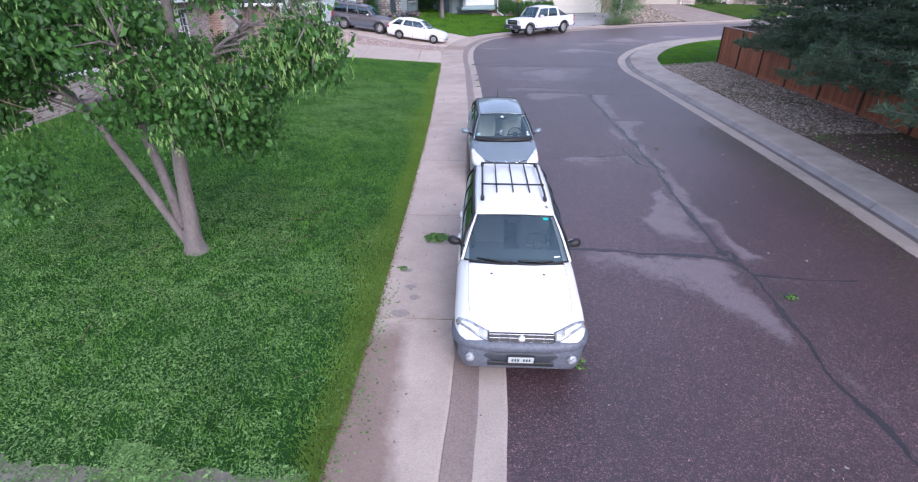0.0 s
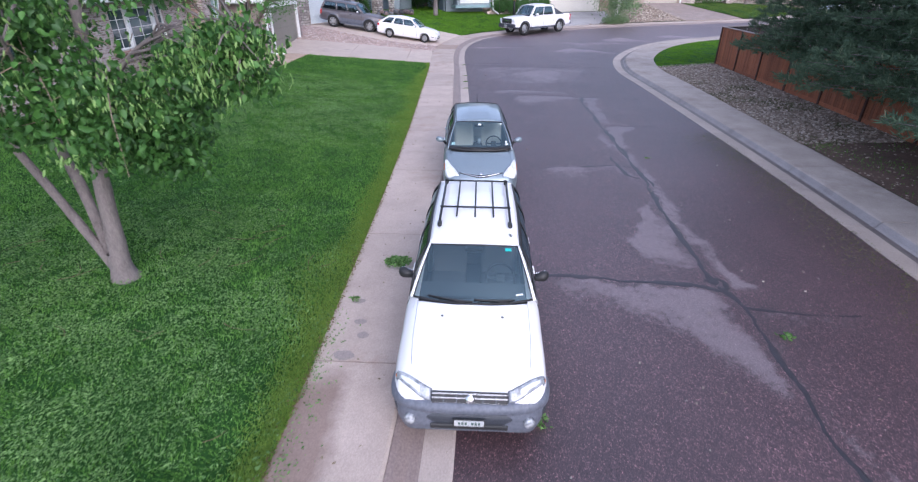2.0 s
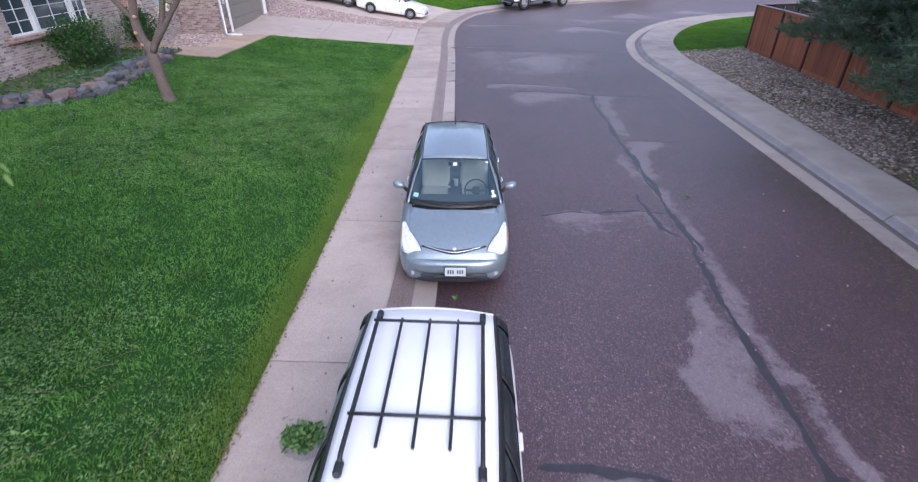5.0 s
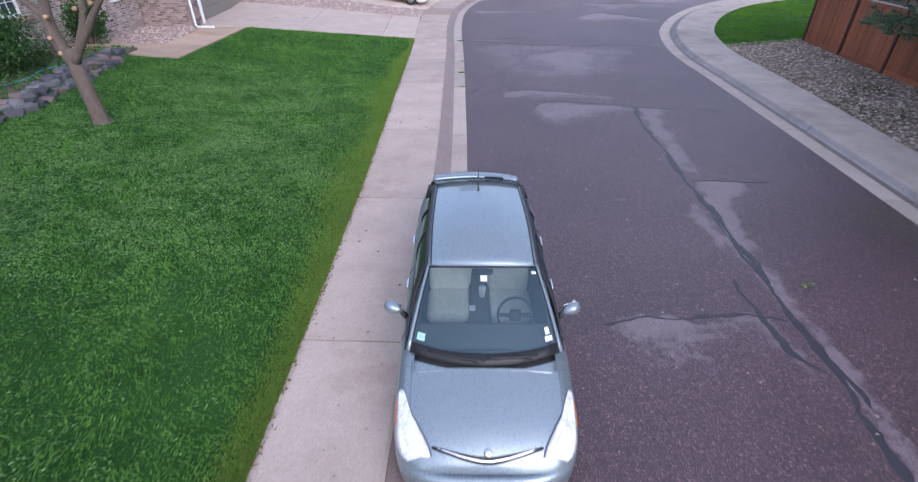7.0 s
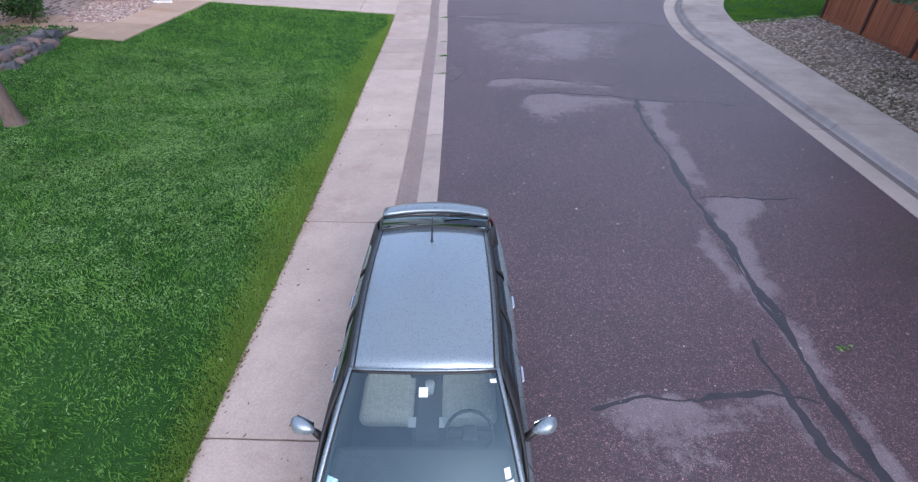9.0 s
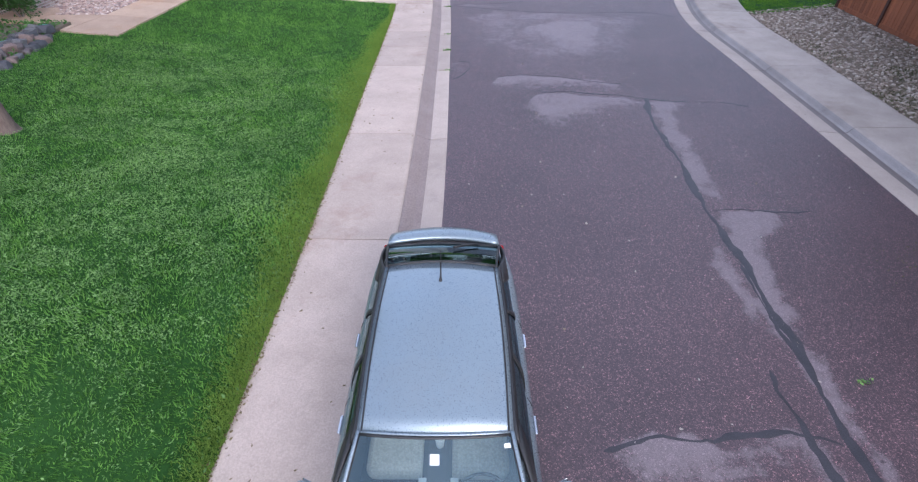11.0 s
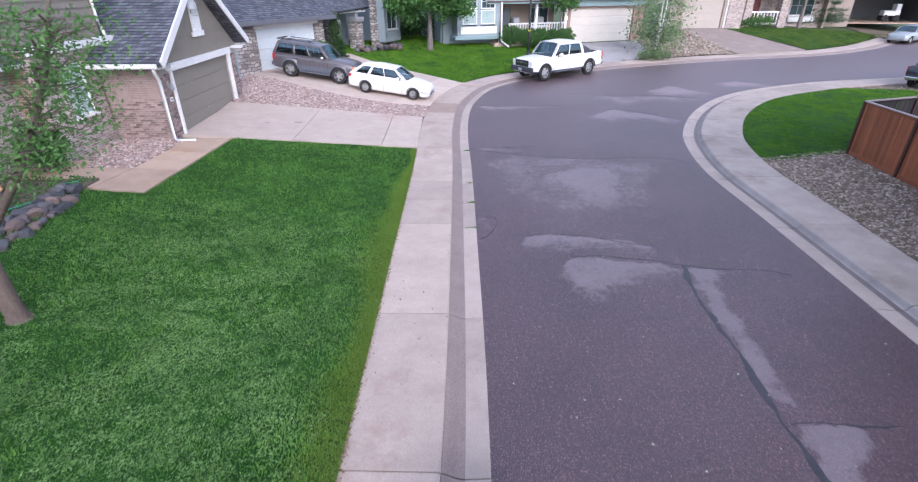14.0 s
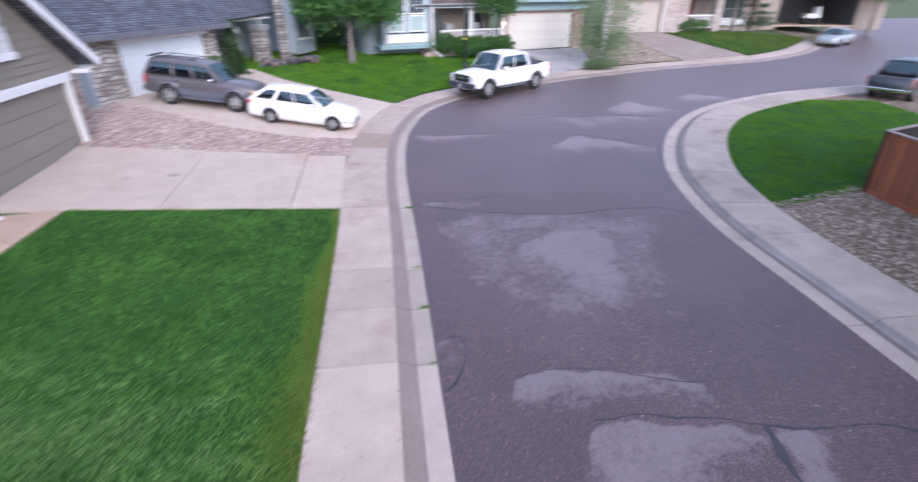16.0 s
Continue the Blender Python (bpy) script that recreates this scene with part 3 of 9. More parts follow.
TAR_MAIN = [
    ([(7.32, 22.36), (7.2, 21.7), (7.08, 20.6), (7.0, 19.6), (6.88, 18.5), (6.84, 17.7), (6.80, 16.9), (6.84, 16.2), (6.77, 15.4), (6.73, 14.8), (6.66, 14.1), (6.65, 13.6), (6.66, 13.1), (6.64, 12.5), (6.55, 12.0), (6.43, 11.2), (6.37, 10.4), (6.38, 9.8), (6.32, 9.1), (6.24, 8.5), (6.2, 8.05)], 0.13),
    ([(6.2, 8.02), (6.33, 7.4), (6.26, 6.8), (6.2, 6.4), (6.13, 5.8), (5.99, 5.1), (6.01, 4.7), (6.06, 4.35), (6.02, 4.0), (6.02, 3.5), (6.15, 1.5)], 0.095),
    ([(6.84, 16.4), (6.77, 15.8), (6.73, 15.2), (6.75, 14.8)], 0.06),
    ([(6.31, 14.6), (6.28, 14.3), (6.34, 14.0), (6.30, 13.65), (6.33, 13.2), (6.42, 13.0), (6.58, 12.75)], 0.10),
    ([(6.66, 13.4), (6.74, 12.9), (6.80, 12.5), (6.72, 12.3)], 0.07),
]
TAR_BRANCHES = [
    ([(6.24, 7.86), (5.98, 8.0), (5.5, 8.12), (4.87, 8.18), (4.5, 8.31), (4.1, 8.38), (3.4, 8.41)], 0.12),
    ([(6.05, 8.15), (6.22, 8.22), (6.36, 8.16), (6.32, 7.95), (6.24, 7.9)], 0.09),
    ([(6.3, 7.46), (6.73, 7.33), (7.25, 7.25), (7.95, 7.22)], 0.06),
    ([(4.24, 13.65), (4.56, 13.71), (4.81, 13.76), (5.1, 13.7), (5.4, 13.69), (5.72, 13.75), (6.05, 13.8), (6.29, 13.79), (6.62, 13.65)], 0.07),
    ([(4.84, 22.78), (5.48, 22.76), (5.96, 22.65), (6.45, 22.58), (6.92, 22.5), (7.36, 22.34), (7.92, 22.22), (8.84, 22.1), (9.55, 21.88)], 0.06),
    ([(7.0, 17.73), (7.67, 17.73), (8.1, 17.68), (8.62, 17.67)], 0.04),
]
TAR_FAR = [
    ([(2.84, 31.2), (4.1, 30.75), (5.31, 30.4), (6.89, 30.06), (8.59, 30.2), (9.8, 30.1), (10.56, 29.55)], 0.06),
    ([(2.6, 31.32), (3.5, 31.36), (4.6, 31.45), (5.5, 31.6)], 0.04),
    ([(2.72, 23.75), (2.9, 23.95), (3.1, 24.35), (3.18, 24.98), (2.92, 25.1)], 0.05),
    ([(3, 38.4), (4.3, 37.9), (5.86, 37.95), (7.6, 38.0)], 0.05),
    ([(7.9, 40.4), (9.4, 40.65), (10.65, 40.1), (12.9, 40.15), (15.1, 39.6)], 0.06),
    ([(8.3, 35.75), (9.1, 36.5), (10.1, 37.35), (11.4, 36.35), (12.6, 35.3)], 0.05),
    ([(4.0, 23.9), (4.7, 23.94), (5.5, 23.78), (6.3, 23.5), (7.0, 23.3)], 0.03),
]
for k, (pts, w) in enumerate(TAR_MAIN + TAR_BRANCHES + TAR_FAR):
    part("crack_sealant", ribbon(pts, w, "crack_sealant", k), M_tar, road, "dark tar poured along a crack")


def strip(name, line, offs, zs, mat, i0, i1, gap=0.010):
    """A length of kerb or slab between two indices of a line: cross-section offsets and heights, closed at both ends."""
    seg = line[i0:i1 + 1].copy()
    t = np.gradient(line, axis=0)[i0:i1 + 1]
    t /= np.linalg.norm(t, axis=1)[:, None]
    nrm = np.stack([-t[:, 1], t[:, 0]], 1)
    seg[0] += t[0] * gap
    seg[-1] -= t[-1] * gap
    verts, k = [], len(offs)
    for (x, y), nn, zz in zip(seg, nrm, rise(seg[:, 1])):
        verts += [(x + nn[0] * o, y + nn[1] * o, zz + h) for o, h in zip(offs, zs)]
        verts += [(x + nn[0] * offs[-1], y + nn[1] * offs[-1], zz - 0.12), (x + nn[0] * offs[0], y + nn[1] * offs[0], zz - 0.12)]
    k += 2
    faces = []
    for j in range(len(seg) - 1):
        faces += [(j * k + i, j * k + (i + 1) % k, (j + 1) * k + (i + 1) % k, (j + 1) * k + i) for i in range(k)]
    faces += [tuple(range(k))[::-1], tuple(range((len(seg) - 1) * k, len(seg) * k))]
    me = raw(name, verts, faces)
    bm = bmesh.new()
    bm.from_mesh(me)
    bmesh.ops.recalc_face_normals(bm, faces=bm.faces)
    bm.to_mesh(me)
    bm.free()
    me.materials.append(mat)
    return me


def index_near(line, y, x=None):
    d = np.abs(line[:, 1] - y) if x is None else np.hypot(line[:, 0] - x, line[:, 1] - y)
    return int(d.argmin())


def kerb_run(word, line, sgn, joints, wide, m_walk, m_kerb, k0=0.34, k1=0.655, silt=0.0):
    """Gutter pan, rolled kerb and sidewalk along a lip, slab by slab."""
    walk_top = tagged(new("sidewalk_" + word), "pale concrete sidewalk of jointed slabs with damp stains", "sidewalk", kind="structure")
    kerb = tagged(new("kerb_" + word), "rolled concrete kerb with a shallow gutter", "kerb", kind="structure")
    for a, b in zip(joints, joints[1:]):
        if b <= a:
            continue
        part("slab", strip("slab", line, [sgn * o for o in (k1 + 0.005, k1 + 0.045, wide(line[a][1]) - 0.03, wide(line[b][1]))], [0.095, 0.112, 0.12, 0.112], M_slab_brown if word == "west" and 35.9 < line[a][1] < 37 else m_walk, a, b), None, walk_top)
        part("gutter", strip("gutter", line, [sgn * o for o in (0.0, 0.03, silt or k0)], [0.004, 0.008, -0.018], M_gutter, a, b), None, kerb)
        if silt:
            part("silt", strip("silt", line, [sgn * o for o in (silt, k0)], [-0.018, -0.022], M_silt, a, b), None, kerb, "dark silt lying along the gutter")
        part("kerb_stone", strip("kerb_stone", line, [sgn * o for o in (k0, k0 + (k1 - k0) * 0.38, k0 + (k1 - k0) * 0.76, k1)], [-0.018, 0.005, 0.07, 0.094], m_kerb, a, b), None, kerb, "damp, silt-stained rolled kerb")


wl = lambda y: 1.80 + 0.24 * min(1, max(0, (y - 3) / 17))
jl = [0] + [index_near(LIP_L, y) for y in (-5, -1, 3.0, 6.2, 9.5, 13.4, 16.7, 20.4, 24.4, 26.1, 27.7, 31.1, 34.7, 36.3, 38.2)] + list(range(index_near(LIP_L, 41), len(LIP_L), 9))
kerb_run("west", LIP_L, 1, jl, wl, M_walk, M_wet)
jr = [0] + [index_near(LIP_R, y) for y in (-5, -1, 3, 6.6, 10.4, 13.5, 17, 20.6, 24.3, 28.0, 30.2)] + list(range(index_near(LIP_R, 33), len(LIP_R), 8))
kerb_run("east", LIP_R, -1, jr, lambda y: EAST_W[0] + (EAST_W[1] - EAST_W[0]) * min(1, max(0, (y - EAST_W[2]) / (EAST_W[3] - EAST_W[2]))), M_walk_e, M_kerb_e, 0.58, 0.69, 0.43)


# ---- lots: lawns, drives, beds ----
def along(line, y0, y1, every=2):
    i, j = index_near(line, y0), index_near(line, y1)
    return [tuple(p) for p in line[i:j + 1:every]]


def along_xy(line, p, q, every=2):
    i, j = index_near(line, p[1], p[0]), index_near(line, q[1], q[0])
    return [tuple(v) for v in line[i:j + 1:every]]


ROCK_EDGE = [(-13.5, 16.2), (-11, 16.6), (-9.4, 17.4), (-8.2, 18.4), (-7.4, 19.4), (-7.3, 20.6), (-7.5, 22.2), (-7.65, 24.0), (-7.95, 25.3)]
LAWN_W = along(OUT_L, -8.5, 31.0) + [(0.62, 31.05), (-6.05, 30.75), (-6.35, 25.3)] + ROCK_EDGE[::-1] + [(-16, 16), (-16, -8.5)]
tagged(part("lawn_west", sheet("lawn_west", LAWN_W, M_grass, 0.0, 0.4, bumps=0.02), None), "mown green lawn strewn with leaves torn off by hail", "lawn", kind="structure")

BED_W = ROCK_EDGE + [(-7.95, 26.0), (-12.0, 26.0), (-14, 16.2)]
tagged(part("planting_bed", sheet("planting_bed", BED_W, M_dirt, 0.06, 0.4, 0.1, bumps=0.05), None), "raised planting bed with dark soil beside the brick house", "bed", kind="structure")

# front path and driveway, slab by slab
def slabs(word, label, cat, polys, mat, dz=0.03):
    top = tagged(new(word), label, cat, kind="structure")
    for p in polys:
        part("slab", sheet("slab", p, mat, dz, 0.6, 0.14), None, top)
    return top


def quad(a, b, c, d, g=0.012):
    cx, cy = (a[0] + b[0] + c[0] + d[0]) / 4, (a[1] + b[1] + c[1] + d[1]) / 4
    return [(x + math.copysign(g, cx - x), y + math.copysign(g, cy - y)) for x, y in (a, b, c, d)]


slabs("front_path", "brownish concrete path to the front door", "path", [
    quad((-6.08, 30.7), (-7.5, 30.25), (-7.5, 28.9), (-6.18, 28.9)), quad((-6.18, 28.9), (-7.5, 28.9), (-7.6, 27.1), (-6.28, 27.1)),
    quad((-6.28, 27.1), (-7.6, 27.1), (-7.8, 25.35), (-6.36, 25.3)), quad((-7.6, 27.1), (-9.4, 27.0), (-9.4, 25.9), (-7.8, 25.4))], M_path)
DX = [0.70, -0.65, -3.95, -7.95]
slabs("driveway", "pale concrete driveway with control joints and rusty edges", "driveway",
      [quad((a, 31.08 - 0.05 * (0.6 - a)), (b, 31.08 - 0.05 * (0.6 - b)), (b, 35.45), (a, 35.52)) for a, b in zip(DX, DX[1:])], M_drive)
N_S = [(0.95, 37.6), (-1.0, 37.4), (-3.0, 37.85), (-5.0, 38.6), (-6.6, 39.3), (-9.4, 40.8)]
N_N = [(3.3, 42.9), (1.3, 43.9), (-0.6, 44.8), (-3.0, 46.2), (-5.2, 48.2), (-8.0, 49.6)]
tops = along_xy(OUT_L, (0.95, 37.6), (3.3, 42.9), 1)
slabs("neighbour_driveway", "sloping concrete driveway with two parked cars", "driveway",
      [[N_S[k], *(tops if k == 0 else []), N_N[k], N_N[k + 1], N_S[k + 1]] if k == 0 else [N_S[k], N_N[k], N_N[k + 1], N_S[k + 1]] for k in range(5)], M_drive, 0.02)

M_rockbed = surface("rock_bed_base", (0.13, 0.09, 0.075), (0.24, 0.175, 0.15), 2, 22, 0.9, 0.6, 0.02)
BED_ROCK = {
    "rock_bed": [(0.66, 35.56), *along(OUT_L, 35.7, 37.5, 1), *N_S, (-9.2, 35.6), (-8.0, 35.5)],
    "entry_rock_bed": [(-7.55, 30.2), (-7.55, 28.9), (-7.65, 27.15), (-9.4, 27.05), (-11.4, 27.05), (-11.4, 30.2)],
}
for nm, poly in BED_ROCK.items():
    tagged(part(nm, sheet(nm, poly, M_rockbed, 0.0, 0.4, bumps=0.03), None), "bed covered with rounded pinkish river rock", "rock bed", kind="structure")

M_gravel_e = surface("gravel_base", (0.11, 0.082, 0.060), (0.21, 0.165, 0.125), 1.5, 25, 0.95, 0.6, 0.02)
M_verge = surface("patchy_verge", (0.060, 0.040, 0.028), (0.15, 0.092, 0.066), 0.9, 14, 0.95, 0.6, 0.02)
FENCE_LINE = [(16.35, 29.85), (16.15, 27.4), (15.9, 24.9), (15.7, 22.4), (15.5, 19.9), (15.25, 17.4), (15.0, 14.9), (14.7, 12.4), (14.4, 9.9), (14.1, 7.4), (13.8, 4.9), (13.5, 2.4), (13.2, -0.1), (12.9, -2.6), (12.6, -5.1)]
FENCE_N = [(16.35, 29.85), (18.7, 30.55), (21.1, 31.3), (23.5, 32.05), (25.9, 32.8)]
VERGE = along(OUT_R, 15.2, 30.0) + [(16.5, 30.3), *[(x + 0.3, y) for x, y in FENCE_LINE[:6]], (15.3, 15.2)]
tagged(part("gravel_verge", sheet("gravel_verge", VERGE, M_gravel_e, 0.0, 0.4, bumps=0.012), None), "gravel strip between sidewalk and fence", "gravel", kind="structure")
VERGE2 = along(OUT_R, -8.5, 15.2) + [(15.3, 15.2), *[(x + 0.3, y) for x, y in FENCE_LINE[6:]], (12.6, -8.5)]
tagged(part("weedy_verge", sheet("weedy_verge", VERGE2, M_verge, 0.0, 0.4, bumps=0.03), None), "weedy strip of soil and sparse grass along the fence", "verge", kind="structure")
LAWN_E = along_xy(OUT_R, (13.2, 29.5), (24.0, 41.6)) + [(27.5, 40.6), (25.9, 33.0), *[(x, y + 0.1) for x, y in FENCE_N[::-1]]]
tagged(part("lawn_east", sheet("lawn_east", LAWN_E, M_grass, 0.015, 0.4, bumps=0.01), None), "rounded green corner lawn outside the fence", "lawn", kind="structure")
GRAV_E2 = along_xy(OUT_R, (24.2, 41.7), (36, 43.6)) + [(36, 35), (26, 33), (27.5, 40.6)]
tagged(part("gravel_corner", sheet("gravel_corner", GRAV_E2, M_gravel_e, 0.0, 0.5), None), "grey gravel beside the corner lawn", "gravel", kind="structure")
LAWN_F = along_xy(OUT_L, (3.3, 42.9), (9.4, 48.0)) + [(9.6, 53.5), (2.0, 60), (-4.5, 58), (-6.5, 50.5), *N_N[4:1:-1], N_N[1], N_N[0]]
tagged(part("lawn_far", sheet("lawn_far", LAWN_F, M_grass, 0.0, 0.5, bumps=0.03), None), "green front lawn with young trees before the blue-grey house", "lawn", kind="structure")


# ---- cars ----
M_white = paint("white_paint", (0.88, 0.86, 0.87), 0.0, 0.35, (0.74, 0.71, 0.68))
M_bluegrey = paint("blue_grey_metallic", (0.265, 0.320, 0.360), 0.5, 0.30)
M_taupe = paint("grey_metallic", (0.135, 0.122, 0.132), 0.4, 0.38)
M_darkpaint = paint("dark_slate_paint", (0.03, 0.04, 0.048), 0.2, 0.35)
M_paleblue = paint("pale_green_silver", (0.40, 0.44, 0.45), 0.4, 0.35)
M_clad = surface("grey_cladding", (0.105, 0.115, 0.145), (0.15, 0.16, 0.195), 3, 25, 0.5, 0.05)
M_black = surface("black_plastic", (0.012, 0.012, 0.013), (0.03, 0.03, 0.032), 5, 80, 0.5, 0.1)
M_rubber = surface("tyre_rubber", (0.015, 0.015, 0.015), (0.035, 0.033, 0.032), 6, 60, 0.85, 0.3)
M_rim = surface("alloy", (0.45, 0.45, 0.46), (0.6, 0.6, 0.61), 4, 40, 0.35, 0.1, metal=0.7)
M_chrome = plain("chrome", (0.7, 0.7, 0.72), 0.15, 1.0)
M_glass = glass_mat("windscreen_glass", (0.62, 0.72, 0.73), 0.0, 2.2)
M_tint = glass_mat("tinted_glass", (0.16, 0.18, 0.18), 0.0, 2.1)
M_halftint = glass_mat("light_tinted_glass", (0.45, 0.50, 0.50), 0.0, 1.9)
M_lampin = plain("lamp_reflector", (0.80, 0.82, 0.84), 0.25, 0.0, 1.0)
M_headlamp = surface("clear_lamp", (0.09, 0.10, 0.115), (0.60, 0.62, 0.65), 9, 40, 0.2, 0.1, spread=(0.4, 0.6), coat=1.0)
M_clearlamp = surface("pale_clear_lamp", (0.52, 0.54, 0.57), (0.88, 0.89, 0.90), 7, 40, 0.2, 0.1, spread=(0.4, 0.6), coat=1.0)
M_valance = surface("dark_blue_grey_plastic", (0.030, 0.034, 0.045), (0.060, 0.066, 0.080), 4, 60, 0.55, 0.1)
M_amber = plain("amber_lens", (0.8, 0.25, 0.04), 0.25)
M_red = plain("red_lens", (0.5, 0.02, 0.02), 0.25, coat=0.5)
M_seat = surface("beige_cloth", (0.66, 0.64, 0.57), (0.80, 0.78, 0.70), 4, 60, 0.9, 0.3)
M_seatdark = surface("grey_cloth", (0.09, 0.09, 0.095), (0.15, 0.15, 0.155), 4, 60, 0.9, 0.3)
M_cabin = surface("dark_trim", (0.09, 0.095, 0.10), (0.15, 0.155, 0.16), 4, 60, 0.8, 0.2)
M_plate = plain("plate_white", (0.62, 0.64, 0.66), 0.4)
M_bars = plain("plate_bars", (0.06, 0.12, 0.10), 0.5)
M_teal = plain("teal_sticker", (0.03, 0.45, 0.42), 0.4)
M_paleteal = surface("pale_teal_sticker", (0.20, 0.50, 0.52), (0.70, 0.78, 0.78), 20, 60, 0.4, 0.0, spread=(0.4, 0.6))
M_paper = plain("pale_paper", (0.75, 0.78, 0.78), 0.6)

U_PTS = [(0.0, 1.0, 0), (0.45, 0.9, 0), (0.80, 0.30, 0), (0.94, 0.0, 0.035), (1.0, 0.0, 0.16), (1.0, 0.0, None), (0.985, 0, -0.12), (0.92, 0, -0.0)]


def section(st):
    """Half a cross-section of a body at a station (y, half width, bottom, top, crown), from the middle of the top down to the sill."""
    y, hw, zb, zt, c = st
    out = []
    span = zt - zb
    for fx, fc, dz in U_PTS:
        if dz is None:
            z = zb + span * 0.45
        elif dz < 0:
            z = zb + min(0.12, span * 0.22)
        elif fx == 0.92:
            z = zb
        else:
            z = zt + c * fc - min(dz, span * 0.35)
        out.append((hw * fx, y, z))
    return out


class Body:
    def __init__(self, stations, step=0.09):
        self.st = smooth_line(stations, step)
        keep = [0]
        for i in range(1, len(self.st)):
            if self.st[i][0] > self.st[keep[-1]][0] + 0.004:
                keep.append(i)
        self.st = self.st[keep]
        self.sec = np.array([section(s) for s in self.st])

    def at(self, y, u, off=0.0):
        """The skin at y along the car and u (0 middle of the top, 1 sill), moved outwards by off."""
        def raw_at(yy, uu):
            yy = min(max(yy, self.st[0][0]), self.st[-1][0])
            j = int(np.clip(np.searchsorted(self.st[:, 0], yy) - 1, 0, len(self.st) - 2))
            f = (yy - self.st[j][0]) / (self.st[j + 1][0] - self.st[j][0])
            s = self.sec[j] * (1 - f) + self.sec[j + 1] * f
            k = min(max(uu, 0), 1) * (len(U_PTS) - 1)
            i = min(int(k), len(U_PTS) - 2)
            return s[i] * (1 - (k - i)) + s[i + 1] * (k - i)
        p = raw_at(y, u)
        if off:
            n = np.cross(raw_at(y + 0.02, u) - raw_at(y - 0.02, u), raw_at(y, min(u + 0.02, 1)) - raw_at(y, max(u - 0.02, 0)))
            n /= max(np.linalg.norm(n), 1e-6)
            if n[2] < 0 and u < 0.5 or n[0] < 0 and u >= 0.5:
                n = -n
            p = p + n * off
        return p

    def mesh(self, open_y, mats, split=None, cuts=()):
        n = len(U_PTS)
        verts, faces, mi = [], [], []
        for s in self.sec:
            verts += [(x, y, z) for x, y, z in s] + [(-x, y, z) for x, y, z in s[1:][::-1]]
        k = 2 * n - 1
        for j in range(len(self.sec) - 1):
            for i in range(k):
                ii = i if i < n else k - i
                a = (j * k + i, j * k + (i + 1) % k, (j + 1) * k + (i + 1) % k, (j + 1) * k + i)
                lid = min(i, (k - 1 - i)) <= 1 or i in (0, 1, k - 1, k - 2)
                ym = (self.st[j][0] + self.st[j + 1][0]) / 2
                if lid and open_y[0] < ym < open_y[1]:
                    continue
                faces.append(a[::-1])
        faces += [tuple(range(k)), tuple(range((len(self.sec) - 1) * k, len(self.sec) * k))[::-1]]
        me = raw("body", verts, faces, True)
        for zc in cuts:
            bm = bmesh.new()
            bm.from_mesh(me)
            bmesh.ops.bisect_plane(bm, geom=bm.verts[:] + bm.edges[:] + bm.faces[:], plane_co=(0, 0, zc), plane_no=(0, 0, 1))
            bm.to_mesh(me)
            bm.free()
        for mt in mats:
            me.materials.append(mt)
        if split is not None:
            for p in me.polygons:
                if p.center.z < split(p.center):
                    p.material_index = 1
        return me


def skin_patch(body, rows, off=0.008, sgn=1, nu=17):
    """A panel lying on the body: rows of (y, u from, u to)."""
    bm = bmesh.new()
    ya = [q[0] for q in rows]
    rows = [(y, float(np.interp(y, ya, [q[1] for q in rows])), float(np.interp(y, ya, [q[2] for q in rows]))) for y in np.linspace(ya[0], ya[-1], 18)]
    grid = []
    for y, u0, u1 in rows:
        r = []
        for k in range(nu):
            p = body.at(y, u0 + (u1 - u0) * k / (nu - 1), off)
            r.append(bm.verts.new((p[0] * sgn, p[1], p[2])))
        grid.append(r)
    for a, b in zip(grid, grid[1:]):
        for k in range(nu - 1):
            bm.faces.new((a[k], a[k + 1], b[k + 1], b[k])).smooth = True
    bmesh.ops.recalc_face_normals(bm, faces=bm.faces)
    g = bmesh.ops.extrude_face_region(bm, geom=list(bm.faces))
    for v in [e for e in g['geom'] if isinstance(e, bmesh.types.BMVert)]:
        v.co.z -= 0.012
    bmesh.ops.recalc_face_normals(bm, faces=bm.faces)
    return bm


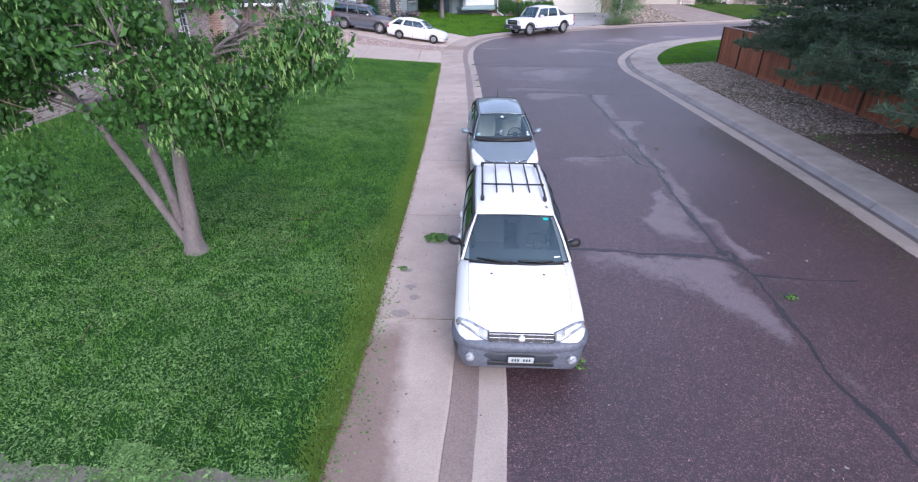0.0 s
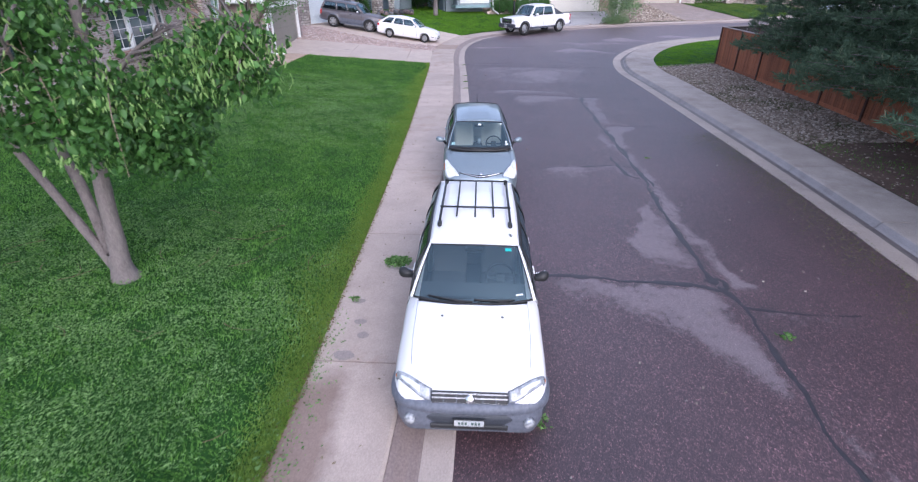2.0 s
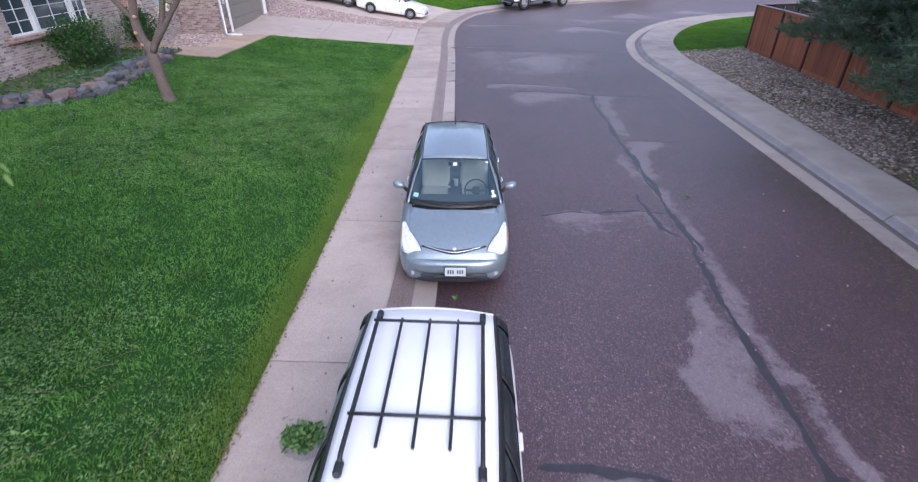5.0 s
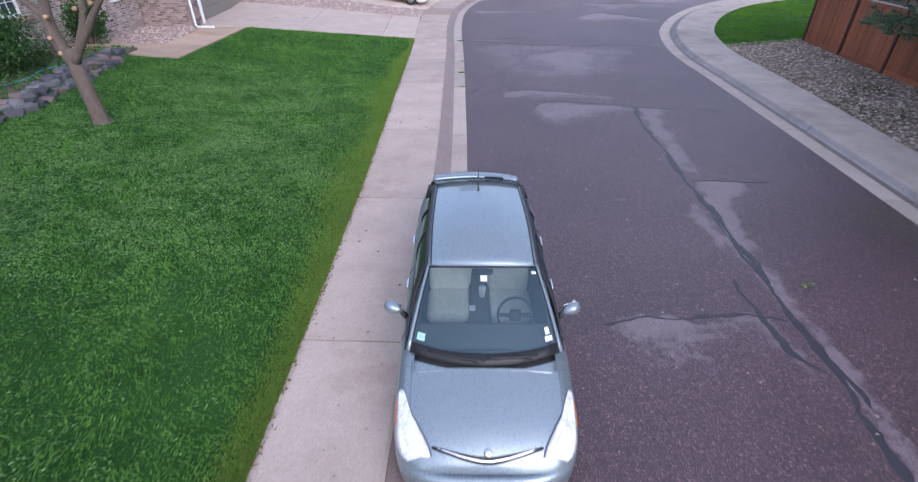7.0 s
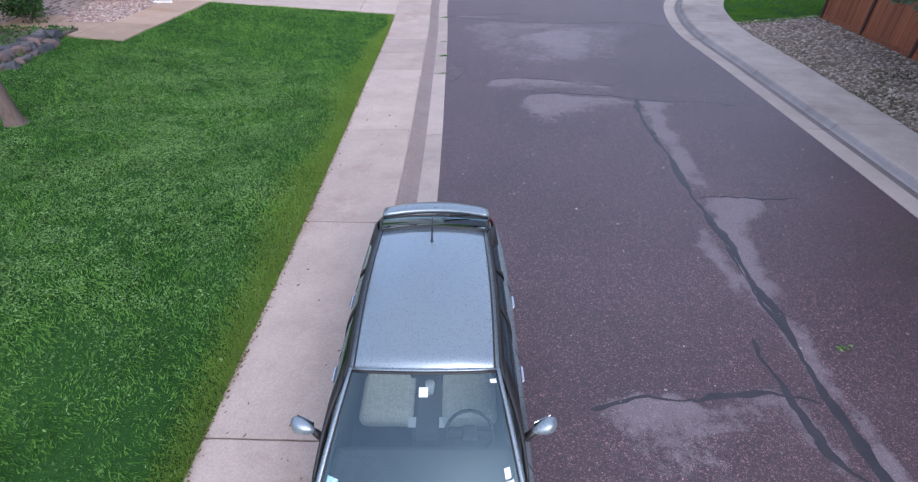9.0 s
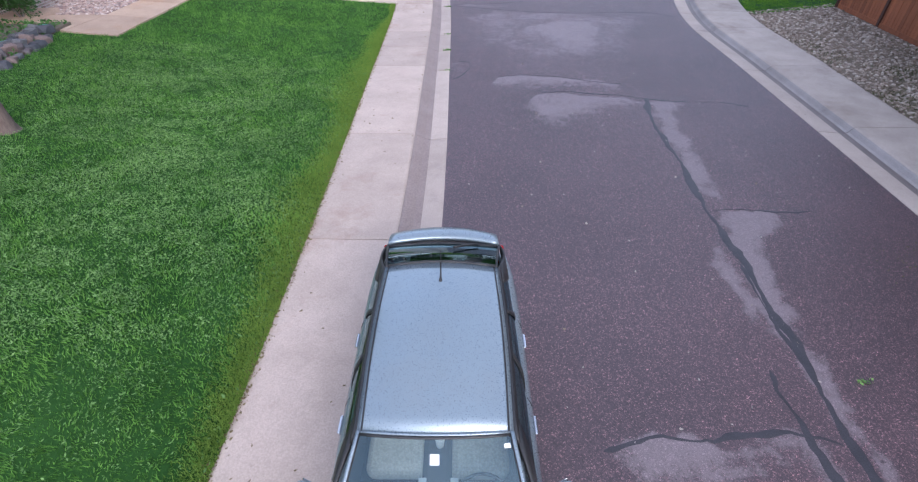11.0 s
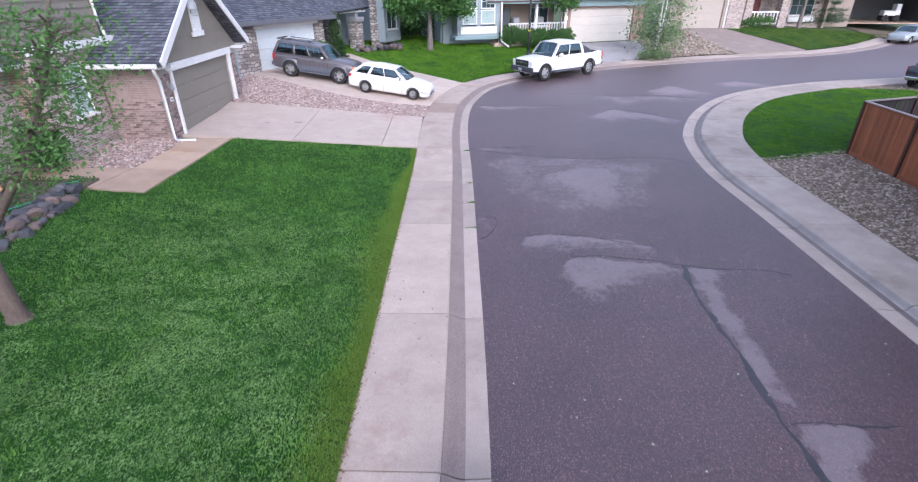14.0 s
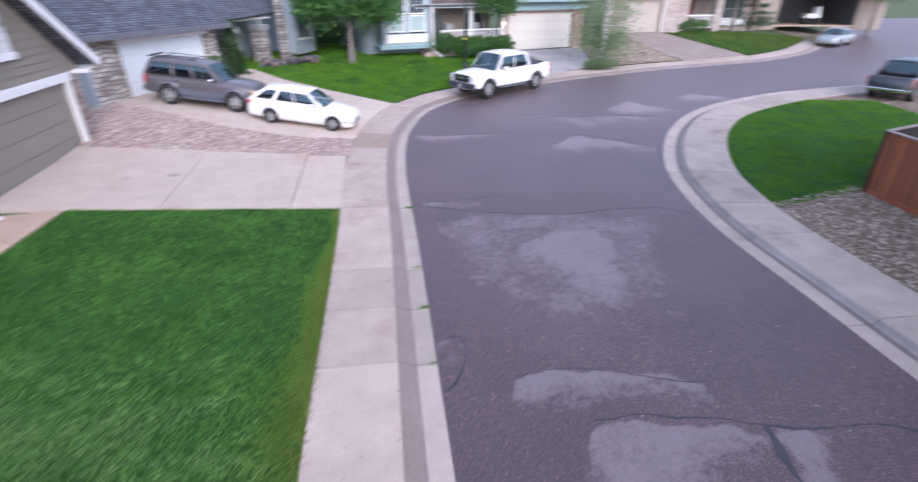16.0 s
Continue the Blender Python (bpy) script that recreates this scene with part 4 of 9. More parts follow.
def plan_patch(body, xs, y0, y1, off=0.008, sgn=1, ny=7):
    """A panel lying on the upper skin: across the car from xs[0] to xs[1], between two lines y0(x) and y1(x)."""
    hw = lambda y: 0.965 * float(np.interp(y, body.st[:, 0], body.st[:, 1]))

    def on_skin(x, y):
        x = min(x, hw(y))
        lo, hi = 0.0, 0.5
        for _ in range(22):
            mid = (lo + hi) / 2
            if body.at(y, mid)[0] < x:
                lo = mid
            else:
                hi = mid
        return body.at(y, lo, off)
    bm = bmesh.new()
    grid = []
    for x in np.linspace(xs[0], xs[1], 16):
        ax = abs(float(x))
        row = []
        for k in range(ny):
            p = on_skin(ax, y0(ax) + (y1(ax) - y0(ax)) * k / (ny - 1))
            row.append(bm.verts.new((p[0] * sgn * (1 if x >= 0 else -1), p[1], p[2])))
        grid.append(row)
    for a, b in zip(grid, grid[1:]):
        for k in range(ny - 1):
            bm.faces.new((a[k], a[k + 1], b[k + 1], b[k])).smooth = True
    g = bmesh.ops.extrude_face_region(bm, geom=list(bm.faces))
    for v in [e for e in g['geom'] if isinstance(e, bmesh.types.BMVert)]:
        v.co.z -= 0.014
    bmesh.ops.recalc_face_normals(bm, faces=bm.faces)
    return bm


def wrap_bar(half, y_front, y_side, profile, power=0.55, n=40):
    """A bumper that wraps round the nose: profile of (outwards, z) from top to bottom."""
    bm = bmesh.new()
    pts = []
    for k in range(n + 1):
        a = math.pi * (k / n - 0.5)
        c, sn = abs(math.cos(a)) ** power, math.copysign(abs(math.sin(a)) ** power, a)
        pts.append((half * sn, y_side + (y_front - y_side) * c))
    grid = []
    for k, (x, y) in enumerate(pts):
        q0, q1 = pts[max(0, k - 1)], pts[min(n, k + 1)]
        tx, ty = q1[0] - q0[0], q1[1] - q0[1]
        L = math.hypot(tx, ty) or 1
        grid.append([bm.verts.new((x + d * ty / L, y - d * tx / L, z)) for d, z in profile])
    m_ = len(profile)
    for a, b in zip(grid, grid[1:]):
        for k in range(m_):
            bm.faces.new((a[k], a[(k + 1) % m_], b[(k + 1) % m_], b[k])).smooth = k < m_ - 1
    bm.faces.new(grid[0])
    bm.faces.new(grid[-1][::-1])
    bmesh.ops.recalc_face_normals(bm, faces=bm.faces)
    return bm


def grid_mesh(fun, s_list, t_list):
    bm = bmesh.new()
    g = [[bm.verts.new(fun(s, t)) for s in s_list] for t in t_list]
    for a, b in zip(g, g[1:]):
        for k in range(len(a) - 1):
            bm.faces.new((a[k], a[k + 1], b[k + 1], b[k])).smooth = True
    return bm


def outward(bm, c=(0, 2.2, 0.7)):
    """Turn every face away from the middle of the car."""
    bm.normal_update()
    flip = [f for f in bm.faces if f.normal.dot(f.calc_center_median() - Vector(c)) < 0]
    bmesh.ops.reverse_faces(bm, faces=flip)
    return bm


def lin(a, b, n):
    return [a + (b - a) * k / n for k in range(n + 1)]


def thicken(ob, t=0.03, offset=0.0):
    md = ob.modifiers.new("thickness", 'SOLIDIFY')
    md.thickness, md.offset = t, offset
    return ob


def cut_arches(me, centres, r, hw):
    """Wheel openings cut through the body's sides."""
    ob = new("body", me)
    bm = bmesh.new()
    for y, z in centres:
        for s in (-1, 1):
            bmesh.ops.create_cone(bm, cap_ends=True, segments=28, radius1=r, radius2=r, depth=0.56, matrix=pose(s * (hw - 0.02), y, z, 0, 90, 0))
    cm = bpy.data.meshes.new("cutter")
    bm.to_mesh(cm)
    bm.free()
    co = new("cutter", cm)
    md = ob.modifiers.new("arches", 'BOOLEAN')
    md.object, md.operation, md.solver = co, 'DIFFERENCE', 'FAST'
    bpy.context.view_layer.update()
    out = bpy.data.meshes.new_from_object(ob.evaluated_get(bpy.context.evaluated_depsgraph_get()))
    bpy.data.objects.remove(ob)
    bpy.data.objects.remove(co)
    bpy.data.meshes.remove(cm)
    return out


def wheel(car, x, y, r, w=0.19, spokes=5, rim_mat=None):
    sgn = 1 if x > 0 else -1
    turn = pose(0, 0, 0, 0, 90 * sgn, 0)
    prof = [(r * 0.62, -w / 2), (r * 0.9, -w / 2), (r * 0.98, -w * 0.36), (r, -w * 0.2), (r, w * 0.2), (r * 0.98, w * 0.36), (r * 0.9, w / 2), (r * 0.66, w / 2), (r * 0.62, w * 0.3)]
    hub = part("wheel", lathe([(0, w * 0.36), (r * 0.14, w * 0.36), (r * 0.17, w * 0.3), (r * 0.17, -w * 0.2), (0, -w * 0.2)], 16, m=turn), M_rim, car)
    hub.matrix_basis = pose(x, y, r)
    part("tyre", lathe(prof, 28, m=turn), M_rubber, hub, "black rubber tyre")
    rb = lathe([(r * 0.60, w * 0.42), (r * 0.65, w * 0.40), (r * 0.65, -w * 0.4), (r * 0.60, -w * 0.4), (r * 0.58, w * 0.1), (r * 0.60, w * 0.42)], 28)
    for k in range(spokes):
        box(rb, r * 0.50, r * 0.17, 0.03, pose(0, 0, 0, 0, 0, 360 * k / spokes) @ pose(r * 0.36, 0, w * 0.30, 0, 6, 0), 0.008)
    box(rb, r * 0.7, r * 0.7, 0.02, pose(0, 0, -w * 0.1), 0.004)
    rb.transform(turn)
    part("rim", rb, rim_mat or M_rim, hub, "light alloy rim")
    return hub


def plate(car, name, x, y, z, rx=0, w=0.30, h=0.14):
    p = part(name, bbox(w, 0.012, h, bev=0.004), M_plate, car, "white licence plate with unreadable bars")
    p.matrix_basis = pose(x, y, z, rx)
    for k in (0, 1, 2, 4, 5, 6):
        part("plate_bar", bbox(w * 0.075, 0.004, h * 0.42, -w * 0.33 + k * w * 0.11, -0.008, 0, 0.001), M_bars, p)
    part("plate_frame", joined(bbox(w + 0.02, 0.016, 0.012, 0, 0, h / 2 + 0.004, 0.003), bbox(w + 0.02, 0.016, 0.012, 0, 0, -h / 2 - 0.004, 0.003),
                               bbox(0.012, 0.016, h, w / 2 + 0.004, 0, 0, 0.003), bbox(0.012, 0.016, h, -w / 2 - 0.004, 0, 0, 0.003)), M_black, p)
    return p


def cabin(car, c, body_mat):
    """Pillars, roof, panes and the inside of a car from its corner points."""
    zb, zr = c['belt'], c['roof']
    y_cowl, y_ws, y_rt, y_rb = c['cowl'], c['ws'], c['rt'], c['rb']
    wb, wbr, wt, wtr = c['wb'], c.get('wbr', c['wb']), c['wt'], c.get('wtr', c['wt'])
    zrr = c.get('roof_rear', zr)
    zbr = c.get('belt_rear', zb)
    bow = c.get('bow', 0.13)
    crown = c.get('crown', 0.05)

    def ws(s, t):
        k = 1 - s * s
        return Vector((s * (wb + (wt - wb) * t), y_cowl + (y_ws - y_cowl) * t - k * (bow + (0.05 - bow) * t), zb + (zr - zb) * t + k * (0.012 + 0.5 * crown * t) + 0.03 * math.sin(math.pi * t)))

    def rear(s, t):
        k = 1 - s * s
        return Vector((s * (wbr + (wtr - wbr) * t), y_rb + (y_rt - y_rb) * t + k * (0.07 - 0.03 * t), zbr + (zrr - zbr) * t + k * 0.5 * crown * t + c.get('rear_bulge', 0.02) * math.sin(math.pi * t)))

    def flank(sg):
        def f(s, t):
            a = Vector((sg * (wb + (wbr - wb) * s), y_cowl + (y_rb - y_cowl) * s, zb + (zbr - zb) * s))
            b = Vector((sg * (wt + (wtr - wt) * s), y_ws + (y_rt - y_ws) * s, zr + (zrr - zr) * s))
            p = a.lerp(b, t)
            p.x += sg * (0.05 * math.sin(math.pi * t) + 0.02 * math.sin(math.pi * s) + 0.0)
            p.z += 0.02 * math.sin(math.pi * s) * t
            return p
        return f

    def roof(s, t):
        a, b = ws(s, 1.0), rear(s, 1.0)
        p = a.lerp(b, t)
        p.z += (1 - s * s) * crown * 0.6 * math.sin(math.pi * t) + 0.045 * math.sin(math.pi * t) * (1 - abs(s) ** 3) + 0.02 * math.sin(math.pi * t)
        p.x += (1 if s > 0 else -1) * 0.02 * math.sin(math.pi * t) * abs(s)
        p.z += c.get('ridge', 0.0) * math.exp(-((abs(s) - 0.42) / 0.10) ** 2) * math.sin(math.pi * t)
        return p

    thicken(part("roof", grid_mesh(roof, lin(-1, 1, 24), lin(0, 1, 14)), body_mat, car), 0.03, -1)
    g0 = c.get('glass_low', 0.05)
    if not c.get('no_ws_frame'):
        bm = joined(grid_mesh(ws, lin(-1.0, -0.955, 1), lin(0, 1, 8)), grid_mesh(ws, lin(0.955, 1.0, 1), lin(0, 1, 8)), grid_mesh(ws, lin(-0.955, 0.955, 10), lin(0.985, 1, 1)))
        thicken(part("windscreen_frame", bm, body_mat, car), 0.02)
    thicken(part("windscreen_seal", joined(grid_mesh(ws, lin(-0.955, 0.955, 10), lin(0.0, g0, 1)), grid_mesh(ws, lin(-0.955, 0.955, 10), lin(0.963, 0.985, 1)),
                                           grid_mesh(ws, lin(-0.96, -0.94, 1), lin(0, 0.985, 8)), grid_mesh(ws, lin(0.94, 0.96, 1), lin(0, 0.985, 8))), M_black, car), 0.012, 0)
    wsg = part("windscreen", outward(grid_mesh(ws, lin(-0.945, 0.945, 14), lin(g0, 0.967, 10))), M_glass, car, "clear windscreen mirroring the sky")
    wsg.visible_shadow = False
    for k, (s0, t0, ww, hh, mt) in enumerate(c.get('stickers', [])):
        part("sticker", grid_mesh(lambda s, t: ws(s, t) + Vector((0, -0.006, 0.008)), lin(s0, s0 + ww, 2), lin(t0, t0 + hh, 2)), mt, wsg, "small windscreen sticker")
    r0, r1 = c.get('rear_glass', (0.12, 0.92))
    rs = c.get('rear_side', 0.86)
    thicken(part("tailgate_frame", joined(grid_mesh(rear, lin(-1, -rs, 1), lin(0, 1, 6)), grid_mesh(rear, lin(rs, 1, 1), lin(0, 1, 6)),
                                          grid_mesh(rear, lin(-rs, rs, 8), lin(0, r0, 1)), grid_mesh(rear, lin(-rs, rs, 8), lin(r1, 1, 1))), c.get('rear_mat', body_mat), car), 0.03)
    rg = part("rear_window", outward(grid_mesh(rear, lin(-rs, rs, 10), lin(r0, r1, 6))), M_tint if c.get('tint') else M_glass, car, "rear window")
    rg.visible_shadow = False
    for sg in (-1, 1):
        f = flank(sg)
        t0, t1 = c.get('side_glass', (0.1, 0.9))
        pieces, pos = [], 0.0
        for a, b in c['windows']:
            pieces.append(grid_mesh(f, lin(pos, a, 2), lin(t0, t1, 6)))
            pos = b
        pieces.append(grid_mesh(f, lin(pos, 1, 2), lin(t0, t1, 6)))
        pieces += [grid_mesh(f, lin(0, 1, 16), lin(0, t0, 2)), grid_mesh(f, lin(0, 1, 16), lin(t1, 1, 2))]
        thicken(part("side_frame", joined(*pieces), c.get('side_mat', body_mat), car), 0.025)
        for a, b in c['windows']:
            w = part("side_window", outward(grid_mesh(f, lin(a, b, 8), lin(t0, t1, 6))), c.get('side_pane', M_tint), car, "dark side window")
            w.visible_shadow = False
            part("window_trim", joined(grid_mesh(lambda s, t: f(s, t) + Vector((sg * 0.012, 0, 0)), lin(a - 0.004, b + 0.004, 8), lin(t0 - 0.02, t0 + 0.015, 1)),
                                       grid_mesh(lambda s, t: f(s, t) + Vector((sg * 0.012, 0, 0)), lin(a - 0.006, a + 0.006, 1), lin(t0, t1, 6)),
                                       grid_mesh(lambda s, t: f(s, t) + Vector((sg * 0.012, 0, 0)), lin(b - 0.006, b + 0.006, 1), lin(t0, t1, 6))), M_black, car)
    # bonnet corners behind the nose, cut to the bow of the pane, and the black scuttle below it
    body, y_open = c.get('scuttle', (None, 0))
    if body:
        foot = lambda x: max(y_open + 0.006, y_cowl - (1 - (x / wb) ** 2) * bow - 0.045)
        part("scuttle", plan_patch(body, (-wb * 0.9, wb * 0.9), lambda x: y_open - 0.012, lambda x: y_cowl + 0.01, -0.022), M_black, car, "black scuttle at the foot of the windscreen")
        part("bonnet_corner", plan_patch(body, (-wb * 0.92, wb * 0.92), lambda x: y_open - 0.004, foot, 0.0015), body_mat, car)
    # inside
    w, fl = wb - 0.05, c.get('floor', 0.32)
    y0, y1 = y_cowl + 0.02, min(y_rb, c.get('tub_end', y_rb)) - 0.05
    tub = bmesh.new()
    P = [(sx * w, y, z) for y in (y0, y1) for sx in (-1, 1) for z in (fl, zb - 0.03)]
    v = [tub.verts.new(p) for p in P]
    for q in ((0, 2, 6, 4), (0, 1, 3, 2), (4, 6, 7, 5), (0, 4, 5, 1), (2, 3, 7, 6)):
        tub.faces.new([v[i] for i in q])
    bmesh.ops.recalc_face_normals(tub, faces=tub.faces)
    bmesh.ops.reverse_faces(tub, faces=tub.faces)
    part("interior", tub, M_cabin, car, "dark cabin floor and trim")
    dash = bbox(2 * w - 0.02, 0.5, 0.3, 0, y_cowl + 0.20, zb - 0.17, 0.06, seg=2, rx=-6)
    part("dashboard", dash, M_cabin, car)
    seat_mat = c.get('seat', M_seatdark)
    for sx in (-1, 1):
        st = part("seat", bbox(0.52, 0.54, 0.18, sx * w * 0.5, y_ws + 0.33, fl + 0.25, 0.085, seg=4), seat_mat, car)
        part("backrest", bbox(0.50, 0.17, 0.64, sx * w * 0.5, y_ws + 0.68, fl + 0.55, 0.08, seg=4, rx=-16), seat_mat, st)
        part("headrest", bbox(0.26, 0.10, 0.18, sx * w * 0.5, y_ws + 0.80, fl + 0.93, 0.04, seg=2, rx=-10), seat_mat, st)
    if c.get('bench', True):
        st = part("rear_bench", bbox(2 * w - 0.16, 0.48, 0.18, 0, y_ws + 1.30, fl + 0.22, 0.05, seg=2), seat_mat, car)
        part("backrest", bbox(2 * w - 0.18, 0.14, 0.55, 0, y_ws + 1.62, fl + 0.52, 0.05, seg=2, rx=-16), seat_mat, st)
    sw = bmesh.new()
    ring = [(0.18 * math.cos(a), 0.18 * math.sin(a), 0) for a in lin(0, 2 * math.pi, 20)]
    tube(sw, ring, 0.014, 6, False)
    box(sw, 0.34, 0.04, 0.02, None, 0.006)
    box(sw, 0.12, 0.12, 0.04, None, 0.015)
    s = part("steering_wheel", sw, M_black, car)
    s.matrix_basis = pose(w * 0.5, y_cowl + 0.55, zb - 0.04, 62)
    part("inner_mirror", bbox(0.22, 0.03, 0.07, 0, y_ws + 0.02, zr - 0.10, 0.012), M_black, car)
    # wipers lie on the foot of the pane
    for x0, x1 in ((0.66, 0.02), (0.0, -0.72)):
        pts = [ws(x0 + (x1 - x0) * k / 8, c.get('wiper', 0.04) + 0.03 * (k / 8)) + Vector((0, -0.015, 0.018)) for k in range(9)]
        part("wiper", tubes((pts, 0.010), ([pts[1] + Vector((0.0, -0.03, -0.012)), pts[5]], 0.008), n=6), M_black, car)
    return ws, rear, roof


def door_mirror(car, x, y, z, mat, s=1.0):
    """A swept-back pod on a short foot, cut flat where its glass sits."""
    sg = 1 if x > 0 else -1
    bm = bmesh.new()
    bmesh.ops.create_uvsphere(bm, u_segments=18, v_segments=12, radius=1)
    for v in bm.verts:
        f = 0.5 + 0.5 * v.co.x
        squash = 0.62 + 0.38 * min(1.0, f * 1.6)
        v.co = Vector((sg * (0.115 * s * v.co.x + 0.10 * s), 0.085 * s * squash * (v.co.y if v.co.y < 0 else 0.35 * v.co.y), 0.075 * s * squash * math.copysign(abs(v.co.z) ** 0.75, v.co.z) + 0.035 * s))
    for f in bm.faces:
        f.smooth = True
    if sg < 0:
        bmesh.ops.reverse_faces(bm, faces=bm.faces)
    m1 = part("door_mirror", bm, mat, car)
    m1.matrix_basis = pose(x, y, z, 0, -8 * sg, 22 * sg)
    part("mirror_glass", bbox(0.16 * s, 0.008, 0.10 * s, sg * 0.105 * s, 0.032 * s, 0.035 * s, 0.003), M_chrome, m1)
    part("mirror_foot", tubes(([(-sg * 0.07, 0.0, -0.03), (-sg * 0.01, 0, 0.005), (sg * 0.05, 0, 0.02)], [0.034, 0.028, 0.02]), n=8), M_black, m1)
    return m1


def shut_lines(car, body, ys, u0=0.42, u1=0.93):
    """Narrow dark gaps between doors, wings and bonnet."""
    for sg in (-1, 1):
        for y in ys:
            pts = [body.at(y, u0 + (u1 - u0) * k / 8, 0.001) for k in range(9)]
            part("door_gap", tubes(([(sg * p[0], p[1], p[2]) for p in pts], 0.006), n=4), M_black, car)


def door_handles(car, body, ys, mat, u=0.56):
    for sg in (-1, 1):
        for y in ys:
            p = body.at(y, u, 0.012)
            part("door_handle", bbox(0.03, 0.17, 0.035, sg * p[0], p[1], p[2], 0.01, seg=2), mat, car)




# white wagon with grey cladding, nose towards the near end of the street
def outback(m):
    car = thing("station_wagon", "white station wagon with grey cladding and a black roof rack", "car", m)
    L, r = 4.55, 0.315
    body = Body([(0.0, 0.56, 0.30, 0.56, 0.01), (0.03, 0.64, 0.27, 0.63, 0.015), (0.08, 0.70, 0.24, 0.69, 0.02), (0.15, 0.75, 0.22, 0.745, 0.03), (0.30, 0.785, 0.22, 0.80, 0.045), (0.60, 0.80, 0.22, 0.86, 0.055),
                 (1.0, 0.80, 0.22, 0.915, 0.055), (1.40, 0.805, 0.22, 0.955, 0.05), (2.2, 0.81, 0.22, 0.97, 0.04), (3.2, 0.81, 0.22, 0.975, 0.03), (4.0, 0.80, 0.23, 0.98, 0.03), (4.35, 0.775, 0.26, 0.975, 0.02), (4.48, 0.73, 0.3, 0.95, 0.02), (4.55, 0.66, 0.34, 0.9, 0.01)])
    axles = [(0.86, r), (3.42, r)]
    me = cut_arches(body.mesh((1.20, 4.28), [M_white, M_clad], lambda p: 0.46 if p.y > 0.50 else 0.60, (0.46, 0.60)), axles, r + 0.065, 0.81)
    part("body", me, None, car, "white body over grey cladding")
    for y, z in axles:
        for sg in (-1, 1):
            wheel(car, sg * 0.70, y, r, 0.19, 6)
    cab = dict(belt=0.96, roof=1.385, cowl=1.40, ws=1.98, rt=4.12, rb=4.40, wb=0.755, wbr=0.73, wt=0.565, wtr=0.57, roof_rear=1.385, windows=[(0.035, 0.36), (0.375, 0.655), (0.675, 0.955)], glass_low=0.03,
               tint=True, side_mat=M_black, scuttle=(body, 1.20), stickers=[(0.66, 0.86, 0.13, 0.06, M_teal), (0.70, 0.10, 0.11, 0.025, M_paper)], bow=0.16)
    ws, rear, roof = cabin(car, cab, M_white)
    # lamps, grille, bumper
    for sg in (-1, 1):
        lo, hi = (lambda x: 0.050 + 0.27 * max(0.0, (x - 0.39) / 0.41) ** 1.8), (lambda x: 0.110 + 0.25 * max(0.0, (x - 0.37) / 0.43) ** 1.25)
        part("headlight_rim", plan_patch(body, (0.375, 0.80), lambda x: lo(x) - 0.008, lambda x: hi(x) + 0.006, 0.004, sg), M_clad, car, "dark headlight surround")
        part("headlight", plan_patch(body, (0.39, 0.79), lo, hi, 0.011, sg), M_headlamp, car, "slim clear wedge-shaped headlight")
        part("reflector", plan_patch(body, (0.50, 0.70), lambda x: lo(x) + 0.02, lambda x: hi(x) - 0.03, 0.014, sg), M_lampin, car)
        part("indicator", plan_patch(body, (0.755, 0.785), lambda x: lo(x) + 0.02, lambda x: hi(x) - 0.01, 0.014, sg), M_amber, car, "amber indicator")
        part("bonnet_gap", tubes(([(sg * p[0], p[1], p[2]) for p in [body.at(y, 0.265 + 0.03 * math.sin(y), 0.001) for y in lin(0.36, 1.36, 10)]], 0.0025), n=4), M_clad, car)
        fl = part("fog_lamp", lathe([(0, 0.012), (0.05, 0.008), (0.058, -0.01), (0.058, -0.04), (0, -0.04)], 18, m=pose(0, 0, 0, 90, 0, 0)), M_headlamp, car, "round fog lamp")
        fl.matrix_basis = pose(sg * 0.60, -0.018, 0.445, 0, 0, sg * 14)
        door_mirror(car, sg * 0.775, 1.84, 0.96, M_black, 0.95)
        part("tail_light", bbox(0.10, 0.06, 0.30, sg * 0.69, 4.50, 0.80, 0.02), M_red, car)
    gr = part("grille", bbox(0.76, 0.05, 0.12, 0, 0.060, 0.690, 0.012, rx=-30), M_black, car, "black slotted grille")
    for k in range(3):
        part("grille_bar", bbox(0.75, 0.02, 0.014, 0, 0.026 + 0.02 * k, 0.660 + 0.038 * k, 0.003), M_chrome, gr)
    for k in range(5):
        part("grille_bar", bbox(0.012, 0.02, 0.10, -0.26 + 0.13 * k, 0.045, 0.695, 0.003, rx=-30), M_clad, gr)
    em = part("badge", lathe([(0, 0.01), (0.035, 0.008), (0.045, 0.0), (0.045, -0.01), (0, -0.01)], 16, m=pose(0, 0, 0, 60)), M_chrome, car, "plain round badge")
    em.matrix_basis = pose(0, 0.032, 0.695)
    part("bumper", wrap_bar(0.80, -0.005, 0.46, [(-0.06, 0.668), (-0.02, 0.655), (0.012, 0.632), (0.026, 0.605), (0.026, 0.555), (0.008, 0.532), (-0.05, 0.53)]), M_clad, car, "blue-grey wrap-around front bumper")
    part("bumper_valance", wrap_bar(0.79, 0.005, 0.46, [(-0.04, 0.528), (0.014, 0.525), (0.020, 0.47), (0.008, 0.37), (-0.03, 0.31), (-0.08, 0.31)]), M_valance, car, "dark lower bumper")
    part("bumper_intake", bbox(0.78, 0.03, 0.06, 0, -0.008, 0.365, 0.01), M_black, car)
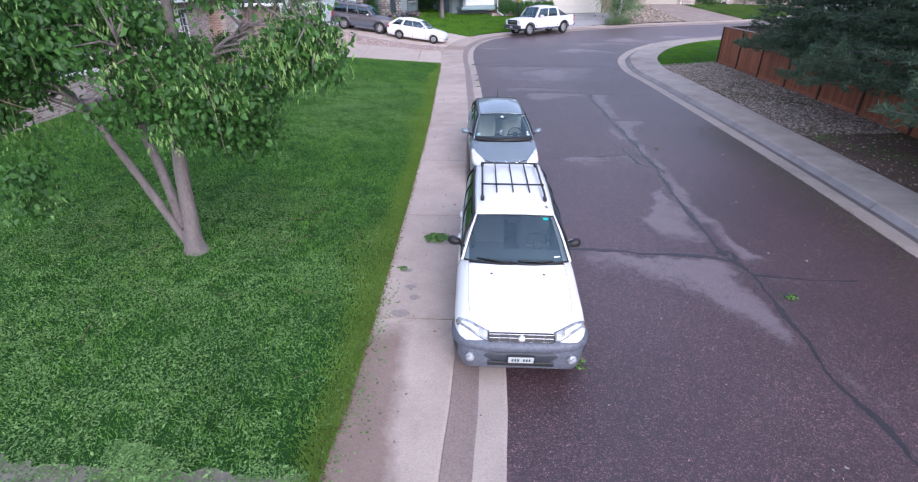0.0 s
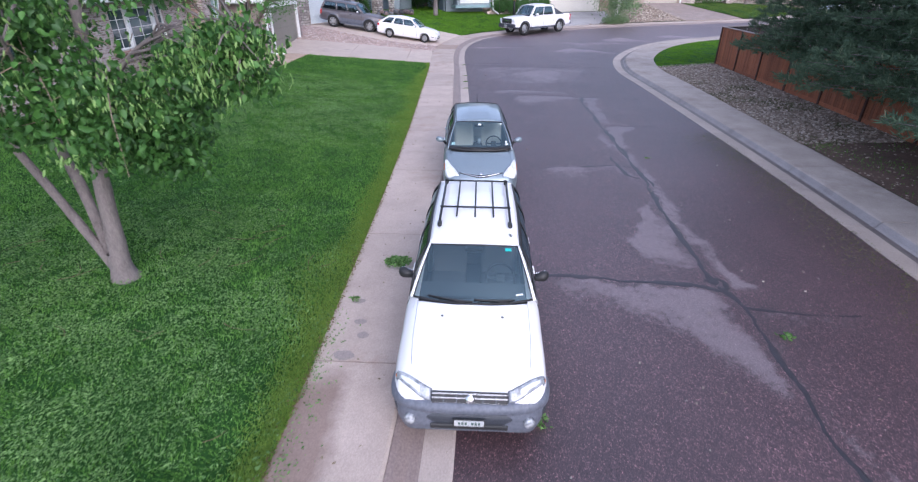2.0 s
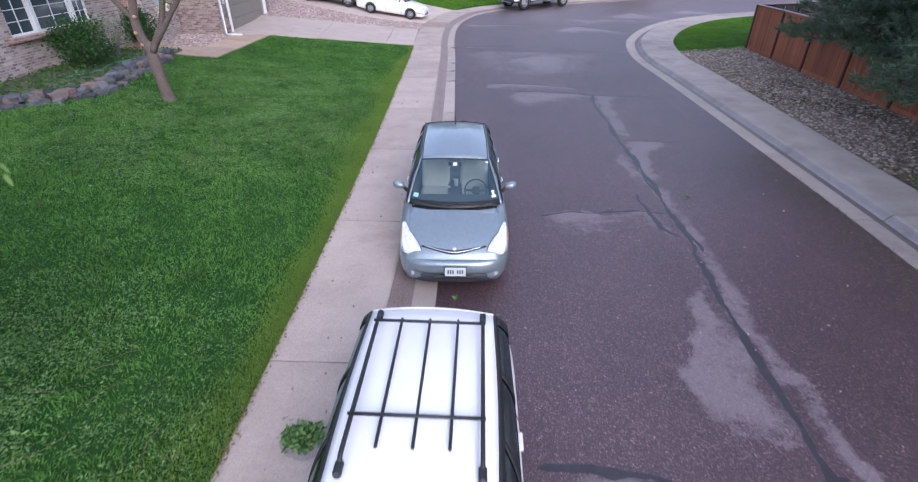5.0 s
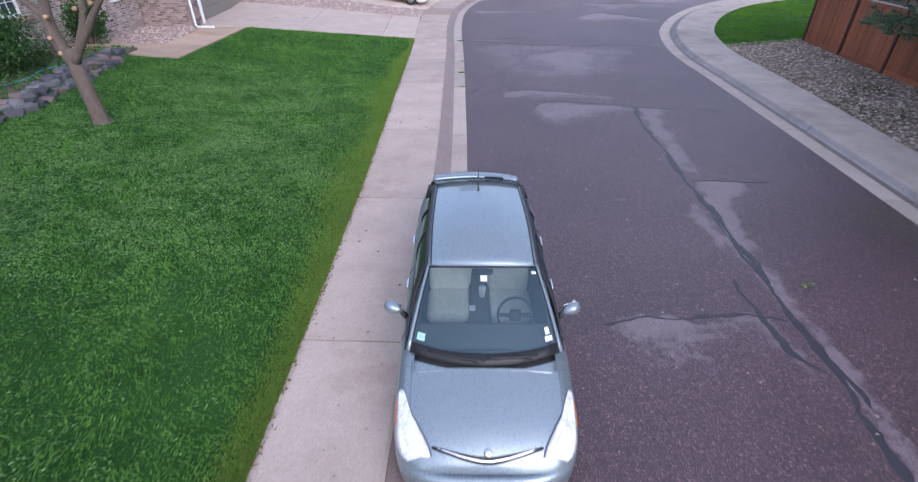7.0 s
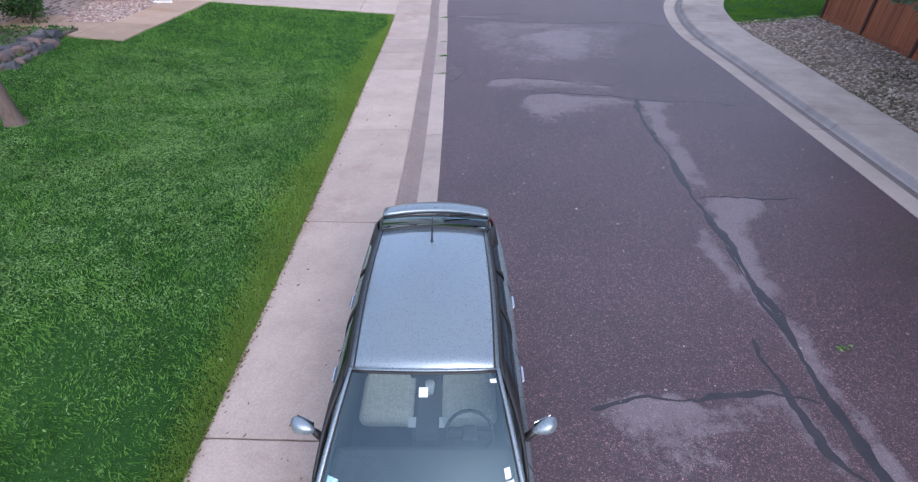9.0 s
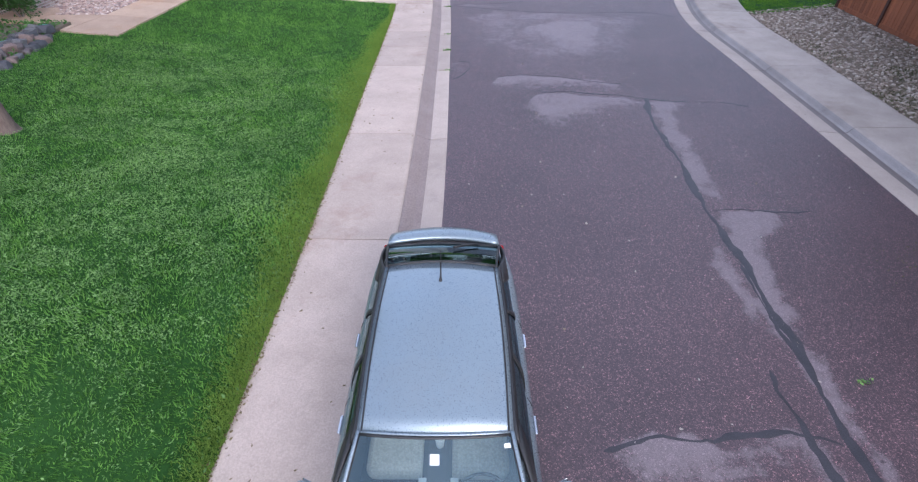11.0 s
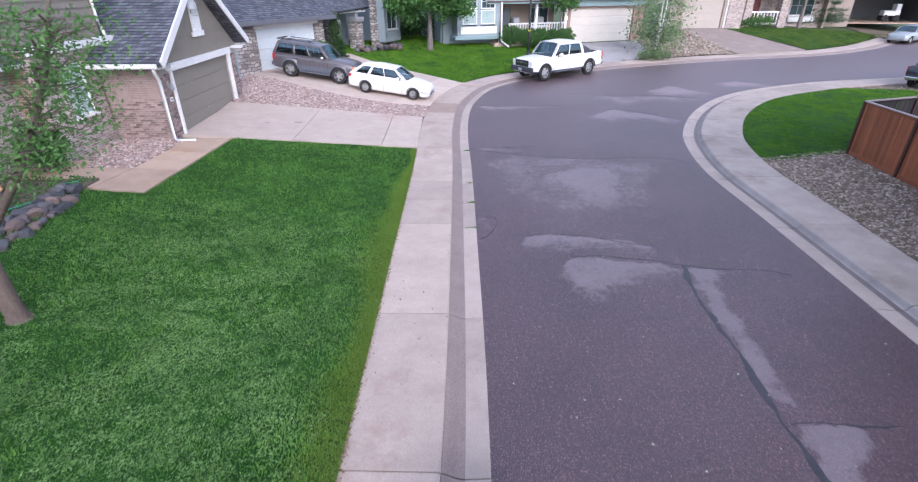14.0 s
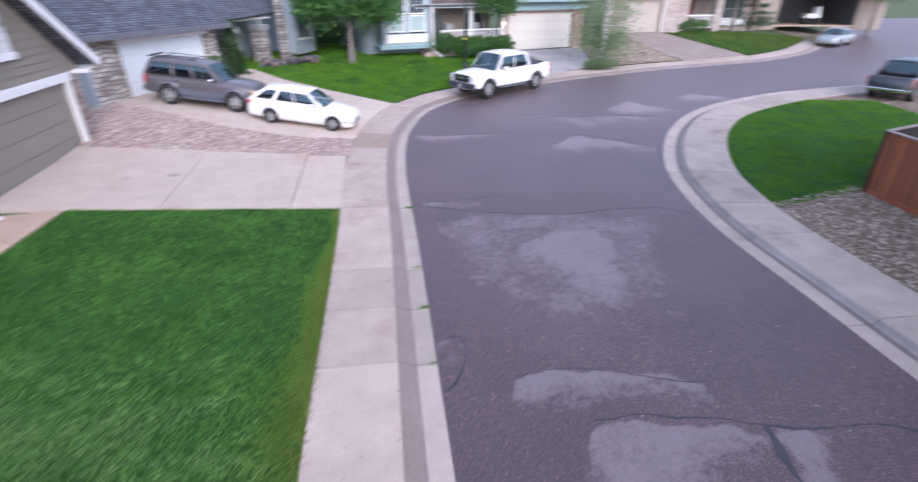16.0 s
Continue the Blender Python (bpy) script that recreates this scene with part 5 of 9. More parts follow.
    plate(car, "licence_plate", 0.0, -0.040, 0.450, 16, h=0.12)
    for sx in (-0.34, 0.34):
        part("washer_jet", bbox(0.03, 0.02, 0.015, sx, 1.02, 0.972, 0.005), M_black, car)
    # roof rack
    rails = [part("rack_rail", tubes(([(sg * 0.47, 2.42, 1.45), (sg * 0.47, 2.50, 1.50), (sg * 0.47, 3.90, 1.50), (sg * 0.47, 3.98, 1.45)], 0.017)), M_black, car, "black roof rack rail") for sg in (-1, 1)]
    rack = rails[0]
    for y in (2.80, 3.82):
        part("crossbar", tubes(([(-0.49, y, 1.535), (0.49, y, 1.535)], 0.014)), M_black, rack)
    for x in (-0.25, 0.0, 0.25):
        part("rack_slat", bbox(0.022, 1.34, 0.024, x, 3.22, 1.508, 0.006), M_black, rack)
    for sg in (-1, 1):
        for y in (2.42, 3.98):
            part("rack_foot", bbox(0.055, 0.12, 0.06, sg * 0.47, y, 1.455, 0.015), M_black, rack)
    shut_lines(car, body, (1.46, 2.50, 3.38))
    door_handles(car, body, (2.32, 3.16), M_white, 0.55)
    part("leaf_bit", bbox(0.03, 0.07, 0.012, 0.46, 2.12, 1.452, 0.004, rz=15), M_cabin, car, "scrap of leaf stuck to the roof")
    return car


# blue-grey hatchback
def hatch(m):
    car = thing("hatchback_car", "blue-grey metallic hatchback with windscreen stickers parked along the kerb", "car", m)
    r = 0.30
    body = Body([(0.0, 0.50, 0.26, 0.52, 0.015), (0.05, 0.64, 0.23, 0.60, 0.03), (0.14, 0.73, 0.20, 0.665, 0.045), (0.28, 0.785, 0.19, 0.735, 0.06), (0.50, 0.81, 0.19, 0.815, 0.065), (0.80, 0.815, 0.19, 0.90, 0.065),
                 (1.05, 0.815, 0.19, 0.955, 0.06), (1.7, 0.82, 0.19, 0.975, 0.04), (2.6, 0.82, 0.19, 0.99, 0.03), (3.5, 0.815, 0.2, 1.0, 0.03), (4.05, 0.79, 0.22, 1.01, 0.03), (4.35, 0.74, 0.25, 1.0, 0.02), (4.45, 0.68, 0.28, 0.96, 0.02), (4.50, 0.60, 0.32, 0.88, 0.01)])
    axles = [(0.86, r), (3.52, r)]
    me = cut_arches(body.mesh((0.78, 4.15), [M_bluegrey]), axles, r + 0.06, 0.82)
    part("body", me, None, car)
    for y, z in axles:
        for sg in (-1, 1):
            wheel(car, sg * 0.715, y, r, 0.18, 6)
    cab = dict(belt=0.975, belt_rear=1.02, roof=1.385, roof_rear=1.41, cowl=1.00, ws=1.80, rt=3.55, rb=4.38, wb=0.735, wbr=0.66, wt=0.565, wtr=0.555, windows=[(0.10, 0.40), (0.415, 0.655), (0.67, 0.86)], glass_low=0.10,
               rear_glass=(0.22, 0.97), rear_side=0.96, rear_mat=M_black, tint=True, side_pane=M_halftint, ridge=0.010, seat=M_seat, side_mat=M_black, scuttle=(body, 0.78), bow=0.20, crown=0.06, rear_bulge=0.05, tub_end=4.2,
               stickers=[(-0.90, 0.135, 0.11, 0.075, M_paleteal), (0.80, 0.135, 0.10, 0.05, M_paper), (0.82, 0.20, 0.06, 0.07, M_paper), (0.84, 0.88, 0.08, 0.035, M_paper), (-0.05, 0.80, 0.11, 0.07, M_paper)])
    ws, rear, roof = cabin(car, cab, M_bluegrey)
    for sg in (-1, 1):
        rows = [(0.11, 0.23, 0.42), (0.16, 0.225, 0.47), (0.24, 0.24, 0.505), (0.34, 0.265, 0.505), (0.46, 0.30, 0.495), (0.57, 0.345, 0.475), (0.66, 0.39, 0.445)]
        part("headlight", skin_patch(body, rows, 0.008, sg), M_clearlamp, car, "large swept-back headlight")
        part("headlight_rim", skin_patch(body, [(y, a - 0.008, b + 0.008) for y, a, b in rows], 0.004, sg), M_clad, car, "grey headlight surround")
        for f0, f1 in ((0.12, 0.42), (0.55, 0.85)):
            part("reflector", skin_patch(body, [(y, a + (b - a) * f0, a + (b - a) * f1) for y, a, b in rows[1:4]], 0.011, sg), M_lampin, car)
        part("indicator", skin_patch(body, [(0.40, 0.46, 0.50), (0.50, 0.455, 0.487), (0.58, 0.44, 0.472)], 0.014, sg), M_amber, car, "amber indicator")
        door_mirror(car, sg * 0.825, 1.52, 0.985, M_bluegrey, 0.92)
        part("tail_light", bbox(0.09, 0.05, 0.34, sg * 0.66, 4.42, 0.82, 0.02), M_red, car)
        part("bonnet_gap", tubes(([(sg * p[0], p[1], p[2]) for p in [body.at(y, 0.30 + 0.0 * y, 0.001) for y in lin(0.14, 0.98, 10)]], 0.0025), n=4), M_clad, car)
        part("washer_jet", bbox(0.03, 0.025, 0.016, sg * 0.24, 0.86, 0.985, 0.005), M_black, car)
        part("roof_seam", grid_mesh(lambda s, t: roof(s * sg, t) + Vector((0, 0, 0.003)), lin(0.925, 0.95, 1), lin(0, 1, 12)), M_black, car)
    smile = lambda x: 0.060 + 0.10 * (abs(x) / 0.46) ** 1.6
    gr = part("grille", plan_patch(body, (-0.46, 0.46), lambda x: smile(x) - 0.002, lambda x: smile(x) + 0.040 - 0.025 * (x / 0.46) ** 2, 0.006), M_black, car, "narrow black smile-shaped grille")
    part("grille_bar", plan_patch(body, (-0.42, 0.42), lambda x: smile(x) + 0.012, lambda x: smile(x) + 0.020, 0.012), M_chrome, gr)
    em = part("badge", lathe([(0, 0.006), (0.03, 0.005), (0.036, 0.0), (0.036, -0.01), (0, -0.01)], 20, m=pose(0, 0, 0, 35)), M_chrome, car, "plain oval chrome badge")
    em.matrix_basis = pose(0, 0.125, 0.700)
    part("bumper", wrap_bar(0.775, -0.045, 0.55, [(-0.05, 0.575), (-0.01, 0.57), (0.018, 0.545), (0.030, 0.50), (0.028, 0.42), (0.010, 0.375), (-0.05, 0.37)], 0.62), M_bluegrey, car, "rounded blue-grey front bumper")
    part("bumper_lip", wrap_bar(0.765, -0.035, 0.55, [(-0.05, 0.368), (0.0, 0.365), (0.010, 0.33), (0.004, 0.23), (-0.05, 0.22)], 0.62), M_valance, car, "dark lower air dam")
    part("lower_intake", bbox(0.62, 0.03, 0.07, 0, -0.062, 0.32, 0.02), M_black, car)
    for sg in (-1, 1):
        fl = part("fog_lamp", lathe([(0, 0.012), (0.035, 0.008), (0.042, -0.01), (0.042, -0.03), (0, -0.03)], 16, m=pose(0, 0, 0, 90, 0, 0)), M_headlamp, car, "small round fog lamp")
        fl.matrix_basis = pose(sg * 0.60, 0.035, 0.33, 0, 0, sg * 24)
    plate(car, "licence_plate", 0.02, -0.088, 0.44, -6)
    # things on the dashboard and seats, aerial, rear wiper
    for sx in (-0.10, 0.14):
        part("paper_slip", bbox(0.06, 0.10, 0.006, sx, 1.62, 0.965, 0.001, rx=-8), M_paper, car)
    part("cup", lathe([(0, 0), (0.032, 0), (0.042, 0.12), (0.04, 0.125), (0, 0.12)], 14, m=pose(0.02, 2.02, 0.80)), M_paper, car, "white drinks cup")
    part("centre_console", bbox(0.24, 0.9, 0.22, 0.0, 2.1, 0.60, 0.04), M_seatdark, car)
    part("aerial", tubes(([(0, 3.26, 1.475), (0, 3.30, 1.50), (0, 3.47, 1.70)], [0.022, 0.010, 0.003]), n=8), M_black, car, "short black roof aerial")
    sp = part("spoiler", grid_mesh(lambda s, t: Vector((s * (0.625 - 0.015 * t), 4.24 + 0.21 * t + (0.09 + 0.03 * t) * (1 - s * s), 1.165 + 0.012 * (1 - s * s) + 0.02 * math.sin(math.pi * t) - 0.03 * t)), lin(-1, 1, 16), lin(0, 1, 5)), M_bluegrey, car, "blue-grey rear spoiler")
    thicken(sp, 0.05, -1)
    pts = [rear(0.62 - 0.42 * k / 5, 0.36 + 0.5 * (k / 5) * 0.5) + Vector((0, 0.02, 0.025)) for k in range(6)]
    part("rear_wiper", tubes((pts, 0.014), n=6), M_black, car)
    shut_lines(car, body, (1.30, 2.36, 3.25))
    door_handles(car, body, (2.16, 3.06), M_chrome, 0.53)
    return car


outback(pose(2.17, 4.98, 0.0, 0.0, 0.6, -3.0))
hatch(pose(2.60, 11.26, 0.0, 0.0, 0.5, -0.6))


def simple_car(name, label, m, stations, open_y, axles, r, track, cab, mat, split=None, clad=None, wheel_w=0.2, group=""):
    car = thing(name, label, "car", m)
    body = Body(stations)
    hw = max(s[1] for s in stations)
    me = cut_arches(body.mesh(open_y, [mat] + ([clad] if clad else []), split), axles, r + 0.07, hw)
    part("body", me, None, car)
    for y, z in axles:
        for sg in (-1, 1):
            wheel(car, sg * track, y, r, wheel_w, 6)
    surf = cabin(car, cab, mat)
    return car, body, surf


def suv(m):
    st = [(0.0, 0.66, 0.42, 0.80, 0.02), (0.05, 0.76, 0.40, 0.95, 0.03), (0.15, 0.80, 0.40, 1.02, 0.04), (0.5, 0.84, 0.38, 1.08, 0.05), (1.2, 0.85, 0.36, 1.13, 0.05), (2.2, 0.85, 0.36, 1.13, 0.03), (3.4, 0.85, 0.38, 1.13, 0.03), (4.2, 0.83, 0.42, 1.13, 0.02), (4.42, 0.79, 0.46, 1.10, 0.02), (4.48, 0.74, 0.5, 1.05, 0.01)]
    r = 0.41
    axles = [(0.82, r), (3.50, r)]
    cab = dict(belt=1.12, roof=1.70, cowl=1.28, ws=1.85, rt=4.20, rb=4.44, wb=0.79, wt=0.64, windows=[(0.06, 0.33), (0.36, 0.60), (0.64, 0.95)], tint=True, floor=0.55, side_glass=(0.08, 0.86))
    car, body, (ws, rear, roof) = simple_car("sport_utility_vehicle", "grey-brown metallic sport utility vehicle with roof rails on the sloping driveway", m, st, (1.25, 4.35), axles, r, 0.74, cab, M_taupe, lambda p: 0.62, M_clad, 0.25)
    for sg in (-1, 1):
        part("headlight", bbox(0.30, 0.06, 0.16, sg * 0.60, 0.03, 0.86, 0.02), M_lampin, car, "rectangular headlight")
        part("indicator", bbox(0.08, 0.10, 0.14, sg * 0.775, 0.07, 0.86, 0.02), M_amber, car)
        part("tail_light", bbox(0.06, 0.12, 0.30, sg * 0.80, 4.40, 0.95, 0.02), M_red, car)
        door_mirror(car, sg * 0.86, 1.62, 1.15, M_chrome, 1.1)
        part("side_step", bbox(0.12, 1.7, 0.05, sg * 0.88, 2.1, 0.38, 0.02), M_clad, car, "grey side step")
        part("roof_rail", tubes(([(sg * 0.55, 2.3, 1.78), (sg * 0.55, 2.36, 1.83), (sg * 0.55, 4.0, 1.83), (sg * 0.55, 4.06, 1.78)], 0.018), n=6), M_black, car)
        for y in (0.82, 3.50):
            ring = [(sg * 0.845, y + 0.47 * math.cos(a), r + 0.47 * math.sin(a)) for a in lin(0.1, math.pi - 0.1, 14)]
            part("arch_flare", tubes((ring, 0.035), n=6), M_clad, car, "grey wheel-arch flare")
    part("grille", bbox(0.86, 0.05, 0.15, 0, 0.02, 0.87, 0.02), M_black, car)
    for k in range(3):
        part("grille_bar", bbox(0.8, 0.02, 0.012, 0, -0.01, 0.83 + 0.045 * k, 0.003), M_chrome, car)
    part("front_bumper", bbox(1.6, 0.16, 0.22, 0, 0.02, 0.58, 0.05, seg=2), M_clad, car)
    part("rear_bumper", bbox(1.6, 0.14, 0.2, 0, 4.48, 0.58, 0.05, seg=2), M_clad, car)
    for y in (2.6, 3.7):
        part("crossbar", tubes(([(-0.56, y, 1.84), (0.56, y, 1.84)], 0.016), n=6), M_black, car)
    part("rear_deflector", bbox(1.1, 0.12, 0.03, 0, 4.26, 1.80, 0.01, rx=12), M_black, car, "dark air deflector at the roof's rear")
    plate(car, "licence_plate", 0, -0.075, 0.58)
    shut_lines(car, body, (1.42, 2.40, 3.25))
    door_handles(car, body, (2.20, 3.10), M_black, 0.55)
    return car


def small_wagon(m):
    st = [(0.0, 0.52, 0.26, 0.52, 0.02), (0.05, 0.66, 0.22, 0.60, 0.03), (0.15, 0.76, 0.2, 0.68, 0.05), (0.5, 0.82, 0.19, 0.78, 0.06), (1.2, 0.835, 0.19, 0.88, 0.05), (2.2, 0.84, 0.19, 0.91, 0.03), (3.2, 0.83, 0.2, 0.93, 0.03), (3.9, 0.80, 0.23, 0.94, 0.02), (4.2, 0.75, 0.26, 0.9, 0.02), (4.28, 0.66, 0.3, 0.8, 0.01)]
    r = 0.29
    axles = [(0.80, r), (3.32, r)]
    cab = dict(belt=0.90, roof=1.33, cowl=1.22, ws=1.85, rt=3.55, rb=4.16, wb=0.775, wbr=0.70, wt=0.58, wtr=0.56, windows=[(0.06, 0.36), (0.375, 0.64), (0.70, 0.93)], tint=True, side_glass=(0.1, 0.88))
    car, body, (ws, rear, roof) = simple_car("small_station_wagon", "small white station wagon parked at the foot of the driveway", m, st, (1.2, 4.05), axles, r, 0.735, cab, M_white)
    for sg in (-1, 1):
        part("headlight", skin_patch(body, [(0.06, 0.20, 0.36), (0.10, 0.21, 0.42), (0.15, 0.24, 0.46), (0.20, 0.32, 0.48)], 0.01, sg), M_lampin, car)
        part("tail_light", bbox(0.10, 0.16, 0.16, sg * 0.74, 4.15, 0.78, 0.03), M_red, car, "red tail light")
        door_mirror(car, sg * 0.83, 1.55, 0.92, M_white, 0.9)
        part("indicator", bbox(0.015, 0.05, 0.03, sg * 0.84, 1.28, 0.62, 0.004), M_amber, car)
        part("bumper_strip", tubes(([(sg * p[0], p[1], p[2]) for p in [body.at(y, 0.72, 0.006) for y in lin(0.03, 0.40, 6)]], 0.015), n=6), M_black, car)
    part("aerial", tubes(([(-0.55, 1.9, 1.36), (-0.60, 2.5, 1.75)], 0.006), n=5), M_black, car)
    part("lower_intake", bbox(0.8, 0.03, 0.08, 0, -0.003, 0.34, 0.02), M_black, car)
    plate(car, "licence_plate", 0, -0.03, 0.42)
    shut_lines(car, body, (1.38, 2.34, 3.1))
    door_handles(car, body, (2.2, 3.0), M_white, 0.55)
    return car


def pickup(m, name, label, mat, clad, bed_open=True):
    st = [(0.0, 0.78, 0.46, 0.86, 0.02), (0.06, 0.88, 0.44, 1.00, 0.03), (0.2, 0.94, 0.42, 1.08, 0.05), (0.6, 0.97, 0.40, 1.13, 0.06), (1.4, 0.98, 0.38, 1.18, 0.05), (2.4, 0.98, 0.38, 1.20, 0.02), (3.6, 0.98, 0.38, 1.22, 0.01), (4.6, 0.98, 0.42, 1.24, 0.01), (5.5, 0.96, 0.46, 1.24, 0.01), (5.58, 0.93, 0.5, 1.2, 0.01)]
    r = 0.43
    axles = [(0.98, r), (4.50, r)]
    cab = dict(belt=1.19, roof=1.84, cowl=1.48, ws=2.02, rt=3.78, rb=4.02, wb=0.92, wt=0.78, windows=[(0.06, 0.47), (0.50, 0.90)], floor=0.6, tint=True, tub_end=4.05, side_glass=(0.08, 0.86), rear_glass=(0.2, 0.9))
    car, body, _ = simple_car(name, label, m, st, (1.46, 5.46), axles, r, 0.84, cab, mat, (lambda p: 0.62 if p.y < 1.0 else 0.5) if clad else None, clad, 0.28)
    bm = bmesh.new()
    v = [bm.verts.new(p) for p in [(sx * 0.86, y, z) for y in (4.14, 5.46) for sx in (-1, 1) for z in (0.75, 1.22)]]
    for q in ((0, 2, 6, 4), (0, 1, 3, 2), (4, 6, 7, 5), (0, 4, 5, 1), (2, 3, 7, 6)):
        bm.faces.new([v[i] for i in q])
    part("load_bed", bm, M_black, car, "dark cargo bed")
    for sg in (-1, 1):
        part("sail_panel", raw("sail_panel", [(sg * 0.93, 4.02, 1.22), (sg * 0.93, 4.85, 1.23), (sg * 0.76, 3.72, 1.78), (sg * 0.86, 4.02, 1.22), (sg * 0.86, 4.85, 1.23), (sg * 0.70, 3.72, 1.78)], [(0, 1, 2), (5, 4, 3), (0, 3, 4, 1), (1, 4, 5, 2), (2, 5, 3, 0)]), clad or mat, car)
        part("headlight", bbox(0.28, 0.08, 0.22, sg * 0.74, 0.04, 0.96, 0.03), M_lampin, car, "stacked headlight")
        part("tail_light", bbox(0.10, 0.10, 0.42, sg * 0.93, 5.53, 0.98, 0.02), M_red, car, "red tail light")
        door_mirror(car, sg * 0.98, 1.95, 1.22, mat, 1.3)
        part("side_step", bbox(0.10, 2.0, 0.05, sg * 0.98, 2.7, 0.42, 0.02), M_clad, car)
        for yy in (0.98, 4.50):
            ring = [(sg * 0.97, yy + 0.48 * math.cos(a), r + 0.48 * math.sin(a)) for a in lin(0.05, math.pi - 0.05, 14)]
            part("arch_flare", tubes((ring, 0.03), n=6), clad or mat, car)
    part("grille", bbox(1.16, 0.06, 0.32, 0, -0.005, 0.93, 0.02), M_black, car)
    part("grille_bar", bbox(1.1, 0.03, 0.035, 0, -0.025, 0.95, 0.01), M_chrome, car)
    part("badge", bbox(0.22, 0.02, 0.08, 0, -0.045, 0.95, 0.01), M_chrome, car, "plain badge")
    part("front_bumper", bbox(1.9, 0.22, 0.26, 0, 0.0, 0.62, 0.07, seg=2), clad or M_clad, car, "grey front bumper")
    part("rear_bumper", bbox(1.86, 0.2, 0.18, 0, 5.60, 0.60, 0.05, seg=2), M_chrome if not clad else clad, car)
    part("sunroof", bbox(0.6, 0.42, 0.012, 0, 2.72, 1.92, 0.004), M_black, car)
    plate(car, "licence_plate", 0, -0.125, 0.62)
    shut_lines(car, body, (1.62, 2.78, 3.78))
    door_handles(car, body, (2.6, 3.6), mat, 0.55)
    return car




def park(fw, rw, front_overhang, track, near):
    """Pose for a car from its near-side front and rear wheel contacts; near: +1 when that side is the car's +x."""
    f, r_ = Vector(fw), Vector(rw)
    d = (r_ - f)
    d.normalize()
    xx = d.cross(Vector((0, 0, 1))).normalized()
    zz = xx.cross(d)
    o = f - d * front_overhang - xx * (track * near)
    m = Matrix((xx, d, zz)).transposed().to_4x4()
    m.translation = o
    return m


small_wagon(park((0.02, 38.45, 0.455), (-2.47, 38.95, 0.75), 0.80, 0.735, -1))
suv(park((-3.97, 40.0, 1.0), (-6.58, 40.42, 1.31), 0.82, 0.74, -1))
pickup(park((7.58, 44.25, 0.40), (10.73, 46.22, 0.45), 0.98, 0.84, 1) @ Matrix.Diagonal((1.05, 1.05, 1.12, 1)), "pickup_truck", "white crew-cab pickup with grey bumpers parked at the curved kerb", M_white, M_valance)
pickup(park((31.4, 43.5, 0.42), (28.5, 41.8, 0.42), 0.98, 0.84, 1), "dark_pickup_truck", "dark slate pickup seen from its tailgate beyond the fence", M_darkpaint, None)
st = [(0.0, 0.6, 0.3, 0.62, 0.02), (0.15, 0.78, 0.26, 0.74, 0.04), (0.6, 0.86, 0.24, 0.84, 0.05), (1.3, 0.88, 0.24, 0.93, 0.05), (2.4, 0.88, 0.24, 0.95, 0.03), (3.6, 0.88, 0.26, 0.97, 0.03), (4.4, 0.84, 0.3, 0.96, 0.03), (4.7, 0.74, 0.34, 0.85, 0.01)]
simple_car("parked_sedan", "pale silver-green sedan parked far down the side street", pose(42.2, 60.6, 0.80, 0, 0, -62), st, (1.3, 4.1), [(0.85, 0.31), (3.6, 0.31)], 0.31, 0.76,
           dict(belt=0.93, roof=1.40, cowl=1.32, ws=1.95, rt=3.2, rb=3.95, wb=0.80, wt=0.62, windows=[(0.06, 0.42), (0.45, 0.86)], tint=True), M_paleblue)


# ---- houses ----
M_brick = brick_mat("pinkish_brick", (0.215, 0.140, 0.125), (0.56, 0.47, 0.435), (0.48, 0.45, 0.43), 0.21, 0.075, 0.012)
M_redbrick = brick_mat("red_brick", (0.30, 0.15, 0.11), (0.40, 0.24, 0.19), (0.45, 0.40, 0.37), 0.21, 0.075, 0.012)
M_stone = brick_mat("grey_ledge_stone", (0.22, 0.19, 0.18), (0.56, 0.53, 0.51), (0.15, 0.135, 0.13), 0.40, 0.17, 0.022, relief=1.0, warp=0.28)
M_shingle = brick_mat("slate_grey_shingle", (0.060, 0.068, 0.092), (0.165, 0.178, 0.22), (0.03, 0.033, 0.042), 0.20, 0.0846, 0.010, 0.9)
M_shingle_b = brick_mat("brown_shingle", (0.12, 0.085, 0.08), (0.17, 0.125, 0.115), (0.06, 0.05, 0.05), 0.30, 0.14, 0.008, 0.9)
M_trim = surface("white_trim", (0.72, 0.72, 0.73), (0.82, 0.82, 0.82), 2, 40, 0.5, 0.05)
M_taupe_side = surface("taupe_siding", (0.20, 0.18, 0.15), (0.25, 0.225, 0.19), 1.2, 50, 0.7, 0.12, vary=0.06)
M_taupe_door = surface("taupe_door", (0.215, 0.195, 0.165), (0.25, 0.23, 0.20), 1.0, 50, 0.55, 0.08)
M_blue_side = surface("blue_grey_siding", (0.28, 0.34, 0.37), (0.34, 0.40, 0.43), 1.2, 50, 0.7, 0.1, vary=0.06)
M_pale_door = surface("pale_blue_door", (0.60, 0.66, 0.70), (0.68, 0.73, 0.77), 0.9, 40, 0.5, 0.05)
M_cream_door = surface("cream_door", (0.58, 0.545, 0.49), (0.66, 0.62, 0.565), 0.9, 40, 0.5, 0.05)
M_tan = surface("tan_siding", (0.31, 0.25, 0.21), (0.38, 0.315, 0.27), 1.0, 40, 0.7, 0.1, vary=0.05)
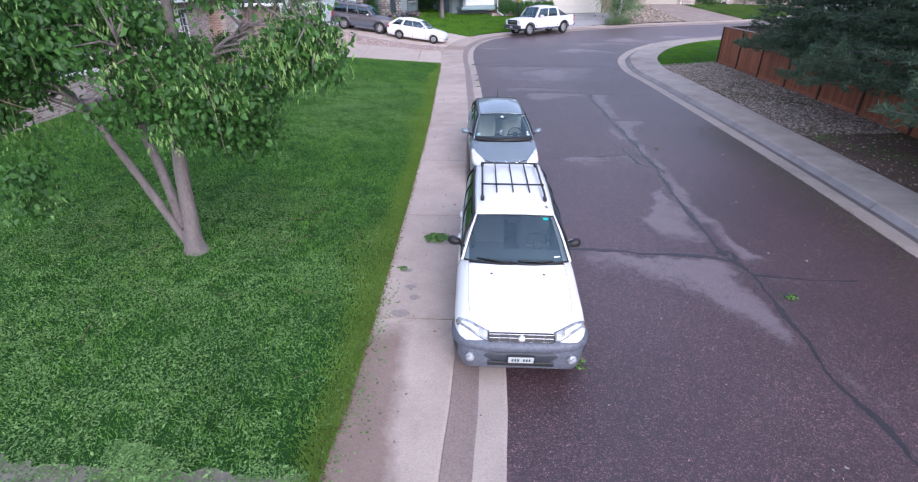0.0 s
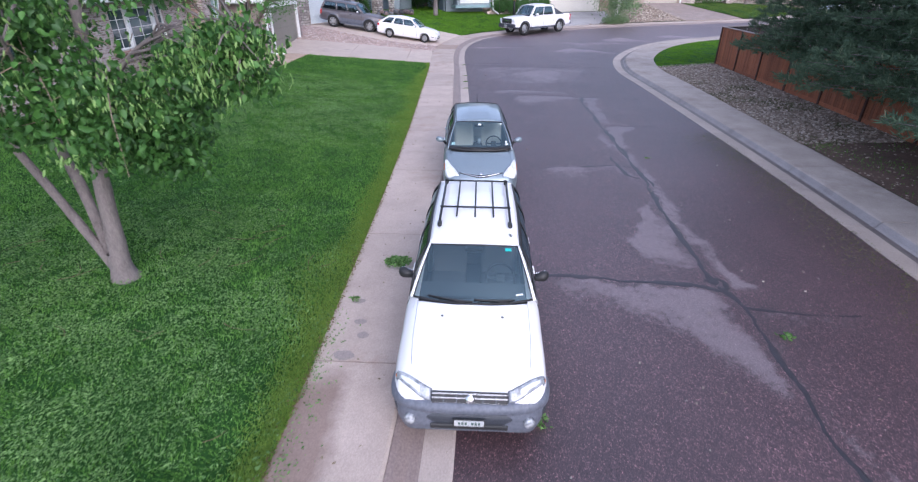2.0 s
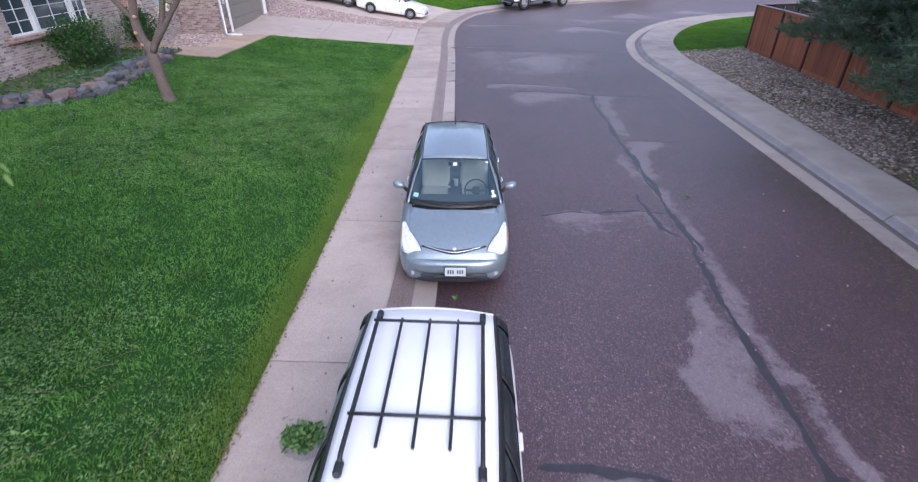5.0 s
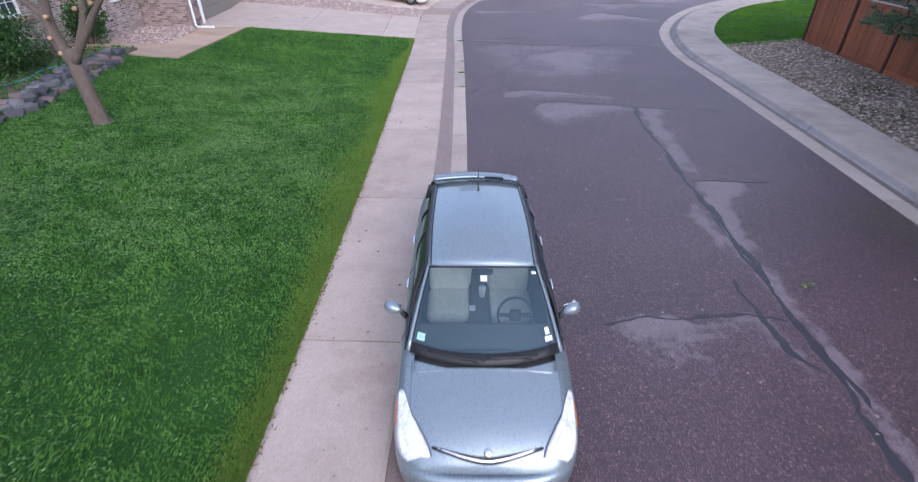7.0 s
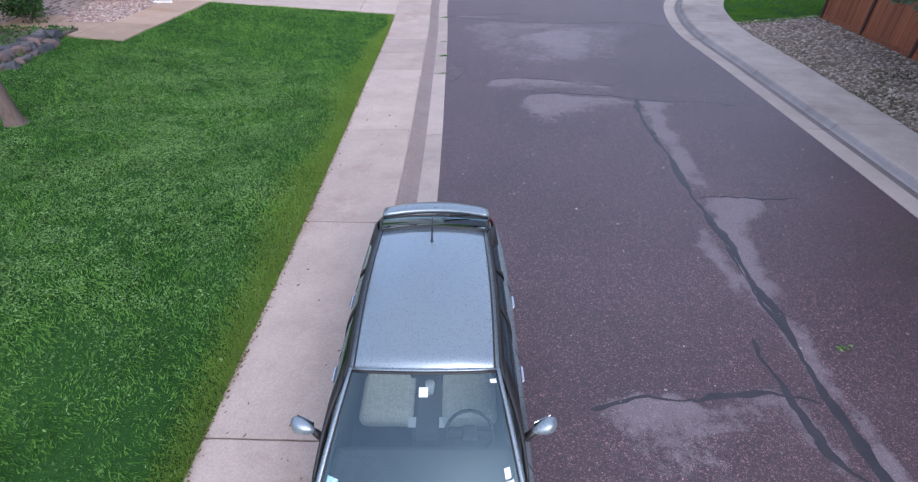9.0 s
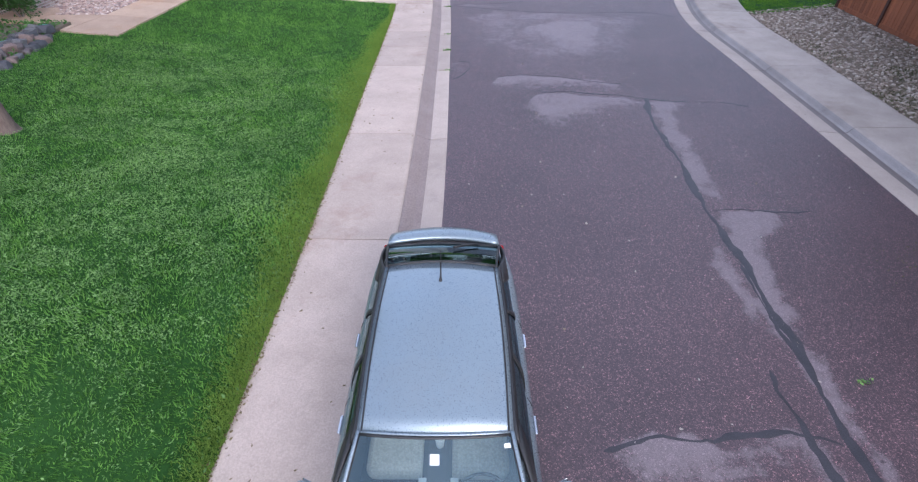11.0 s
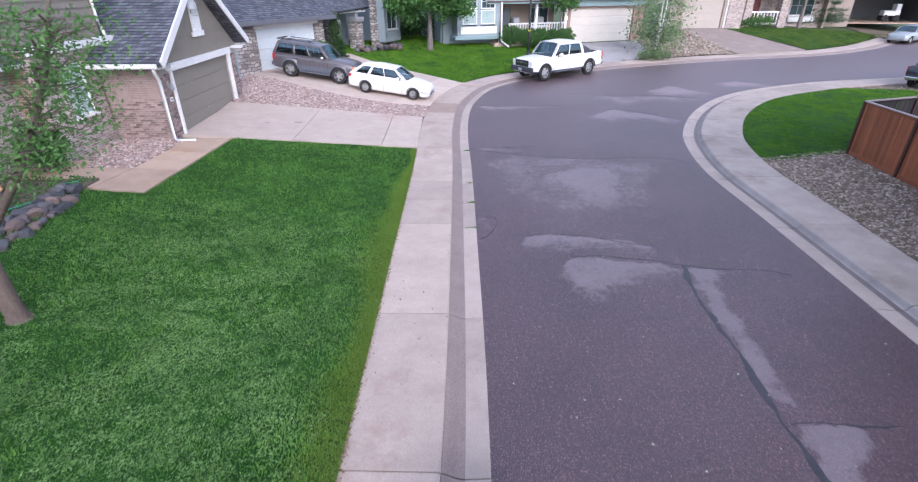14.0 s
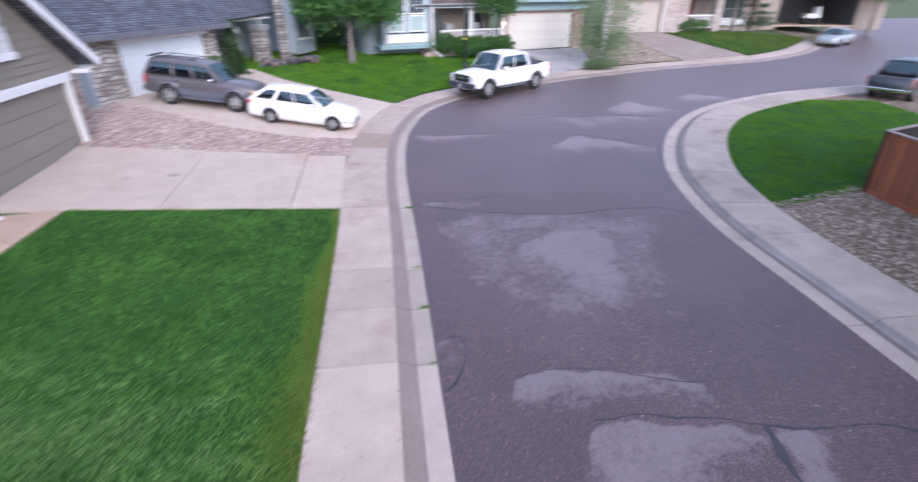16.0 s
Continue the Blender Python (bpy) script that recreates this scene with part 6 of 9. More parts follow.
M_tan_door = surface("tan_door", (0.39, 0.345, 0.30), (0.45, 0.40, 0.355), 1.0, 40, 0.55, 0.05)
M_teal_trim = surface("teal_trim", (0.22, 0.32, 0.34), (0.28, 0.38, 0.40), 2, 40, 0.5, 0.05)
M_doorgrey = surface("grey_green_door", (0.16, 0.20, 0.21), (0.21, 0.25, 0.26), 2, 40, 0.5, 0.05)
M_pane = plain("window_pane", (0.05, 0.075, 0.085), 0.06, 0.0, 0.3)
M_curtain = surface("pale_blind", (0.32, 0.42, 0.42), (0.42, 0.52, 0.50), 2, 30, 0.6, 0.05)
M_galv = surface("dull_metal", (0.30, 0.31, 0.33), (0.42, 0.43, 0.45), 3, 40, 0.45, 0.1, metal=0.3)
M_eave = surface("slate_eave", (0.10, 0.105, 0.125), (0.14, 0.145, 0.17), 3, 40, 0.6, 0.1)
M_glow = bpy.data.materials.new("porch_lamp_glow")
M_glow.use_nodes = True
M_glow.node_tree.nodes['Principled BSDF'].inputs['Emission Color'].default_value = (1.0, 0.72, 0.35, 1)
M_glow.node_tree.nodes['Principled BSDF'].inputs['Emission Strength'].default_value = 4.0


def wall(house, name, x0, x1, z0, z1, mat, y=0.0, t=0.25, holes=(), label=""):
    """A wall along the facade with openings (x0, x1, z0, z1) cut through it."""
    xs = sorted({x0, x1, *[h[0] for h in holes], *[h[1] for h in holes]})
    zs = sorted({z0, z1, *[h[2] for h in holes], *[h[3] for h in holes]})
    bm = bmesh.new()
    for a, b in zip(xs, xs[1:]):
        run = None
        for c, d in zip(zs, zs[1:]):
            mx, mz = (a + b) / 2, (c + d) / 2
            if not any(h[0] < mx < h[1] and h[2] < mz < h[3] for h in holes):
                box(bm, b - a, t, d - c, pose(mx, y + t / 2, mz))
    bmesh.ops.remove_doubles(bm, verts=bm.verts, dist=1e-4)
    return part(name, bm, mat, house, label)


def side_wall(house, name, x, y0, y1, z0, z1, mat, t=0.25, label=""):
    return part(name, bbox(t, y1 - y0, z1 - z0, x, (y0 + y1) / 2, (z0 + z1) / 2, 0.004), mat, house, label)


def garage_door(house, x0, x1, z0, z1, mat, y=0.12, rows=4, cols=4):
    d = part("garage_door", bbox(x1 - x0, 0.04, z1 - z0, (x0 + x1) / 2, y + 0.03, (z0 + z1) / 2, 0.006), mat, house)
    h = (z1 - z0) / rows
    for k in range(rows):
        part("panel", bbox(x1 - x0 - 0.02, 0.035, h - 0.025, (x0 + x1) / 2, y, z0 + h * (k + 0.5), 0.012), mat, d)
    part("door_handle", bbox(0.12, 0.03, 0.03, (x0 + x1) / 2, y - 0.03, z0 + h * 0.9, 0.008), M_galv, d)
    return d


def window(house, x0, x1, z0, z1, y=0.0, cols=2, rows=2, frame=None, pane=None, sill=True, fw=0.06, muntin=0.02):
    """A framed window with muntins, set in its opening."""
    fr = frame or M_trim
    cx, cz, w, h = (x0 + x1) / 2, (z0 + z1) / 2, x1 - x0, z1 - z0
    wd = part("window", joined(bbox(w, 0.1, fw, cx, y + 0.04, z1 - fw / 2, 0.006), bbox(w, 0.1, fw, cx, y + 0.04, z0 + fw / 2, 0.006),
                               bbox(fw, 0.1, h - 2 * fw, x0 + fw / 2, y + 0.04, cz, 0.006), bbox(fw, 0.1, h - 2 * fw, x1 - fw / 2, y + 0.04, cz, 0.006)), fr, house)
    part("pane", bbox(w - 2 * fw + 0.01, 0.012, h - 2 * fw + 0.01, cx, y + 0.06, cz, 0.0), pane or M_pane, wd, "dark window glass")
    for k in range(1, cols):
        part("muntin", bbox(muntin, 0.03, h - 2 * fw, x0 + fw + (w - 2 * fw) * k / cols, y + 0.045, cz, 0.003), fr, wd)
    for k in range(1, rows):
        part("muntin", bbox(w - 2 * fw, 0.028, muntin, cx, y + 0.043, z0 + fw + (h - 2 * fw) * k / rows, 0.003), fr, wd)
    if sill:
        part("sill", bbox(w + 0.16, 0.16, 0.06, cx, y - 0.02, z0 - 0.035, 0.01), fr, wd)
    return wd


def roof_plane(a, b, c, d, course=0.14, th=0.012):
    """A roof slope of lapped courses: eave from a to b, ridge from d to c."""
    a, b, c, d = map(Vector, (a, b, c, d))
    n = max(2, int(((d - a).length + (c - b).length) / 2 / course))
    up = (b - a).cross(d - a).normalized()
    if up.z < 0:
        up = -up
    verts, faces = [], []
    for k in range(n):
        p, q = a.lerp(d, k / n), b.lerp(c, k / n)
        p2, q2 = a.lerp(d, (k + 1) / n), b.lerp(c, (k + 1) / n)
        i = len(verts)
        verts += [p, q, p + up * th, q + up * th, p2, q2]
        faces += [(i, i + 1, i + 3, i + 2), (i + 2, i + 3, i + 5, i + 4)]
    i = len(verts)
    low = up * -0.14
    verts += [a, b, c, d, a + low, b + low, c + low, d + low]
    faces += [(i + 4, i + 7, i + 6, i + 5), (i, i + 1, i + 5, i + 4), (i + 2, i + 3, i + 7, i + 6)]
    me = raw("roof", verts, faces)
    bm = bmesh.new()
    bm.from_mesh(me)
    bmesh.ops.remove_doubles(bm, verts=bm.verts, dist=1e-4)
    bm.to_mesh(me)
    bm.free()
    return me


def board(a, b, w=0.2, t=0.05, drop=0.0):
    """A fascia or rake board between two points."""
    a, b = Vector(a), Vector(b)
    bm = bmesh.new()
    d = b - a
    m = Matrix.Translation((a + b) / 2 + Vector((0, 0, drop))) @ d.to_track_quat('X', 'Z').to_matrix().to_4x4()
    box(bm, d.length, t, w, m, 0.006)
    return bm


def lap_siding(house, outline, y, mat, h=0.22, t=0.03):
    """Lapped boards filling a gable: outline(z) gives the left and right ends at a height."""
    z, zt = outline[0], outline[1]
    ends = outline[2]
    while z < zt - 0.05:
        z1 = min(z + h, zt)
        a0, b0 = ends(z)
        a1, b1 = ends(z1)
        if b0 - a0 > 0.1:
            v = [(a0, y - t, z), (b0, y - t, z), (b1, y - 0.004, z1), (a1, y - 0.004, z1), (a0, y + 0.06, z), (b0, y + 0.06, z), (b1, y + 0.06, z1), (a1, y + 0.06, z1)]
            part("siding_board", raw("siding_board", v, [(0, 1, 2, 3), (1, 0, 4, 5), (2, 1, 5, 6), (3, 2, 6, 7), (0, 3, 7, 4), (4, 7, 6, 5)]), mat, house)
        z = z1


def downpipe(house, pts, r=0.045):
    return part("downpipe", tubes((pts, r), n=4), M_trim, house, "white downpipe")


M_mortar = surface("pale_mortar", (0.33, 0.305, 0.295), (0.42, 0.39, 0.375), 2, 40, 0.9, 0.3)
M_brickpiece = surface("brick_piece", (0.185, 0.128, 0.118), (0.37, 0.290, 0.270), 2.5, 45, 0.88, 0.4, vary=0.5)
BRICKS = {}


def brick_courses(wall_ob, place, length, z0, z1, most=300, bw=0.205, bh=0.065, gap=0.013, deep=0.03):
    """Running bond on a wall: place(u, z) gives a brick's pose, its y pointing out of the wall; past the first so many the courses are one mesh."""
    for w in (bw, bw / 2 - gap / 2):
        if w not in BRICKS:
            bm = bmesh.new()
            box(bm, w, deep, bh)
            BRICKS[w] = bpy.data.meshes.new("brick")
            bm.to_mesh(BRICKS[w])
            bm.free()
            BRICKS[w].materials.append(M_brickpiece)
    pitch, rows = bw + gap, int((z1 - z0) / (bh + gap))
    cols = max(1, int(round(length / pitch)))
    stretch = length / (cols * pitch)
    rng_, count, rest = np.random.default_rng(rows * 31 + cols), 0, bmesh.new()
    for k in range(rows):
        z = z0 + (k + 0.5) * (bh + gap)
        run = [((c + 0.5) * pitch, bw) for c in range(cols)] if k % 2 == 0 else [(pitch * 0.25, bw / 2 - gap / 2), *[((c + 1) * pitch, bw) for c in range(cols - 1)], ((cols - 0.25) * pitch, bw / 2 - gap / 2)]
        for u, w in run:
            m = place(u * stretch, z) @ pose(0, rng_.normal() * 0.0015, 0) @ Matrix.Diagonal((stretch, 1, 1, 1))
            if count < most:
                o = new("brick", BRICKS[w])
                o.parent = wall_ob
                o.matrix_basis = m
            else:
                box(rest, w, deep, bh, m)
            count += 1
    if count > most:
        tagged(part("brick_course", rest, M_brickpiece, wall_ob), kind="stuff")
    else:
        rest.free()


# brick house with a taupe garage gable; local x runs along the street, y into the lot
def brick_house():
    h = thing("brick_house", "brick house with taupe garage, lap-sided gable and slate-grey shingles", "house", pose(-7.85, 30.2, 0.0, 0, 0, 90))
    Z = 0.76
    # garage front
    gf = wall(h, "garage_front", 0.0, 6.5, Z - 0.3, 3.30, M_mortar, 0, 0.25, [(0.66, 5.72, Z - 0.3, 3.02)], "brick piers beside the garage door")
    for u0, run in ((0.004, 0.64), (5.78, 0.71)):
        brick_courses(gf, lambda u, z: pose(u0 + u, 0.003, z, 0, 0, 180), run, Z - 0.2, 3.0, 140)
    garage_door(h, 0.72, 5.66, Z - 0.02, 2.98, M_taupe_door, 0.14, 4)
    part("door_header", bbox(5.5, 0.08, 0.26, 3.20, -0.03, 3.14, 0.01), M_trim, h, "white header board")
    for x in (0.66, 5.72):
        part("door_jamb", bbox(0.12, 0.14, 2.4, x, -0.02, Z + 1.08, 0.008), M_trim, h)
    peak, half, ex = 6.15, 3.55, 3.25
    lap_siding(h, (3.28, peak - 0.15, lambda z: (ex - half * max(0, (peak - z) / (peak - 3.28)) + 0.12, ex + half * max(0, (peak - z) / (peak - 3.28)) - 0.12)), -0.02, M_taupe_side)
    for sg in (-1, 1):
        part("rake_board", board((ex + sg * (half + 0.27), -0.50, 3.40), (ex, -0.50, peak + 0.06), 0.26, 0.06), M_trim, h)
        part("roof_slope", roof_plane((ex + sg * (half + 0.3), -0.46, 3.45), (ex + sg * (half + 0.3), 6.2, 3.45), (ex, 6.2, peak + 0.22), (ex, -0.46, peak + 0.22)), M_shingle, h)
        part("soffit", bbox(0.35, 6.6, 0.03, ex + sg * (half + 0.1), 2.95, 3.26, 0.004), M_trim, h)
        part("corbel", bbox(0.30, 0.5, 0.12, ex + sg * 3.05, -0.2, 3.24, 0.01), M_trim, h)
    part("gable_vent", joined(bbox(0.68, 0.06, 0.85, ex, -0.08, 4.48, 0.01), lathe([(0, 0.03), (0.34, 0.03), (0.34, -0.03), (0, -0.03)], 24, m=pose(ex, -0.08, 4.90, 90)), bbox(0.86, 0.10, 0.18, ex, -0.09, 4.03, 0.01)), M_trim, h, "white arched gable vent")
    for k in range(9):
        part("louvre", bbox(0.54 if k < 7 else 0.40, 0.03, 0.065, ex, -0.12, 4.20 + 0.085 * k, 0.004, rx=12), M_trim, h)
    # garage side, facing the lawn
    gs = side_wall(h, "garage_side", 0.125, 0.25, 3.2, Z - 0.3, 3.3, M_mortar, 0.25)
    brick_courses(gs, lambda u, z: pose(0.003, 0.01 + u, z, 0, 0, 90), 3.18, Z - 0.12, 3.28)
    part("gutter", bbox(0.14, 6.6, 0.14, -0.66, 2.95, 3.36, 0.02), M_trim, h, "white eave gutter")
    downpipe(h, [(-0.64, -0.2, 3.3), (-0.48, -0.15, 3.08), (-0.18, -0.05, 2.85), (-0.18, -0.05, Z + 0.12), (-0.22, -0.18, Z + 0.04), (-0.10, -0.75, Z + 0.02)], 0.06)
    lamp = part("wall_lamp", joined(bbox(0.10, 0.04, 0.22, 0.34, -0.02, 2.62, 0.01), bbox(0.15, 0.15, 0.26, 0.34, -0.13, 2.56, 0.03, taper=(0.6, 0.6))), M_galv, h, "grey wall lantern")
    part("house_number", bbox(0.22, 0.02, 0.14, 0.36, -0.012, 2.12, 0.004), M_trim, h, "white number plaque with plain bars")
    part("number_bars", joined(*[bbox(0.025, 0.01, 0.07, 0.30 + 0.04 * k, -0.025, 2.12, 0.001) for k in range(4)]), M_galv, h)
    # entry bay beside the garage
    wall(h, "entry_wall", -2.75, -0.12, Z - 0.3, 4.05, M_brick, 1.95, 0.25, [(-1.75, -0.75, 1.95, 3.55)])
    window(h, -1.75, -0.75, 1.95, 3.55, 1.98, 2, 4, None, M_curtain)
    # darker red brick here paints in the shade on this side face
    side_wall(h, "entry_side", -2.62, 2.2, 4.0, Z - 0.3, 4.05, M_redbrick, 0.25)
    part("entry_fascia", bbox(3.9, 0.10, 0.24, -1.55, 1.42, 4.12, 0.01), M_trim, h, "white fascia board")
    lap_siding(h, (4.2, 7.2, lambda z: (-3.7, 0.15)), 1.75, M_taupe_side)
    part("corner_trim", bbox(0.12, 0.12, 3.0, 0.16, 1.76, 5.7, 0.008), M_taupe_side, h)
    part("upper_side", bbox(0.2, 5.0, 3.0, 0.10, 4.3, 5.7, 0.004), M_taupe_side, h)
    part("upper_back", bbox(3.8, 0.2, 3.4, -1.75, 6.8, 5.6, 0.004), M_taupe_side, h)
    downpipe(h, [(0.20, 1.66, 7.2), (0.20, 1.66, 4.75), (0.10, 1.50, 4.45), (-0.05, 1.38, 4.22)], 0.055)
    for sg in (-1, 1):
        part("roof_slope", roof_plane((-1.75 + sg * 2.4, 1.2, 7.15), (-1.75 + sg * 2.4, 7.2, 7.15), (-1.75, 7.2, 9.0), (-1.75, 1.2, 9.0)), M_shingle, h)
    # main front wall behind the planting bed
    wins = [(-8.7, -7.6, 1.95, 3.4), (-7.45, -5.75, 1.95, 3.4), (-5.6, -4.9, 1.95, 3.4)]
    wall(h, "front_wall", -20.0, -2.75, Z - 0.3, 3.75, M_brick, 2.75, 0.25, [(-8.7, -4.9, 1.95, 3.4), (-14.5, -12.0, 1.8, 3.3)], "light brick front wall")
    for a, b, c, d in wins:
        window(h, a, b, c, d, 2.80, 2, 4, None, M_pane, False)
    for x in (-7.525, -5.675):
        part("window_post", bbox(0.15, 0.2, 1.45, x, 2.86, 2.675, 0.006), M_trim, h)
    part("brick_sill", bbox(4.3, 0.22, 0.14, -6.8, 2.70, 1.87, 0.02), M_redbrick, h, "projecting brick sill")
    window(h, -14.5, -12.0, 1.8, 3.3, 2.80, 3, 3)
    part("front_gutter", bbox(17.4, 0.14, 0.14, -11.5, 2.2, 3.72, 0.02), M_trim, h)
    part("roof_slope", roof_plane((-20.4, 2.12, 3.78), (-2.6, 2.12, 3.78), (-2.6, 7.5, 6.6), (-20.4, 7.5, 6.6)), M_shingle, h)
    part("back_wall", bbox(20, 0.25, 3.4, -10, 9.0, 2.2, 0.004), M_brick, h)
    part("garage_back", bbox(6.5, 0.25, 2.8, 3.25, 6.1, 1.9, 0.004), M_brick, h)
    side_wall(h, "garage_far_side", 6.375, 0.25, 6.0, Z - 0.3, 3.3, M_brick, 0.25)
    # front step
    part("front_step", bbox(1.5, 1.2, 0.16, -3.5, 1.9, Z + 0.07, 0.02), M_path, h)
    return h


def stone_house():
    h = thing("stone_house", "grey-roofed house with ledge-stone piers and pale blue garage door", "house", pose(-8.4, 41.3, 0.0, 0, 0, 62.8))
    Z = 1.42
    wall(h, "garage_front", -1.5, 5.4, Z - 0.4, 4.05, M_stone, 0, 0.4, [(0.0, 4.7, Z - 0.4, 3.62)], "ledge-stone piers beside the garage door")
    garage_door(h, 0.0, 4.7, Z - 0.02, 3.62, M_pale_door, 0.2, 4)
    part("door_header", bbox(5.0, 0.10, 0.5, 2.35, -0.04, 3.85, 0.01), M_trim, h, "white header above the door")
    part("number_bars", joined(*[bbox(0.05, 0.01, 0.12, 2.2 + 0.09 * k, -0.10, 3.85, 0.002) for k in range(4)]), M_galv, h)
    part("corner_board", bbox(0.12, 0.5, 2.9, -1.6, 0.2, Z + 1.2, 0.01), M_blue_side, h)
    part("side_siding", joined(*[bbox(0.05, 7.0, 0.21, -1.5 - 0.01 * (k % 2), 3.9, Z + 0.1 + 0.21 * k, 0.004, ry=6) for k in range(12)]), M_blue_side, h, "blue-grey lap siding")
    # hipped roof over the garage
    e = 4.0
    part("roof_slope", roof_plane((-2.1, -0.6, e), (6.0, -0.6, e), (4.6, 4.0, e + 2.9), (1.4, 4.0, e + 2.9)), M_shingle, h)
    part("roof_slope", roof_plane((-2.1, 8.5, e), (-2.1, -0.6, e), (1.4, 4.0, e + 2.9), (1.4, 5.5, e + 2.9)), M_shingle, h)
    part("roof_slope", roof_plane((5.2, -0.2, e + 0.1), (13.0, 1.1, e + 0.3), (13.0, 6.5, e + 3.6), (4.6, 4.0, e + 2.9)), M_shingle, h)
    part("fascia", joined(board((-2.1, -0.6, e - 0.08), (6.0, -0.6, e - 0.08), 0.22, 0.05), board((-2.1, 8.5, e - 0.08), (-2.1, -0.6, e - 0.08), 0.22, 0.05)), M_eave, h, "dark grey eave board")
    part("porch_fascia", board((5.4, 0.45, 4.05), (10.6, 0.9, 4.05), 0.22, 0.06), M_trim, h, "white porch beam")
    part("porch_soffit", bbox(5.6, 2.2, 0.06, 8.0, 1.8, 4.0, 0.01), M_trim, h)
    for x in (7.3, 9.9):
        c = part("porch_column", bbox(0.75, 0.75, 2.2, x, 0.95, Z + 0.85, 0.03, taper=(0.94, 0.94)), M_stone, h, "ledge-stone porch column")
        part("column_cap", bbox(0.9, 0.9, 0.3, x, 0.95, Z + 2.1, 0.03), M_galv, c)
        part("post", bbox(0.3, 0.3, 0.7, x, 0.95, Z + 2.4, 0.01), M_galv, c)
    wall(h, "porch_wall", 5.4, 11.0, Z - 0.3, 4.05, M_blue_side, 2.6, 0.25, [(6.1, 7.1, Z, 3.55), (8.0, 9.6, 2.2, 3.6)])
    part("front_door", bbox(1.0, 0.06, 2.1, 6.6, 2.7, Z + 1.05, 0.01), M_doorgrey, h)
    window(h, 8.0, 9.6, 2.2, 3.6, 2.62, 2, 2)
    # two-storey bay
    b0 = 11.0
    wall(h, "bay_wall", b0, b0 + 2.6, Z - 0.3, 7.0, M_stone, 0.2, 0.3, [(b0 + 0.6, b0 + 2.0, 2.5, 6.9)])
    part("bay_box", joined(*[bbox(2.0, 0.8, 0.24, b0 + 1.5, 0.0, 2.05 + 0.24 * k, 0.006) for k in range(3)], bbox(2.0, 0.8, 0.3, b0 + 1.5, 0, 5.05, 0.01), bbox(0.36, 0.8, 4.6, b0 + 0.66, 0, 4.3, 0.01), bbox(0.36, 0.8, 4.6, b0 + 2.34, 0, 4.3, 0.01)), M_blue_side, h, "blue-grey box bay")
    window(h, b0 + 0.85, b0 + 2.15, 2.75, 4.85, -0.36, 2, 1)
    window(h, b0 + 0.85, b0 + 2.15, 5.2, 6.6, -0.36, 2, 1)
    part("bay_side", bbox(0.25, 6, 5.5, b0 + 2.7, 3.4, 4.2, 0.004), M_blue_side, h)
    part("back_wall", bbox(14, 0.25, 3, 5.5, 8.4, 2.6, 0.004), M_blue_side, h)
    return h


